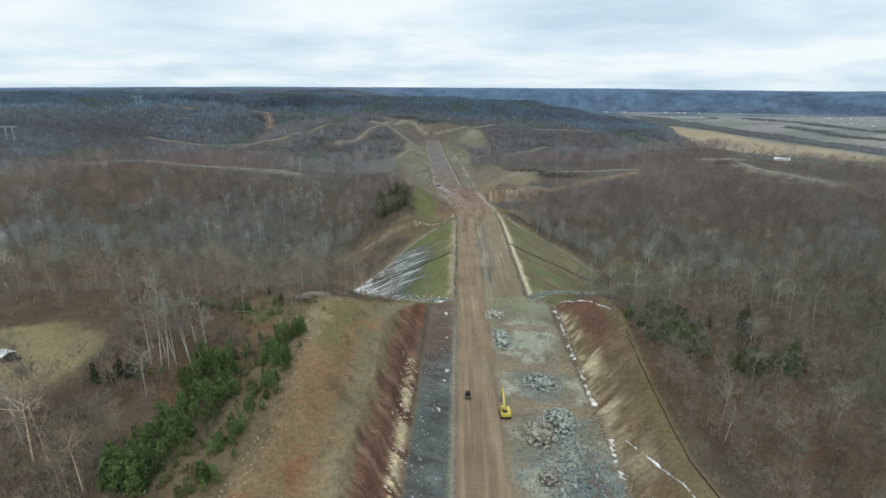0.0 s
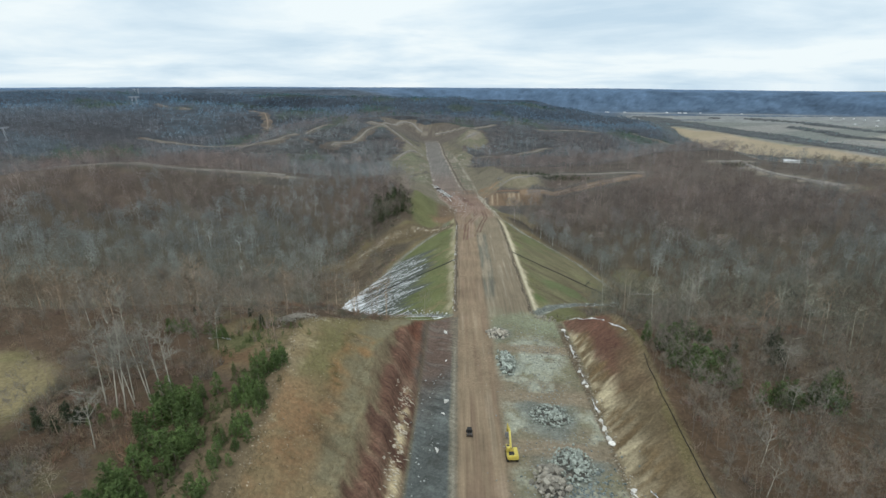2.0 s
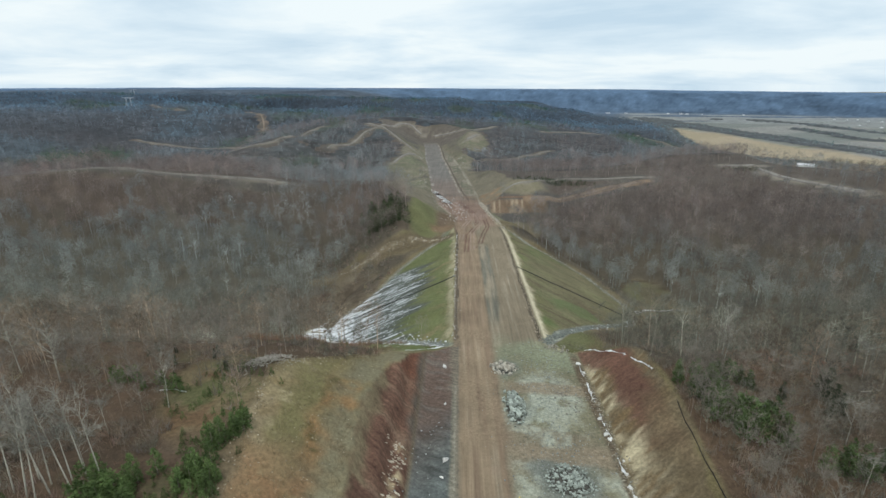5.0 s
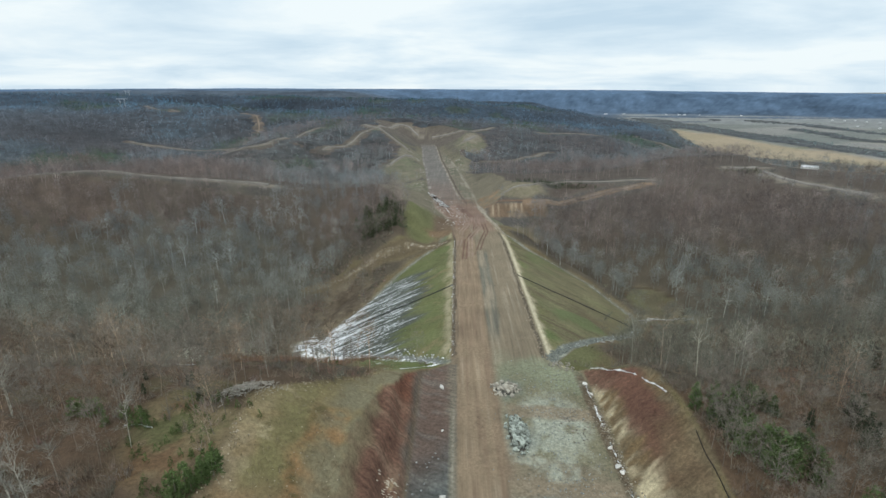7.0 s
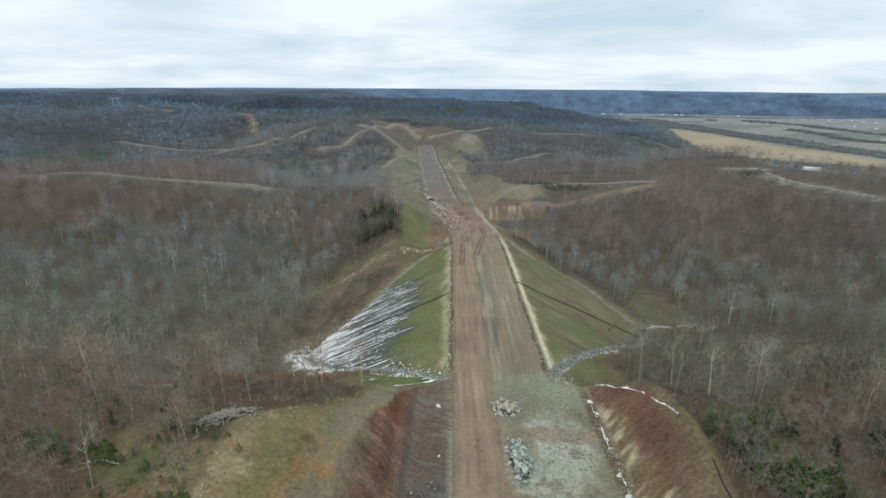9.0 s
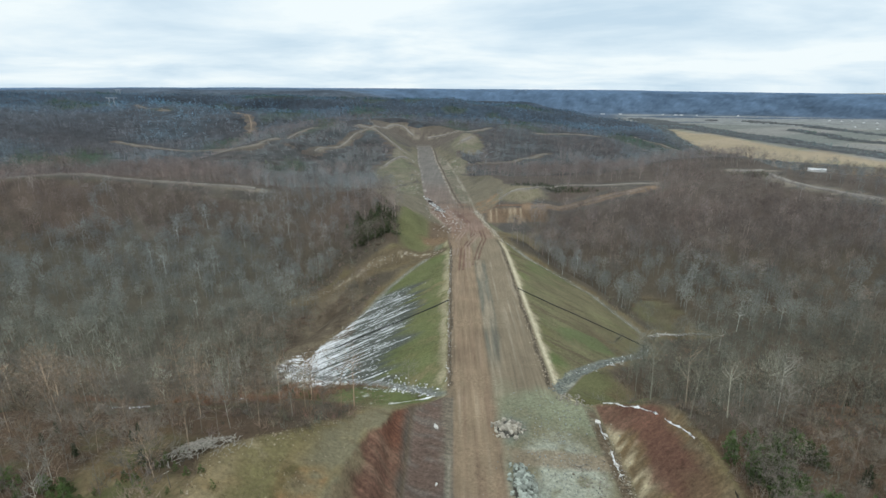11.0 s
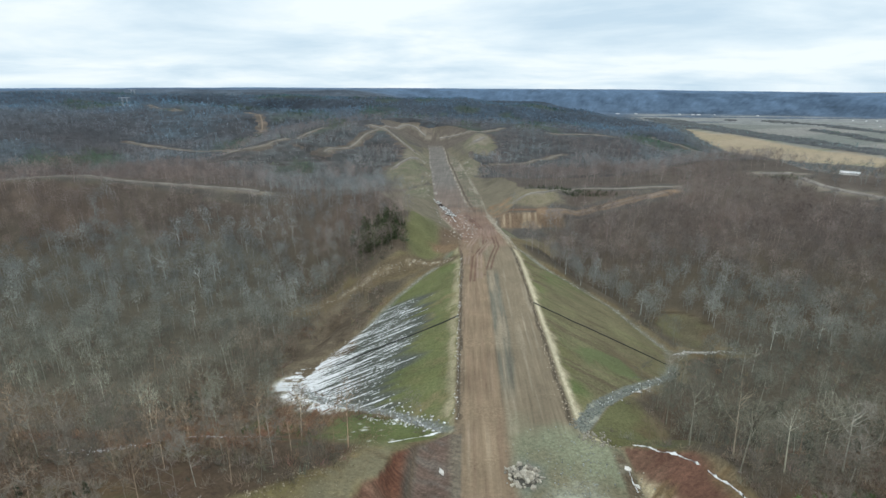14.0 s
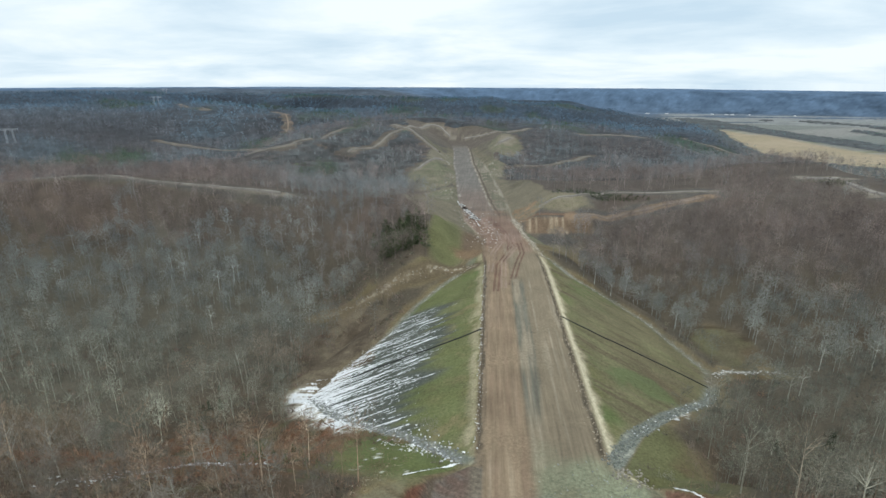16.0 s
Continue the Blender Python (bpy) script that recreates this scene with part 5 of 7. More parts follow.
def build_canopy():
    """The closed roof of the woods where single trees no longer show."""
    rng = np.random.default_rng(17)
    xs = np.array(sorted([-v for v in ramp_steps(4, 3100, 8, 1.006)] + ramp_steps(4, 3100, 8, 1.006)))
    ys = np.array(ramp_steps(640, 2900, 6.5, 1.0075))
    gx, gy = np.meshgrid(xs, ys)
    gx, gy = gx + rng.uniform(-3, 3, gx.shape), gy + rng.uniform(-3, 3, gy.shape)
    r = np.hypot(gx, gy)
    o = open_land(gx, gy)
    up = np.interp(r, [640, 900, 1120, 1500, 2000], [0.3, 0.8, 1.5, 2.5, 5]) + rng.uniform(-1, 1, gx.shape) * np.interp(r, [640, 1300, 2000, 4800], [0.3, 0.8, 2.0, 4.0])
    z = height(gx, gy) + up * smooth(0.4, 0.05, o) * (1 - 0.7 * regrowth(gx, gy)) - 2.5 * smooth(0.25, 0.4, o)
    i = np.arange(gx.size).reshape(gx.shape)
    f = np.stack([i[:-1, :-1], i[:-1, 1:], i[1:, 1:], i[1:, :-1]], -1).reshape(-1, 4)
    low_o = np.minimum(np.minimum(o[:-1, :-1], o[1:, :-1]), np.minimum(o[:-1, 1:], o[1:, 1:]))
    ok = (low_o < 0.4) & (r[:-1, :-1] < 2800) & (np.abs(gx[:-1, :-1]) < 1.12 * gy[:-1, :-1] + 90)
    f = f[ok.ravel()]
    used, inv = np.unique(f, return_inverse=True)
    p = np.stack([gx.ravel()[used], gy.ravel()[used]], 1)
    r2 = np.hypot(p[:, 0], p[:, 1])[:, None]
    # brown to blue with distance: hazy air put into the canopy colour
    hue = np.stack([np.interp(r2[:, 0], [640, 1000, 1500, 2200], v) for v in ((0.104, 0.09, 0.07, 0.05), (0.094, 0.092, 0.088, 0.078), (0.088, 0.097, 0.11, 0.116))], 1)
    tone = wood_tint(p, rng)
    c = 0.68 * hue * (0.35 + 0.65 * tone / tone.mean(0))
    green = evergreen(p) * 0.7
    c = c * (1 - green) + np.array([0.05, 0.066, 0.05]) * green
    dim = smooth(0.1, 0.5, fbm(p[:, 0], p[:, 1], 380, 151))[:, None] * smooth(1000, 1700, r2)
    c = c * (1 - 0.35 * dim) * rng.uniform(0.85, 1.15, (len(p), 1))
    low = valley(p[:, 0], p[:, 1])[:, None]
    c = c * (1 - 0.8 * low) + np.array([0.088, 0.092, 0.092]) * 0.8 * low
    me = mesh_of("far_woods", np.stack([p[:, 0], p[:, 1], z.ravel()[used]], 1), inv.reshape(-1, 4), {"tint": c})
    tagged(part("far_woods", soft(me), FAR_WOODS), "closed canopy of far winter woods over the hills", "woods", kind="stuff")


def build_backdrop():
    """The farthest hills, against the sky."""
    rng = np.random.default_rng(27)
    az = np.radians(np.linspace(-55, 60, 640))
    rs = np.linspace(2450, 4820, 100)
    ga, gr = np.meshgrid(az, rs)
    gx, gy = np.sin(ga) * gr, np.cos(ga) * gr
    roll = fbm(gx, gy, 900, 171, 4)
    ridge = 26 * roll + 30 * (0.4 - np.abs(fbm(gx * 0.45, gy, 420, 181, 4)))
    deg = np.degrees(ga)
    low_land = smooth(-13, 3, deg) * smooth(3900, 3500, gr)
    line = np.interp(deg, [-41, -33, -22, -11, 0, 15, 28, 39], [101, 100, 99, 91, 81, 66, 48, 35])
    line = 90 + (line - 90) * gr / 4780
    z = line + np.interp(gr, [2450, 3000, 3600, 4200, 4780], [-26, -20, -13, -6, 1]) + ridge * np.interp(gr, [2450, 3600, 4820], [0.7, 0.5, 0.14])
    z = z + (np.interp(gr, [2450, 3300, 3500, 3900], [-62, -66, -66, -20]) - z) * low_land
    flats = smooth(16, 19, deg) * smooth(3400, 3150, gr)
    near_z = height(gx, gy) + np.interp(gr, [2450, 2540], [-4, 9]) - 7 * flats
    z = near_z + (z - near_z) * smooth(2480, 2950, gr)
    z = np.minimum(z, line + 1.5 + 3 * vnoise(gx, gy, 300, 191)) + rng.uniform(-1.5, 1.5, z.shape)
    i = np.arange(z.size).reshape(z.shape)
    f = np.stack([i[:-1, :-1], i[:-1, 1:], i[1:, 1:], i[1:, :-1]], -1).reshape(-1, 4)
    n = fbm(gx, gy, 120, 195, 4)
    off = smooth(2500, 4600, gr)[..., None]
    # folds of hills drawn in colour only: random tone per distance and height band
    fold = np.floor((gr + 150 * vnoise(gx, gy, 260, 202) + 60 * vnoise(gx, gy, 80, 203)) / 230)
    stand = 0.55 * (lattice(fold, np.floor(deg / 7 + 3 * vnoise(gx, gy, 500, 204)), 205) - 0.5) + 0.5 * vnoise(gx, gy * 0.6, 60, 206)
    step = np.floor(z / 7 + 1.6 * vnoise(gx, gy, 240, 207) + 0.5 * vnoise(gx, gy, 50, 208))
    n = 0.4 * n + stand + 0.3 * (lattice(step, np.floor(deg / 5), 209) - 0.5) - 0.5 * smooth(0.1, 0.3, fbm(gx, gy * 0.7, 130, 210))
    # air haze put into the colour: bluer towards the skyline
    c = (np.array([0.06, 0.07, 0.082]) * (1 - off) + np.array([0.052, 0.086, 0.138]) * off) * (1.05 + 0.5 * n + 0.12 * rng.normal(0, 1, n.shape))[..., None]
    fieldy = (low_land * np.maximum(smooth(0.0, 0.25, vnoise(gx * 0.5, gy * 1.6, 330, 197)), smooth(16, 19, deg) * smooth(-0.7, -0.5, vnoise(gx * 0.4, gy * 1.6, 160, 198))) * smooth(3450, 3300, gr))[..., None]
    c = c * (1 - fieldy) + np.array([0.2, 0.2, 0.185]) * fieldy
    shore = (smooth(-11.6, -11, deg) * smooth(-7.6, -8.2, deg) * smooth(3930, 3950, gr) * smooth(4080, 4060, gr))[..., None]
    c = c * (1 - shore) + np.array([0.42, 0.44, 0.46]) * shore
    # self-glow standing in for hazy air, stronger farther off
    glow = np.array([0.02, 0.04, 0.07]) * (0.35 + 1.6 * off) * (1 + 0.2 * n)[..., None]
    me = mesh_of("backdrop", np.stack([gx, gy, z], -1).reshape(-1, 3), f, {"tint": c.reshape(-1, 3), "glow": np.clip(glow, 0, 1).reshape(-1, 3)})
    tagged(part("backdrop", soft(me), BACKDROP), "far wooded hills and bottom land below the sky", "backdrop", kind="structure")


SINGLES = build_woods()
build_backdrop()
build_canopy()


def tree_kind(seed, pale, limbs=15, twigs=110, fine=520, thick=0.62, low=0.32, spread=4.0):
    rng = np.random.default_rng(seed)
    trunk, crown = bare_tree(rng, limbs, twigs, thick, fine, low, spread)
    a, b = mesh_of("trunk", *trunk), mesh_of("crown", *crown)
    a.materials.append(BARK_WHITE if pale else BARK)
    b.materials.append(BARK_PALE if pale else TWIGS)
    return a, b


def plant(name, meshes, x, y, scale, label, category="tree", group="", sink=0.15, turn=0.0, tilt=(0, 0)):
    ob = new(name)
    z = float(height(np.array([x]), np.array([y]))[0]) - sink
    ob.matrix_basis = pose(x, y, z, tilt[0], tilt[1], turn) @ Matrix.Diagonal((scale, scale, scale, 1))
    for piece, me in zip(("trunk", "crown"), meshes):
        part(piece, me, None, ob)
    return tagged(ob, label, category, group)


def plant_singles():
    rng = random.Random(5)
    kinds = [tree_kind(100 + k, False) for k in range(8)] + [tree_kind(120 + k, True, thick=0.7) for k in range(2)]
    for x, y in SINGLES:
        k = rng.choices(range(10), [10] * 8 + [2, 2])[0]
        label = "leafless pale-barked tree in the winter woods" if k > 7 else "leafless grey-brown deciduous tree in the woods"
        plant("bare_tree", kinds[k], float(x), float(y), rng.uniform(0.6, 1.02), label, group="trees nearest the cut", turn=rng.uniform(0, 360))
    tall = [tree_kind(140 + k, True, 9, 70, 300, 0.95, 0.42, 1.7) for k in range(4)]
    for x, y, s in ((-77, 106, 1.2), (-74, 105, 1.25), (-71.5, 104, 1.25), (-70.5, 106, 1.2), (-69, 109, 1.1), (-66, 109, 1.2), (-64.5, 110, 1.15), (-72, 108, 1.1), (-75, 109, 1.05), (-67.5, 107, 1.2)):
        plant("pale_tree", tall[rng.randrange(4)], x, y, s * 1.1, "tall slender pale-barked leafless tree in a grove", group="grove of pale trees", turn=rng.uniform(0, 360))
    big = [tree_kind(160 + k, True, 14, 80, 320, 1.15, 0.35, 4.2) for k in range(3)]
    for x, y, s in ((-70.6, 93.3, 0.9), (-93.6, 137.6, 1.25), (-106.7, 141.8, 1.0), (74, 119.7, 0.8), (84.2, 183.2, 1.25), (-94.6, 138.8, 0.9),
                    (-71.3, 141.3, 0.7), (101.7, 226.7, 1.1), (82.8, 179.3, 0.9), (119.4, 217.7, 1.1), (-86, 176, 0.9), (68, 109, 0.8), (64, 100, 0.75)):
        plant("pale_tree", big[rng.randrange(3)], x, y, s, "large pale-barked leafless tree standing out of the woods", group="pale trees", turn=rng.uniform(0, 360))


def pine_shape(seed, rows=9, cedar=False, tufts=9, blade=0.3):
    rng = np.random.default_rng(seed)
    h = 7.0
    trunk = needles([[0, 0, -0.4]], [[0, 0, 1.0]], [h + 0.2], [0.13])
    p, d, ln = [], [], []
    for k in range(rows):
        t = 0.08 + 0.9 * k / (rows - 1)
        reach = (1.0 if cedar else 2.0) * (1 - t) ** 0.7 * rng.uniform(0.85, 1.15) + 0.2
        for j in range(int(4 + 7 * (1 - t))):
            az, rr = rng.uniform(0, 6.28), reach * rng.uniform(0.4, 1.0)
            c = np.array([math.cos(az) * rr, math.sin(az) * rr, t * h + rng.uniform(-0.35, 0.35)])
            for _ in range(tufts):
                p.append(c + rng.normal(0, 0.2, 3))
                w = np.array([math.cos(az), math.sin(az), 0.6]) + rng.normal(0, 0.7, 3)
                d.append(w / np.linalg.norm(w))
                ln.append(rng.uniform(0.35, 0.85))
    return trunk, slivers(p, d, ln, blade, rng)


def pine_kind(seed, rows=9, cedar=False, dark=False):
    trunk, crown = pine_shape(seed, rows, cedar)
    a, b = mesh_of("trunk", *trunk), mesh_of("crown", *crown)
    a.materials.append(BARK)
    b.materials.append(NEEDLES_DARK if cedar else NEEDLES_WILD if dark else NEEDLES)
    return a, b


def plant_pines():
    rng = random.Random(9)
    kinds, cedars = [pine_kind(200 + k) for k in range(5)], [pine_kind(220 + k, 10, True) for k in range(3)]

    dusky = [pine_kind(240 + k, dark=True) for k in range(4)]

    def stand(n, centre, spread_x, spread_y, size, which, name, label, group, turn=0.0):
        c, s = math.cos(turn), math.sin(turn)
        for _ in range(n):
            a, b = rng.uniform(-1, 1) * spread_x, rng.uniform(-1, 1) * spread_y
            plant(name, which[rng.randrange(len(which))], centre[0] + a * c - b * s, centre[1] + a * s + b * c, rng.uniform(*size), label, "pine tree", group, turn=rng.uniform(0, 360))

    young = "young green pine in a dense thicket beside the cleared slope"
    lean = radians(-8)
    stand(84, (-57.5, 81), 4.6, 16, (0.48, 0.82), kinds, "pine", young, "pine thicket", lean)
    stand(34, (-60, 104), 6, 7, (0.5, 0.85), kinds, "pine", young, "pine thicket")
    stand(60, (-44.6, 90), 2.2, 24, (0.3, 0.55), kinds, "pine", young, "pine thicket")
    stand(26, (-46.5, 116), 2.6, 10, (0.45, 0.78), kinds, "pine", young, "pine thicket")
    stand(8, (-74, 102), 5, 2.5, (0.25, 0.42), kinds, "pine", "low young pine among brown brush", "pine thicket")
    stand(16, (-72, 137.5), 10, 2.5, (0.35, 0.6), kinds, "pine", "low young pine among brown brush", "pine thicket")
    stand(8, (-82, 100), 5, 4, (0.4, 0.7), cedars, "cedar", "small dark green cedar at the edge of the clearing", "cedars")
    wild = "dark green pine among leafless trees"
    stand(26, (67, 155), 4, 9, (0.7, 1.2), dusky, "pine", wild, "pines in the woods")
    stand(24, (73, 144), 6, 6, (0.7, 1.2), dusky, "pine", wild, "pines in the woods")
    stand(18, (72, 167), 11, 3.5, (0.5, 0.9), dusky, "pine", wild, "pines in the woods")
    stand(18, (93, 133), 11, 4, (0.7, 1.2), dusky, "pine", wild, "pines in the woods")
    stand(9, (94, 158), 9, 7, (0.7, 1.1), cedars, "cedar", "dark green cedar among leafless trees", "cedars")
    stand(8, (-70, 150), 14, 8, (0.35, 0.6), cedars, "cedar", "small dark green cedar in brown brush", "cedars")
    stand(6, (-110, 250), 30, 40, (0.4, 0.8), cedars, "cedar", "dark green cedar among leafless trees", "cedars")
    stand(12, (130, 230), 25, 40, (0.7, 1.2), cedars, "cedar", "dark green cedar among leafless trees", "cedars")


def pine_stands():
    """Pines and evergreen brush that merge into green patches."""
    rng = np.random.default_rng(61)
    shapes = [joined(pine_shape(260 + k, 6, False, 4, 0.6)) for k in range(5)]
    for name, label, n, centre, spread, size, hue in (
            ("pine_stand", "dark green pines beside a grassed knoll", 76, (-55, 399), (16, 15), (0.9, 1.7), (0.078, 0.1, 0.05)),
            ("pine_stand", "dark green pine brush on the ridge beside a track", 200, (96, 514), (34, 6), (0.2, 0.42), (0.07, 0.09, 0.052)),
            ("evergreen_brush", "low green bushes in tan grass", 60, (-56, 138), (9, 13), (0.14, 0.34), (0.09, 0.125, 0.045)),
            ("evergreen_brush", "low green bushes in rusty brush", 30, (-62, 205), (18, 10), (0.22, 0.45), (0.085, 0.11, 0.045)),
            ("evergreen_brush", "low pines and dark brush on a hilltop clearing", 70, (300, 562), (20, 9), (0.2, 0.45), (0.085, 0.09, 0.055)),
            ("evergreen_brush", "green brush between the pines of the thicket", 200, (-51, 94), (6, 30), (0.12, 0.34), (0.1, 0.12, 0.05))):
        xy = np.stack([rng.normal(0, 0.5, n) * spread[0] + centre[0], rng.uniform(-1, 1, n) * spread[1] + centre[1]], 1)
        u, out, nat, h, fill, cut, level = zones(xy[:, 0], xy[:, 1])
        xy = xy[(fill < 0.3) & (cut < 0.3) & (level < 0.1) & ((name != "pine_stand") | (open_land(xy[:, 0], xy[:, 1]) < 0.5) | (centre[0] > 0))]
        tint = np.array(hue) * rng.uniform(0.7, 1.35, (len(xy), 1))
        v, f, c = scatter(shapes, xy, rng.uniform(*size, len(xy)), tint, rng)
        tagged(part(name, mesh_of(name, v, f, {"tint": c}), WOOD_STUFF), label, "pines", kind="stuff")


plant_singles()
plant_pines()
pine_stands()


# ---- stones, snow and works ----
ROCK_GREY = plain("blasted_rock_grey", (0.29, 0.318, 0.28), 0.9, vary=0.42, low=0.75, high=1.2, scale=3.0)
ROCK_DARK = plain("blasted_rock_dark", (0.175, 0.205, 0.2), 0.9, vary=0.45, low=0.7, high=1.25, scale=3.0)
ROCK_TAN = plain("blasted_rock_tan", (0.265, 0.245, 0.205), 0.9, vary=0.4, low=0.75, high=1.2, scale=3.0)
# pile core, its colour darkened to give the shade in gaps between boulders
RUBBLE = plain("shaded_rubble_core", (0.08, 0.076, 0.066), 0.95, scale=4.0)
ROCK_WHITE = plain("pale_limestone", (0.68, 0.66, 0.62), 0.9, vary=0.15, scale=3.0)
SNOW = plain("old_snow", (0.78, 0.79, 0.80), 0.7, low=0.88, high=1.08, scale=1.2)
STONES = tinted("loose_stones", 0.9, low=0.75, high=1.25, scale=3.0)
LOG = plain("weathered_log", (0.36, 0.335, 0.29), 0.9, vary=0.3, scale=2.5)
YELLOW = plain("machine_yellow", (0.58, 0.47, 0.10), 0.45, low=0.85, high=1.1, scale=1.5, spec=0.4)
BLACK = plain("black_rubber", (0.025, 0.025, 0.025), 0.7)
STEEL = plain("worn_steel", (0.22, 0.21, 0.2), 0.5, 0.6)
GLASS = plain("dark_glass", (0.02, 0.025, 0.03), 0.08, low=0.95, high=1.05, spec=0.6)
FABRIC = plain("black_silt_fabric", (0.055, 0.048, 0.042), 0.8)
POST = plain("wooden_stake", (0.2, 0.15, 0.1), 0.9)
WHITE_PAINT = plain("white_paint", (0.75, 0.75, 0.74), 0.4, low=0.93, high=1.05, spec=0.4)
WHITE_SHEET = plain("white_sheet_metal", (0.7, 0.71, 0.72), 0.45, low=0.88, high=1.05, scale=0.8)
DARK_WOOD = plain("dark_boards", (0.09, 0.075, 0.06), 0.9, scale=3)
GALV = plain("galvanised_lattice", (0.45, 0.47, 0.5), 0.5, 0.4)
DARK_PAINT = plain("dark_machine_paint", (0.05, 0.035, 0.03), 0.5)


def chunk(seed):
    """An angular boulder about 1 m across."""
    rng = random.Random(seed)
    bm = bmesh.new()
    for _ in range(13):
        v = Vector([rng.gauss(0, 1) for _ in range(3)]).normalized()
        bm.verts.new(Vector((v.x * 0.55, v.y * 0.5, v.z * 0.38)) * rng.uniform(0.85, 1.1))
    hull = bmesh.ops.convex_hull(bm, input=bm.verts)
    bmesh.ops.delete(bm, geom=[g for g in hull["geom_interior"] if isinstance(g, bmesh.types.BMVert)], context="VERTS")
    me = bpy.data.meshes.new("rock")
    bm.to_mesh(me)
    bm.free()
    return me


def chunks(seed, mat, n=6):
    out = []
    for k in range(n):
        me = chunk(seed + k)
        me.materials.append(mat)
        out.append(me)
    return out


ROCK_CREAM = plain("pale_tan_rock", (0.39, 0.36, 0.3), 0.9, vary=0.4, low=0.75, high=1.2, scale=3.0)
CREAM_ROCKS = chunks(330, ROCK_CREAM)
GREY_ROCKS, TAN_ROCKS, WHITE_ROCKS, DARK_ROCKS = chunks(300, ROCK_GREY), chunks(320, ROCK_TAN), chunks(340, ROCK_WHITE), chunks(350, ROCK_DARK)


def ground_at(x, y):
    return float(height(np.array([float(x)]), np.array([float(y)]))[0])


def rock_pile(name, x, y, rx, ry, high, count, size, kinds, label, group="", flat=False):
    rng = random.Random(int(x * 31 + y * 17))
    z0 = ground_at(x, y)
    pile = new(name)
    pile.matrix_basis = pose(x, y, z0)
    for k in range(count):
        a, q = rng.uniform(0, 2 * math.pi), math.sqrt(rng.random())
        if rng.random() < 0.12:
            q *= 1.25
        dx, dy = math.cos(a) * rx * q, math.sin(a) * ry * q
        s = rng.uniform(*size) * (1.15 if q < 0.6 else 0.85)
        base = ground_at(x + dx, y + dy) - z0
        lift = 0 if flat else high * max(0.0, 1 - q * q) * rng.uniform(0.75, 1.0)
        mesh = kinds[rng.randrange(len(kinds))]
        ob = part("rock", mesh, None, pile)
        ob.matrix_basis = pose(dx, dy, base + lift + s * 0.14, rng.uniform(-30, 30), rng.uniform(-30, 30), rng.uniform(0, 360)) @ Matrix.Diagonal((s, s * rng.uniform(0.7, 1.2), s, 1))
    if not flat:
        bm = bmesh.new()
        bmesh.ops.create_icosphere(bm, subdivisions=3, radius=1.0)
        for v in bm.verts:
            w = 1 + 0.12 * noise.noise(v.co * 2.3 + Vector((x, y, 0)))
            v.co = Vector((v.co.x * rx * 0.8 * w, v.co.y * ry * 0.8 * w, v.co.z * high * 0.75 * w if v.co.z > 0 else v.co.z * 0.6))
        part("rubble_core", bm, RUBBLE, pile)
    return tagged(pile, label, "rock pile", group)


def sandstone_ledge():
    """Broken cream ledge standing out of the red face."""
    rng = random.Random(31)
    cream = chunks(380, plain("cream_sandstone", (0.5, 0.44, 0.345), 0.95, vary=0.25, scale=2.0), 6)
    thing = new("sandstone_ledge")
    for k in range(300):
        y = 66 + 80 * rng.random() ** 0.85
        x = -13.0 - (2.4 + 0.02 * (y - 110) + rng.gauss(0, 1.0))
        if noise.noise(Vector((y * 0.16, 3.1, 0))) < -0.28:
            continue
        s = rng.uniform(0.35, 1.2)
        ob = part("slab", cream[rng.randrange(6)], None, thing)
        ob.matrix_basis = pose(x, y, ground_at(x, y) - 0.05, rng.uniform(-12, 12), rng.uniform(30, 55), rng.uniform(5, 45)) @ Matrix.Diagonal((s * 1.7, s * 0.75, s * 0.4, 1))
    tagged(thing, "broken cream sandstone ledge across the red shale face", "rock ledge")


sandstone_ledge()


rock_pile("rock_pile", 15.3, 189.4, 4.2, 4.4, 0.7, 70, (0.8, 2.1), CREAM_ROCKS, "low heap of pale tan boulders beside the haul road", "rock piles")
rock_pile("rock_pile", 16.4, 166.5, 3.0, 8.6, 1.5, 165, (0.7, 1.9), GREY_ROCKS, "long heap of blue-grey blasted boulders", "rock piles")
rock_pile("rock_pile", 26.1, 136.6, 5.8, 6.0, 1.3, 300, (0.4, 1.1), GREY_ROCKS, "round heap of small blue-grey blasted rock", "rock piles")
rock_pile("rock_pile", 28.2, 116.6, 5.2, 6.8, 1.4, 300, (0.4, 1.2), GREY_ROCKS, "heap of blue-grey rock touching a tan boulder heap", "rock piles")
rock_pile("rock_pile", 22.0, 110.6, 4.2, 6.0, 1.6, 115, (0.8, 2.2), TAN_ROCKS, "heap of large tan boulders dumped on the grade", "rock piles")
rock_pile("rock_pile", 21.6, 94.0, 3.0, 3.0, 0.9, 34, (0.6, 1.3), TAN_ROCKS, "small heap of tan and brown boulders", "rock piles")
rock_pile("rubble_spread", 29.0, 90.0, 9.5, 11.0, 0, 300, (0.35, 1.2), DARK_ROCKS + GREY_ROCKS[:2], "spread of broken blue-grey rubble over the grade", flat=True)
rock_pile("rubble_spread", 33.5, 172.0, 7.0, 9.0, 0, 110, (0.25, 0.7), TAN_ROCKS, "loose scatter of small stones on the graded pad", flat=True)
rock_pile("rubble_spread", 36.5, 205.0, 4.5, 4.0, 0.0, 60, (0.5, 1.1), TAN_ROCKS, "loose tan boulders at the end of the cut", flat=True)


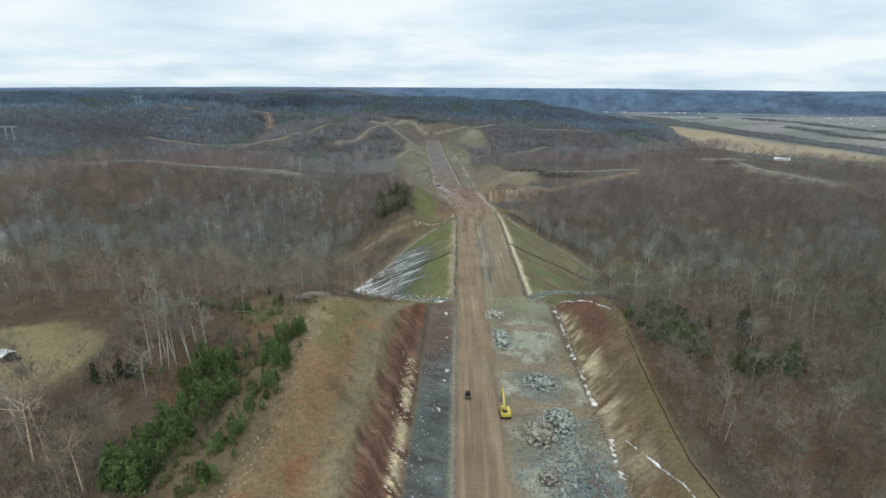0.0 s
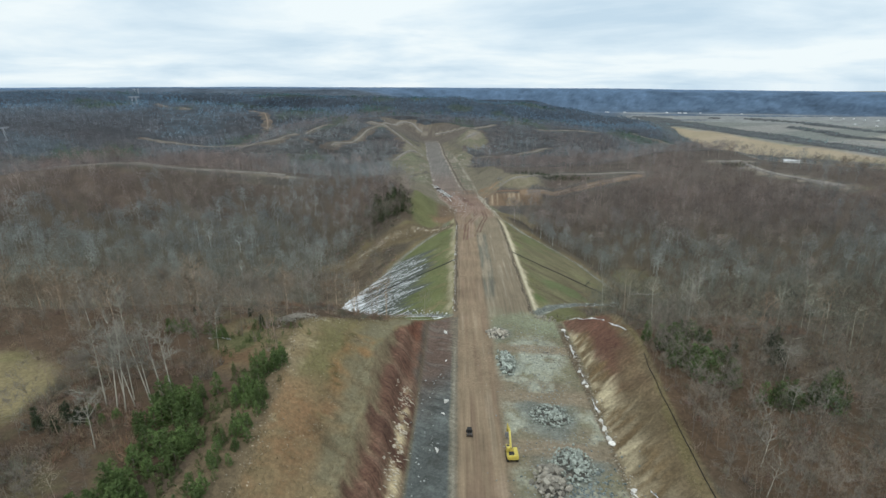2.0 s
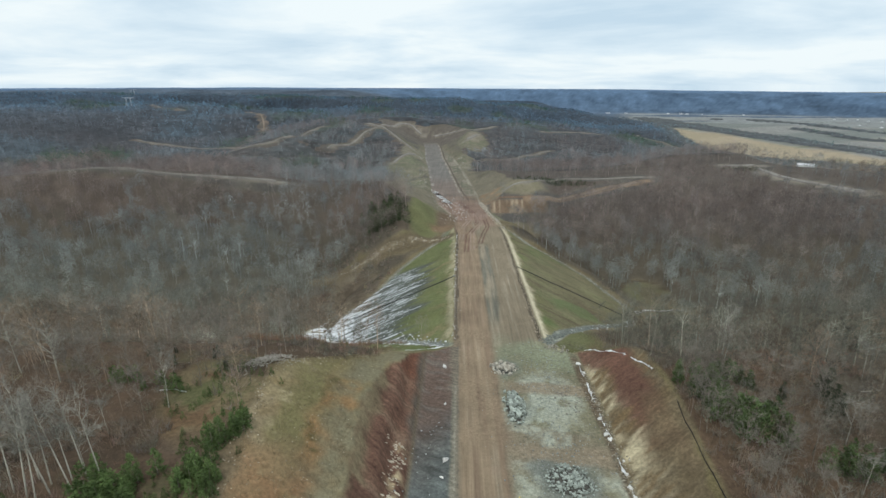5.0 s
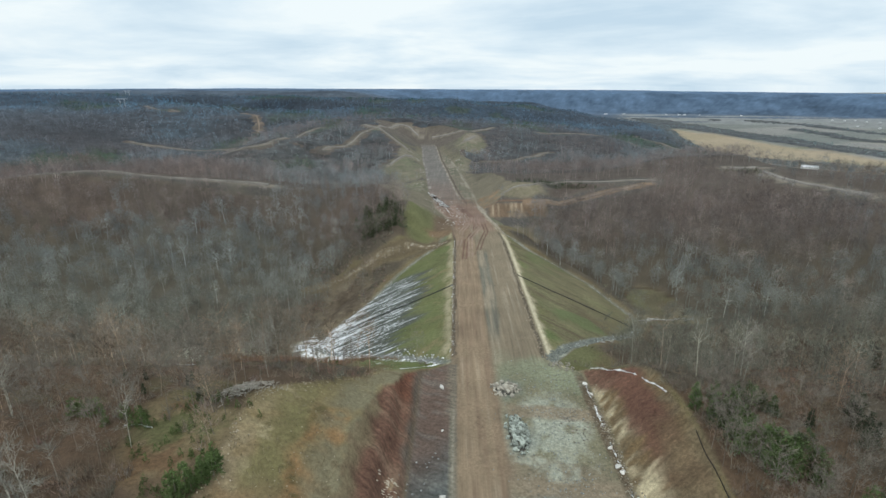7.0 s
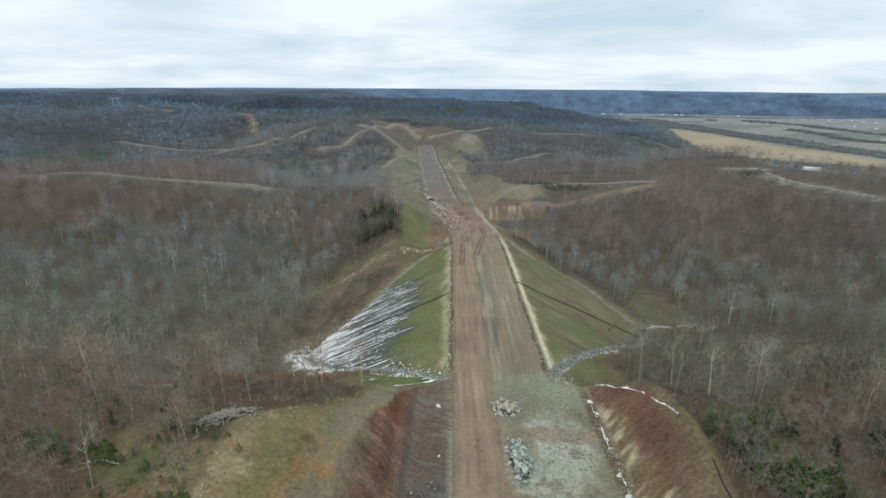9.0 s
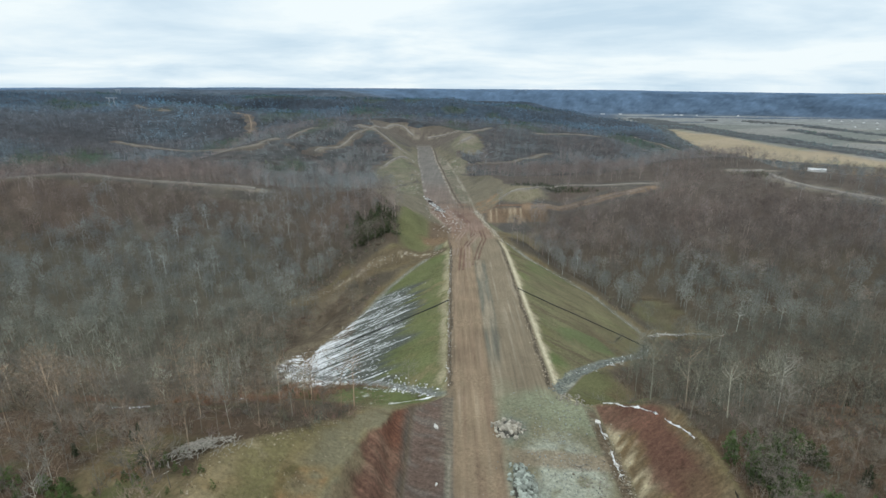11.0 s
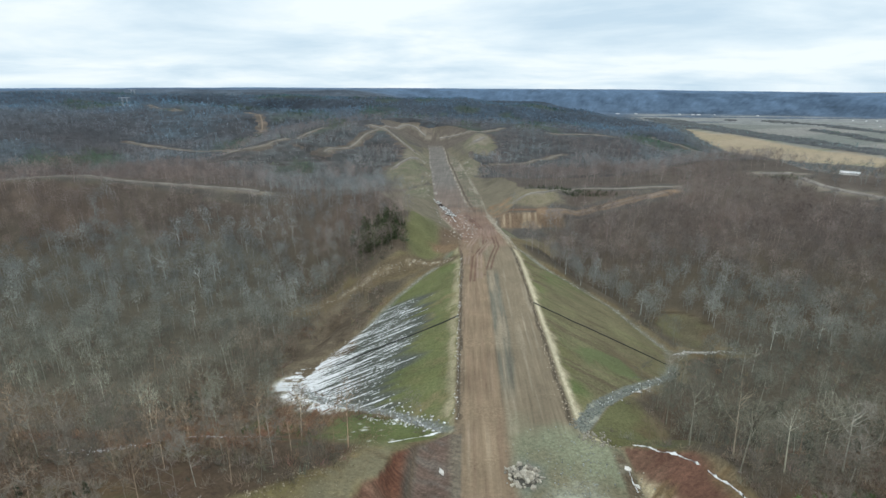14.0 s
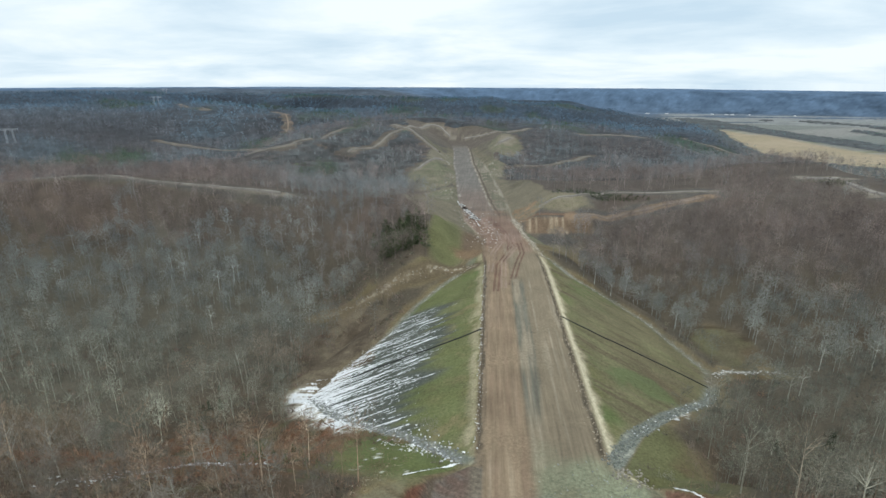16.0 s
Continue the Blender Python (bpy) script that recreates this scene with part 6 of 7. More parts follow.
def stones_along(name, rows, count, size, label, seed, wide, tint):
    """Loose stones strewn along a line on the ground, as one mesh."""
    rng = np.random.default_rng(seed)
    shapes = []
    for k in range(5):
        me = chunk(400 + k)
        me.calc_loop_triangles()
        v = np.array([w.co[:] for w in me.vertices])
        f = np.array([t.vertices[:] for t in me.loop_triangles])
        shapes.append((v, f))
        bpy.data.meshes.remove(me)
    rows = np.array(rows, float)
    seg = np.hypot(*np.diff(rows, axis=0).T)
    at = np.sort(rng.uniform(0, seg.sum(), count))
    run = np.concatenate([[0], np.cumsum(seg)])
    xy = np.stack([np.interp(at, run, rows[:, 0]), np.interp(at, run, rows[:, 1])], 1) + rng.normal(0, wide, (count, 2))
    c = np.array(tint) * rng.uniform(0.65, 1.35, (count, 1))
    v, f, c = scatter(shapes, xy, rng.uniform(*size, count), c, rng, sink=-0.05)
    tagged(part(name, mesh_of(name, v, f, {"tint": c}), STONES), label, "stones", kind="stuff")


R_NEAR = ((32, 209), (38, 219), (44, 228), (62, 251), (76, 266), (89, 280), (96, 292))
R_FAR = ((34, 402), (40, 392), (50, 374), (70, 363), (85, 353), (96, 330), (104, 317))
L_NEAR = ((-6.5, 209), (-23, 226), (-39, 240), (-57, 256), (-74, 278))
L_FAR = ((-12, 376), (-24, 365), (-38, 346), (-47, 322), (-59, 305), (-69, 294))
stones_along("riprap", R_NEAR, 900, (0.35, 0.85), "grey-green riprap lining the gutter at the foot of the bank", 1, 0.95, (0.185, 0.2, 0.182))
stones_along("snow_flecks", R_NEAR[2:], 70, (0.3, 0.8), "flecks of old snow among the riprap", 18, 1.3, (0.68, 0.69, 0.7))
stones_along("snow_flecks", L_NEAR, 220, (0.3, 1.0), "flecks of old snow beside the riprap", 19, 2.6, (0.7, 0.71, 0.72))
stones_along("riprap", R_FAR, 380, (0.25, 0.7), "pale riprap in a line up the foot of the bank", 2, 0.7, (0.33, 0.32, 0.29))
stones_along("riprap", L_NEAR, 620, (0.4, 1.0), "grey riprap lining the gutter under the snowy bank", 3, 1.2, (0.24, 0.25, 0.245))
stones_along("riprap", L_FAR, 300, (0.25, 0.7), "pale riprap in a line up the snowy bank's foot", 4, 0.7, (0.32, 0.31, 0.28))
stones_along("brook_stones", STREAM[1:], 80, (0.3, 1.0), "pale stones and old snow along a small brook", 16, 1.1, (0.5, 0.5, 0.48))
stones_along("berm_stones", BERM, 200, (0.4, 1.2), "pale broken stones along a low berm", 23, 1.3, (0.4, 0.37, 0.31))
stones_along("trail_stones", TRAIL, 170, (0.3, 1.0), "pale broken stones along a dirt trail", 17, 1.5, (0.36, 0.33, 0.28))
stones_along("roadside_stones", ((31, 210), (31.5, 300), (31.5, 385)), 420, (0.2, 0.6), "loose pale stones along the edge of the fill", 5, 0.8, (0.34, 0.29, 0.22))
stones_along("roadside_stones", ((-1.6, 212), (-1.8, 300), (-1.8, 372)), 300, (0.12, 0.4), "loose pale stones along the edge of the fill", 6, 0.6, (0.34, 0.31, 0.26))
stones_along("field_stones", ((-40, 66), (-41, 97), (-44, 120), (-46.5, 146), (-37, 165), (-29, 182), (-24, 205)), 420, (0.15, 0.5), "small pale stones along the edge of the cleared slope", 12, 1.3, (0.42, 0.36, 0.27))
stones_along("field_stones", ((-30, 66), (-33, 120), (-30, 180)), 300, (0.12, 0.35), "small pale stones on the cleared slope", 13, 4.0, (0.36, 0.31, 0.23))
stones_along("ditch_stones", ((-8.5, 72), (-9.5, 130), (-8, 160)), 90, (0.2, 0.7), "broken pale stones in the shale ditch", 7, 2.6, (0.3, 0.31, 0.3))
stones_along("ditch_stones", ((38.5, 75), (40, 120), (42, 190)), 520, (0.2, 0.7), "broken stones along the foot of the clay cut", 8, 0.9, (0.3, 0.27, 0.21))
stones_along("snow_flecks", ((-84, 174), (-74, 182), (-66, 188), (-56, 197)), 300, (0.25, 0.9), "flecks of old snow and pale rock in the brush", 14, 2.2, (0.6, 0.6, 0.6))
stones_along("snow_flecks", ((-14, 213), (-24, 219), (-30, 224)), 90, (0.2, 0.7), "flecks of old snow on the green strip", 15, 1.6, (0.72, 0.72, 0.72))
stones_along("snow_flecks", ((-2.2, 212), (-2.4, 300), (-2.2, 372)), 150, (0.15, 0.55), "flecks of old snow along the edge of the fill", 20, 0.5, (0.7, 0.7, 0.7))
stones_along("muck_stones", ((0, 410), (-5, 460), (-18, 512)), 170, (0.4, 1.3), "pale lumps of rock in the churned mud", 9, 6.5, (0.5, 0.46, 0.42))
stones_along("pad_stones", ((22, 72), (26, 130), (28, 200)), 1900, (0.12, 0.5), "small loose stones over the graded pad", 10, 6.5, (0.25, 0.265, 0.25))
stones_along("pad_stones", ((29, 66), (29, 90), (30, 112)), 2200, (0.2, 0.75), "broken blue-grey rubble strewn over the grade", 11, 5.0, (0.165, 0.195, 0.192))


def white_rocks():
    rng = random.Random(3)
    spots_ = ((42.2, 193), (42.6, 187), (42.3, 180), (42.2, 175), (42, 171), (41.2, 161.6), (41.2, 154.5), (41.4, 152.3), (41.3, 143.6), (40.6, 139), (39.9, 135), (40, 131), (40, 127), (40.2, 125),
              (40.2, 108), (39.9, 106.4), (39.6, 104.6), (39.3, 102.8), (39.1, 100.6), (38.9, 96), (38.8, 94.4), (-4, 143), (-4.6, 137), (-6, 121), (-4.4, 168), (-5, 190))
    for x, y in spots_:
        ob = part("white_boulder", WHITE_ROCKS[rng.randrange(6)], None)
        s = rng.uniform(1.0, 2.2)
        x -= 1.0 if y > 150 and x > 0 else 0.0
        ob.matrix_basis = pose(x, y, ground_at(x, y) + 0.12 * s, 0, 0, rng.uniform(0, 360)) @ Matrix.Diagonal((s * 0.8, s * 1.25, s * 0.7, 1))
        tagged(ob, "white boulder in the ditch below the cut", "boulder", "white boulders")


white_rocks()


def snow_strip(name, rows, wide, label, seed=0):
    """A ragged low ridge of snow or white sheet along a line."""
    rng = np.random.default_rng(seed)
    rows = np.array(rows, float)
    seg = np.hypot(*np.diff(rows, axis=0).T)
    run = np.concatenate([[0], np.cumsum(seg)])
    s = np.arange(0, run[-1], 0.5)
    px, py = np.interp(s, run, rows[:, 0]), np.interp(s, run, rows[:, 1])
    dx, dy = np.gradient(px), np.gradient(py)
    ln = np.hypot(dx, dy)
    nx, ny = -dy / ln, dx / ln
    w = wide * np.maximum(0.02, 0.3 + 0.9 * vnoise(s, s * 0 + seed, 2.2, seed + 3)) * np.minimum(1, np.minimum(s, run[-1] - s) / 1.5 + 0.15)
    cols = []
    for k, up in ((-1, -0.08), (-0.5, 0.06), (0, 0.1), (0.5, 0.05), (1, -0.08)):
        x, y = px + nx * w * k + 0.12 * rng.normal(0, 1, len(s)), py + ny * w * k + 0.15 * rng.normal(0, 1, len(s))
        cols.append(np.stack([x, y, height(x, y) + up], -1))
    v = np.stack(cols, 1)
    i = np.arange(v.shape[0] * 5).reshape(-1, 5)
    f = np.stack([i[:-1, :-1], i[:-1, 1:], i[1:, 1:], i[1:, :-1]], -1).reshape(-1, 4)
    tagged(part(name, soft(mesh_of(name, v.reshape(-1, 3), f)), SNOW), label, "snow")


snow_strip("snow_strip", ((-6.2, 207.5), (-9.2, 205.6), (-13, 204.0), (-17.4, 200.8), (-20, 198.6)), 1.15, "strip of old snow along a bank above the cut", 1)
snow_strip("snow_strip", ((44.8, 201), (48.5, 196), (51.8, 191.4), (54.7, 186)), 0.6, "strip of old snow along the brow of the cut", 2)
snow_strip("snow_strip", ((55.5, 184), (57.3, 179), (58.4, 173)), 0.42, "broken strip of old snow along the brow of the cut", 3)
snow_strip("snow_strip", ((-30, 552), (-24, 528), (-17, 504), (-11, 484), (-7, 464)), 1.0, "broken white strip along the edge of the churned grade", 11)
snow_strip("snow_strip", ((43.0, 106), (44.4, 101.5)), 0.3, "thin strip of old snow on the clay slope", 4)
snow_strip("snow_strip", ((45.3, 98.5), (46.8, 93), (48.6, 86.5), (50, 80)), 0.38, "thin strip of old snow on the clay slope", 5)
for k, (y0, y1) in enumerate(((192, 185), (181, 170), (164, 158), (147, 139), (136, 124))):
    snow_strip("snow_strip", ((41.2 + 0.02 * (y0 - 180), y0), (41.0 + 0.02 * ((y0 + y1) / 2 - 180), (y0 + y1) / 2), (41.2 + 0.02 * (y1 - 180), y1)), 0.5, "broken strip of old snow in the ditch below the cut", 21 + k)
snow_strip("snow_strip", ((40.6, 156.5), (41.2, 152.5)), 0.5, "patch of old snow in the ditch", 6)
snow_strip("snow_strip", ((39.7, 108), (39.3, 102)), 0.5, "patch of old snow in the ditch", 7)
snow_strip("snow_strip", ((-69, 136.3), (-66, 136.8), (-62.5, 135.6)), 0.28, "pale fallen trunk with snow beside the brush", 8)


def slope_drain(x0, y0, x1, y1, label):
    """A black pipe laid straight down the bank."""
    n = 60
    k = np.linspace(0, 1, n)
    px, py = x0 + (x1 - x0) * k, y0 + (y1 - y0) * k + 0.25 * vnoise(k * 60, k * 0, 9, 211)
    pz = height(px, py) + 0.12
    ring = np.radians(np.arange(0, 360, 60))
    v = np.stack([np.stack([px, py + 0.34 * math.cos(a), pz + 0.34 * math.sin(a)], 1) for a in ring], 1)
    i = np.arange(n * 6).reshape(n, 6)
    f = np.stack([i[:-1], np.roll(i[:-1], -1, 1), np.roll(i[1:], -1, 1), i[1:]], -1).reshape(-1, 4)
    tagged(part("slope_drain", soft(mesh_of("slope_drain", v.reshape(-1, 3), f)), BLACK), label, "drain pipe", "slope drains")


slope_drain(31.8, 301.2, 96, 297.2, "black drain pipe running straight down the grassed bank")
slope_drain(-2.2, 285.4, -58, 285.0, "black drain pipe running straight down the snowy bank")


def silt_fence():
    fence = new("silt_fence")
    ys = np.arange(80, 157, 2.6)
    xs = fence_x(ys)
    z = height(xs, ys)
    bm = bmesh.new()
    rows = []
    for x, y, h in zip(xs, ys, z):
        rows.append([bm.verts.new((x + d, y, h + up)) for d, up in ((-0.02, -0.1), (-0.02, 0.42), (0.02, 0.42), (0.02, -0.1))])
    for a, b in zip(rows[:-1], rows[1:]):
        for k in range(4):
            bm.faces.new((a[k], a[(k + 1) % 4], b[(k + 1) % 4], b[k]))
    part("fabric", bm, FABRIC, fence, "sagging black fabric")
    bm = bmesh.new()
    box_bm(bm, (0.06, 0.06, 0.95))
    me = bpy.data.meshes.new("post")
    bm.to_mesh(me)
    bm.free()
    me.materials.append(POST)
    for x, y, h in zip(xs, ys, z):
        ob = part("post", me, None, fence)
        ob.matrix_basis = pose(x + 0.06, y, h + 0.45)
    tagged(fence, "black silt fence on stakes between clay slope and woods", "fence")


silt_fence()


def brush_pile():
    rng = random.Random(12)
    pile = new("brush_pile")
    x, y = -50.0, 151.0
    z0 = ground_at(x, y)
    pile.matrix_basis = pose(x, y, z0, 0, 0, 38)
    logs = []
    for k in range(5):
        bm = bmesh.new()
        cyl_bm(bm, 0.11, 0.05, 3.0, seg=6)
        for v in bm.verts:
            v.co.x += 0.12 * math.sin(v.co.z + k)
        me = bpy.data.meshes.new("log")
        bm.to_mesh(me)
        bm.free()
        me.materials.append(LOG)
        logs.append(me)
    c, s = math.cos(radians(38)), math.sin(radians(38))
    for k in range(290):
        a, b = rng.gauss(0, 3.3), rng.gauss(0, 1.5)
        d = max(0.0, 1 - (a / 7.5) ** 2 - (b / 3.4) ** 2)
        base = ground_at(x + a * c - b * s, y + a * s + b * c) - z0
        ob = part("log", logs[rng.randrange(5)], None, pile)
        ob.matrix_basis = pose(a, b, base + 0.15 + d * 1.8 * rng.uniform(0.4, 1), 90 + rng.uniform(-24, 24), rng.uniform(-15, 15), rng.uniform(0, 360)) @ Matrix.Diagonal((0.7, 0.7, rng.uniform(0.2, 0.7), 1))
    tagged(pile, "heap of grey weathered logs and cleared brush", "brush pile")


brush_pile()


def excavator(x, y, turn):
    m = new("excavator")
    m.matrix_basis = pose(x, y, ground_at(x, y), 0, 0, turn)
    for side in (-1.3, 1.3):
        bm = bmesh.new()
        box_bm(bm, (0.62, 4.6, 0.95), (side, 0, 0.5), bevel=0.28)
        t = part("track", bm, BLACK, m, "dusty black steel crawler track")
        bm = bmesh.new()
        for k in range(14):
            box_bm(bm, (0.66, 0.1, 0.05), (side, -2.0 + k * 0.31, 0.985))
        part("track_pads", bm, STEEL, t)
    bm = bmesh.new()
    box_bm(bm, (2.0, 2.6, 0.4), (0, 0, 0.85), bevel=0.08)
    part("undercarriage", bm, BLACK, m)
    bm = bmesh.new()
    cyl_bm(bm, 0.95, 0.95, 0.25, (0, 0, 1.15), seg=24)
    part("slew_ring", bm, STEEL, m)
    bm = bmesh.new()
    box_bm(bm, (3.0, 3.9, 0.35), (0, -0.35, 1.42), bevel=0.06)
    box_bm(bm, (1.15, 3.1, 1.05), (0.92, -0.6, 2.1), bevel=0.12)
    part("house", bm, YELLOW, m)
    bm = bmesh.new()
    box_bm(bm, (3.0, 0.9, 1.3), (0, -2.35, 1.9), bevel=0.25)
    part("counterweight", bm, YELLOW, m)
    bm = bmesh.new()
    box_bm(bm, (1.6, 1.6, 0.16), (-0.2, -1.35, 2.35), bevel=0.04)
    hood = part("engine_deck", bm, BLACK, m, "black vented engine cover")
    bm = bmesh.new()
    cyl_bm(bm, 0.08, 0.08, 0.6, (0.45, -1.7, 2.7), seg=10)
    part("exhaust", bm, STEEL, hood)
    bm = bmesh.new()
    box_bm(bm, (1.0, 1.7, 1.65), (-1.0, 0.7, 2.4), bevel=0.1)
    cab = part("cab", bm, YELLOW, m)
    for size, at in (((0.86, 0.03, 1.0), (-1.0, 1.56, 2.6)), ((0.03, 1.3, 0.8), (-1.51, 0.7, 2.7)), ((0.03, 1.3, 0.8), (-0.49, 0.7, 2.7)), ((0.7, 0.7, 0.03), (-1.0, 0.9, 3.235))):
        bm = bmesh.new()
        box_bm(bm, size, at)
        part("window", bm, GLASS, cab)

    def beam(name, a, b, wide, deep_a, deep_b, parent, mat=YELLOW):
        a, b = Vector(a), Vector(b)
        d = (b - a).normalized()
        up = Vector((1, 0, 0)).cross(d)
        bm = bmesh.new()
        rows = []
        for p, h in ((a, deep_a), ((a + b) / 2, (deep_a + deep_b) * 0.62), (b, deep_b)):
            rows.append([bm.verts.new(p + Vector((sx * wide / 2, 0, 0)) + up * sy * h / 2) for sx, sy in ((-1, -1), (1, -1), (1, 1), (-1, 1))])
        for r, q in zip(rows[:-1], rows[1:]):
            for k in range(4):
                bm.faces.new((r[k], r[(k + 1) % 4], q[(k + 1) % 4], q[k]))
        bm.faces.new(rows[0][::-1])
        bm.faces.new(rows[-1])
        return part(name, bm, mat, parent)

    boom = beam("boom", (-0.1, 1.2, 1.9), (-0.1, 4.6, 5.1), 0.55, 0.6, 0.75, m)
    beam("boom_front", (-0.1, 4.5, 5.05), (-0.1, 7.4, 4.9), 0.5, 0.75, 0.45, boom)
    beam("boom_cylinder", (0.32, 1.7, 1.5), (0.32, 4.0, 4.2), 0.16, 0.16, 0.12, boom, STEEL)
    beam("boom_cylinder", (-0.52, 1.7, 1.5), (-0.52, 4.0, 4.2), 0.16, 0.16, 0.12, boom, STEEL)
    arm = beam("arm", (-0.1, 7.2, 5.3), (-0.1, 8.4, 1.9), 0.4, 0.7, 0.35, m)
    beam("arm_cylinder", (-0.1, 4.9, 5.75), (-0.1, 7.2, 5.65), 0.16, 0.16, 0.12, arm, STEEL)
    bm = bmesh.new()
    box_bm(bm, (1.25, 0.95, 1.0), (-0.1, 8.2, 1.05), bevel=0.2)
    for v in bm.verts:
        if v.co.z < 0.9:
            v.co.y -= 0.35
    bucket = part("bucket", bm, STEEL, m, "worn steel digging bucket")
    for k in range(5):
        bm = bmesh.new()
        box_bm(bm, (0.1, 0.35, 0.08), (-0.6 + k * 0.25, 7.6, 0.5))
        part("tooth", bm, STEEL, bucket)
    return tagged(m, "yellow tracked excavator with raised boom on the haul road", "excavator")


excavator(13.4, 119.2, 3).scale = (0.92, 0.92, 0.92)


def utility_buggy(x, y, turn):
    m = new("utility_vehicle")
    m.matrix_basis = pose(x, y, ground_at(x, y), 0, 0, turn)
    bm = bmesh.new()
    box_bm(bm, (1.35, 2.7, 0.35), (0, 0, 0.55), bevel=0.08)
    box_bm(bm, (1.3, 0.75, 0.4), (0, 1.05, 0.85), bevel=0.12)
    part("body", bm, DARK_PAINT, m)
    bm = bmesh.new()
    box_bm(bm, (1.3, 0.95, 0.08), (0, -0.95, 0.78))
    for sx in (-0.62, 0.62):
        box_bm(bm, (0.06, 0.95, 0.35), (sx, -0.95, 0.98))
    box_bm(bm, (1.3, 0.06, 0.35), (0, -1.42, 0.98))
    part("cargo_bed", bm, STEEL, m)
    bm = bmesh.new()
    box_bm(bm, (1.3, 1.25, 0.06), (0, 0.0, 1.88), bevel=0.02)
    part("roof", bm, BLACK, m)
    for sx in (-0.6, 0.6):
        for y0, y1 in ((0.75, 0.5), (-0.5, -0.5)):
            bm = bmesh.new()
            d = Vector((0, y1 - y0, 1.15))
            cyl_bm(bm, 0.03, 0.03, d.length, (sx, (y0 + y1) / 2, 1.3), d.to_track_quat("Z", "Y").to_matrix().to_4x4(), 8)
            part("roll_bar", bm, BLACK, m)
    bm = bmesh.new()
    box_bm(bm, (1.15, 0.5, 0.14), (0, -0.15, 0.85), bevel=0.04)
    box_bm(bm, (1.15, 0.12, 0.55), (0, -0.42, 1.15), bevel=0.04)
    part("seat", bm, BLACK, m)
    for sx in (-0.7, 0.7):
        for sy in (-0.9, 0.95):
            bm = bmesh.new()
            cyl_bm(bm, 0.32, 0.32, 0.26, (sx, sy, 0.32), Matrix.Rotation(math.pi / 2, 4, "Y"), 16)
            w = part("wheel", bm, BLACK, m)
            bm = bmesh.new()
            cyl_bm(bm, 0.17, 0.17, 0.28, (sx, sy, 0.32), Matrix.Rotation(math.pi / 2, 4, "Y"), 12)
            part("rim", bm, STEEL, w)
    for sx in (-0.45, 0.45):
        bm = bmesh.new()
        box_bm(bm, (0.2, 0.05, 0.12), (sx, 1.44, 0.88), bevel=0.02)
        part("headlight", bm, WHITE_PAINT, m)
    return tagged(m, "small dark open utility vehicle on the haul road", "utility vehicle")


utility_buggy(2.9, 128.0, 2)


def pickup(x, y, turn, paint, label):
    m = new("pickup_truck")
    m.matrix_basis = pose(x, y, ground_at(x, y), 0, 0, turn)
    bm = bmesh.new()
    box_bm(bm, (1.95, 5.6, 0.75), (0, 0, 0.8), bevel=0.12)
    part("body", bm, paint, m)
    bm = bmesh.new()
    box_bm(bm, (1.8, 2.2, 0.75), (0, 0.35, 1.52), bevel=0.2)
    cab = part("cab", bm, paint, m)
    for size, at in (((1.6, 0.03, 0.5), (0, 1.46, 1.52)), ((1.6, 0.03, 0.45), (0, -0.76, 1.55)), ((0.03, 1.8, 0.45), (0.91, 0.35, 1.55)), ((0.03, 1.8, 0.45), (-0.91, 0.35, 1.55))):
        bm = bmesh.new()
        box_bm(bm, size, at)
        part("window", bm, GLASS, cab)
    bm = bmesh.new()
    box_bm(bm, (1.6, 1.8, 0.06), (0, -1.8, 1.19))
    part("bed", bm, BLACK, m)
    for sx in (-0.9, 0.9):
        for sy in (-1.75, 1.8):
            bm = bmesh.new()
            cyl_bm(bm, 0.4, 0.4, 0.28, (sx, sy, 0.4), Matrix.Rotation(math.pi / 2, 4, "Y"), 14)
            part("wheel", bm, BLACK, m)
    return tagged(m, label, "pickup truck", "parked pickups")


pickup(-24.5, 534, 60, WHITE_PAINT, "white pickup truck parked at the edge of the grade")
pickup(-16.5, 505, 75, WHITE_PAINT, "white pickup truck parked beside churned mud")
pickup(-13.0, 495, 40, WHITE_PAINT, "white pickup truck parked beside churned mud")
pickup(-9.5, 484, 55, WHITE_PAINT, "white pickup truck parked beside churned mud")
pickup(-19.0, 513, 70, WHITE_PAINT, "white pickup truck parked in a row beside the grade")
pickup(-14.0, 489, 48, WHITE_PAINT, "white pickup truck parked beside churned mud")
pickup(-21.5, 523, 62, DARK_PAINT, "dark pickup truck parked between white ones")


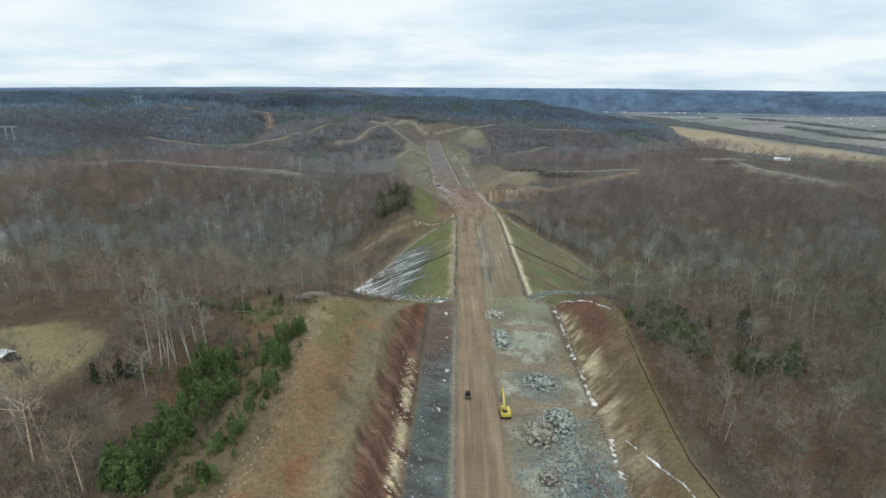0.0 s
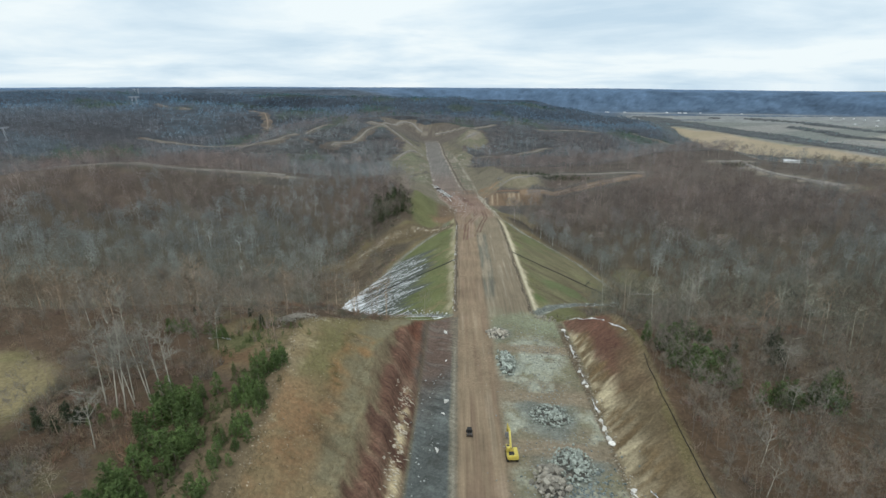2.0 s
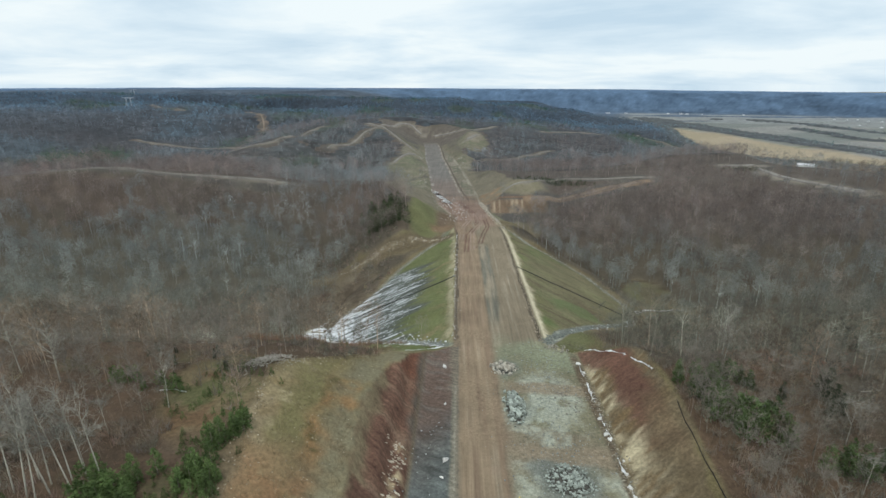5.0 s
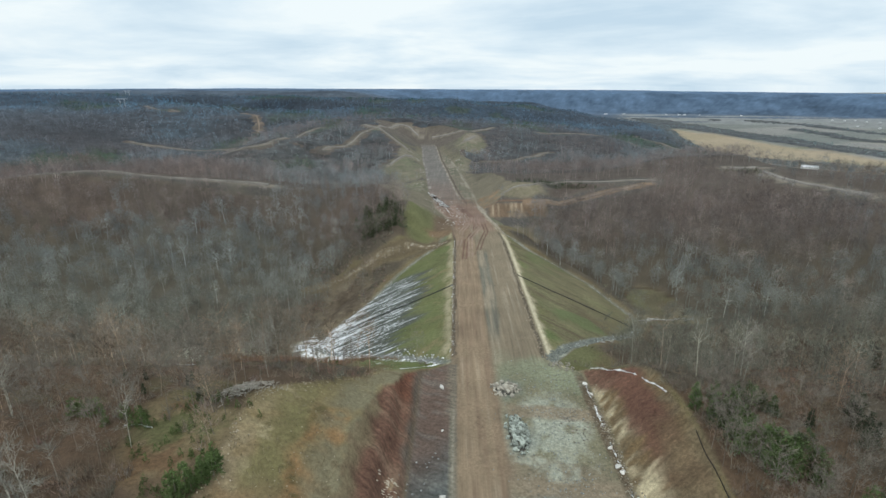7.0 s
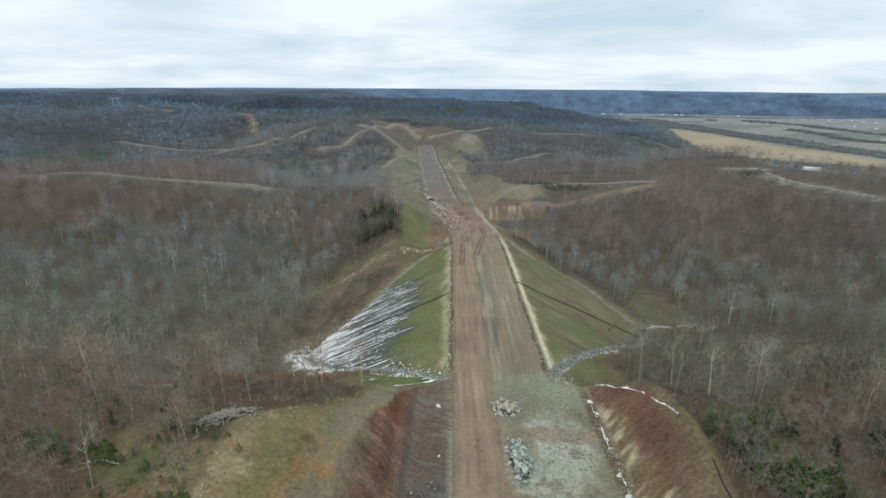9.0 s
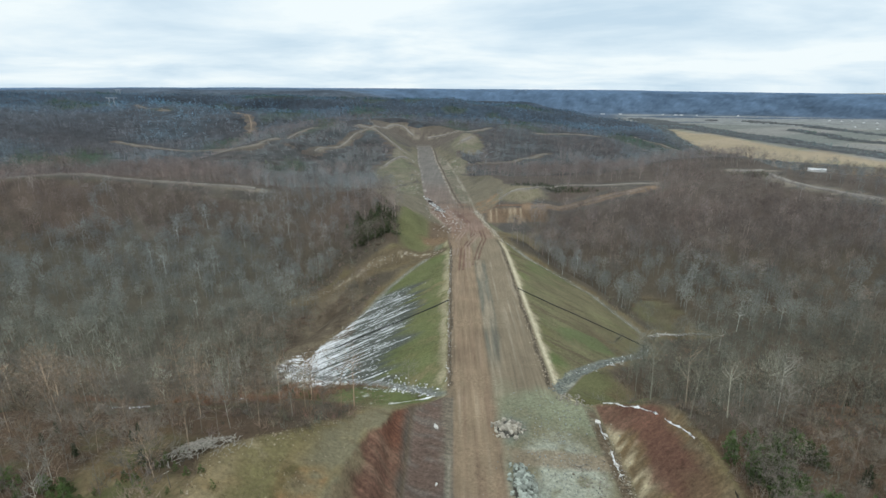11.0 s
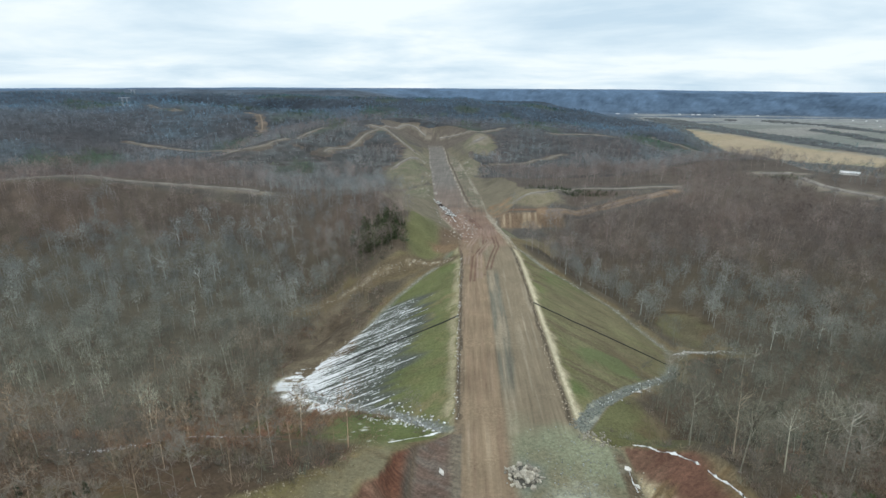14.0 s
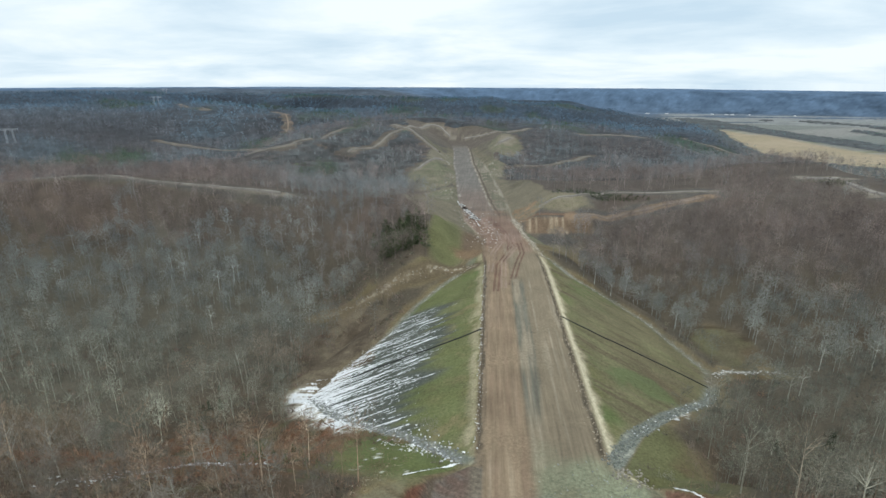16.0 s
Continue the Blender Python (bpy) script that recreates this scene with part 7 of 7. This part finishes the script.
def gabled(name, x, y, turn, wide, long, wall, roof_h, wall_mat, roof_mat, label, category, doors=1, sink=0.3, group=""):
    b = new(name)
    b.matrix_basis = pose(x, y, ground_at(x, y) - sink, 0, 0, turn)
    bm = bmesh.new()
    pts = ((-wide / 2, 0), (wide / 2, 0), (wide / 2, wall), (0, wall + roof_h), (-wide / 2, wall))
    ends = [[bm.verts.new((px, s * long / 2, pz)) for px, pz in pts] for s in (-1, 1)]
    bm.faces.new(ends[0])
    bm.faces.new(ends[1][::-1])
    for k in range(5):
        bm.faces.new((ends[0][k], ends[1][k], ends[1][(k + 1) % 5], ends[0][(k + 1) % 5]))
    part("wall", bm, wall_mat, b)
    pitch = math.atan2(roof_h, wide / 2)
    for s in (-1, 1):
        bm = bmesh.new()
        slab = math.hypot(wide / 2, roof_h) + 0.3
        box_bm(bm, (slab, long + 0.5, 0.1), (s * (wide / 4 + 0.1), 0, wall + roof_h / 2 + 0.03), Matrix.Rotation(s * pitch, 4, "Y"))
        part("roof", bm, roof_mat, b)
    for k in range(doors):
        bm = bmesh.new()
        box_bm(bm, (min(wide * 0.4, 3), 0.08, wall * 0.75), ((k - (doors - 1) / 2) * wide * 0.45, -long / 2 - 0.03, wall * 0.375 + 0.2))
        part("door", bm, DARK_WOOD, b)
    return tagged(b, label, category, group)


gabled("shed", -116.3, 107.6, 70, 2.8, 3.6, 2.1, 0.5, DARK_WOOD, WHITE_SHEET, "small dark shed with a pale metal roof in a clearing", "shed")
rock_pile("junk_heap", -113.2, 107.0, 1.6, 1.1, 0.6, 22, (0.4, 0.9), chunks(360, DARK_WOOD, 3), "heap of dark scrap beside a small shed")
gabled("barn", 372, 584, 62, 7, 15, 2.8, 1.4, WHITE_PAINT, WHITE_SHEET, "long white metal barn at the edge of a field", "barn", 2)
gabled("greenhouse", 342, 727, 60, 5, 20, 1.8, 0.8, WHITE_SHEET, WHITE_SHEET, "low long white greenhouse beside the field", "greenhouse")


FAR_WHITE = plain("weathered_white_boards", (0.55, 0.56, 0.57), 0.6)


def town():
    rng = random.Random(21)
    for x, y, ln in ((1276, 3018, 30), (1306, 3014, 36), (1385, 2996, 12), (1560, 2890, 18), (1754, 2474, 12), (1786, 2440, 12), (1836, 2444, 12), (1803, 2335, 12), (1837, 2305, 14),
                     (1000, 3140, 30), (1220, 3060, 24), (900, 3160, 40), (1568, 2076, 12), (1572, 1974, 14)):
        gabled("house", x, y, rng.uniform(60, 120), 6, ln * 0.55, 2.8, 1.5, FAR_WHITE, WHITE_SHEET, "far white house beside the bottom land", "house", 1, 0.5, "far houses")


town()


def pylon(x, y, turn, high=26.0):
    p = new("power_pylon")
    p.matrix_basis = pose(x, y, ground_at(x, y) - 1, 0, 0, turn)
    for s in (-1, 1):
        bm = bmesh.new()
        for dx in (-0.9, 0.9):
            d = Vector((s * 1.2 + dx * 0.2, 0, high))
            cyl_bm(bm, 0.4, 0.3, high, (s * 5 + dx, 0, high / 2), Matrix.Rotation(radians(2.0) * -s, 4, "Y"), 6)
        for k in range(6):
            cyl_bm(bm, 0.18, 0.18, 4.6, (s * 5, 0, 2 + k * 4), Matrix.Rotation(radians(28 if k % 2 else -28), 4, "Y"), 5)
        part("leg", bm, GALV, p)
    bm = bmesh.new()
    box_bm(bm, (26, 0.7, 0.8), (0, 0, high - 0.4))
    box_bm(bm, (26, 0.5, 0.4), (0, 0, high - 2.6))
    for k in range(12):
        cyl_bm(bm, 0.15, 0.15, 3.0, (-12 + k * 2.2, 0, high - 1.5), Matrix.Rotation(radians(40 if k % 2 else -40), 4, "Y"), 5)
    part("cross_arm", bm, GALV, p)
    for k in (-11, 0, 11):
        bm = bmesh.new()
        cyl_bm(bm, 0.3, 0.3, 3.2, (k, 0, high - 4.4), None, 8)
        part("insulator", bm, GLASS, p)
    return tagged(p, "grey steel lattice power pylon on a wooded ridge", "power pylon", "power pylons")


pylon(-862, 1352, 30)
pylon(-796, 866, 30)
pylon(-1200, 1900, 30)
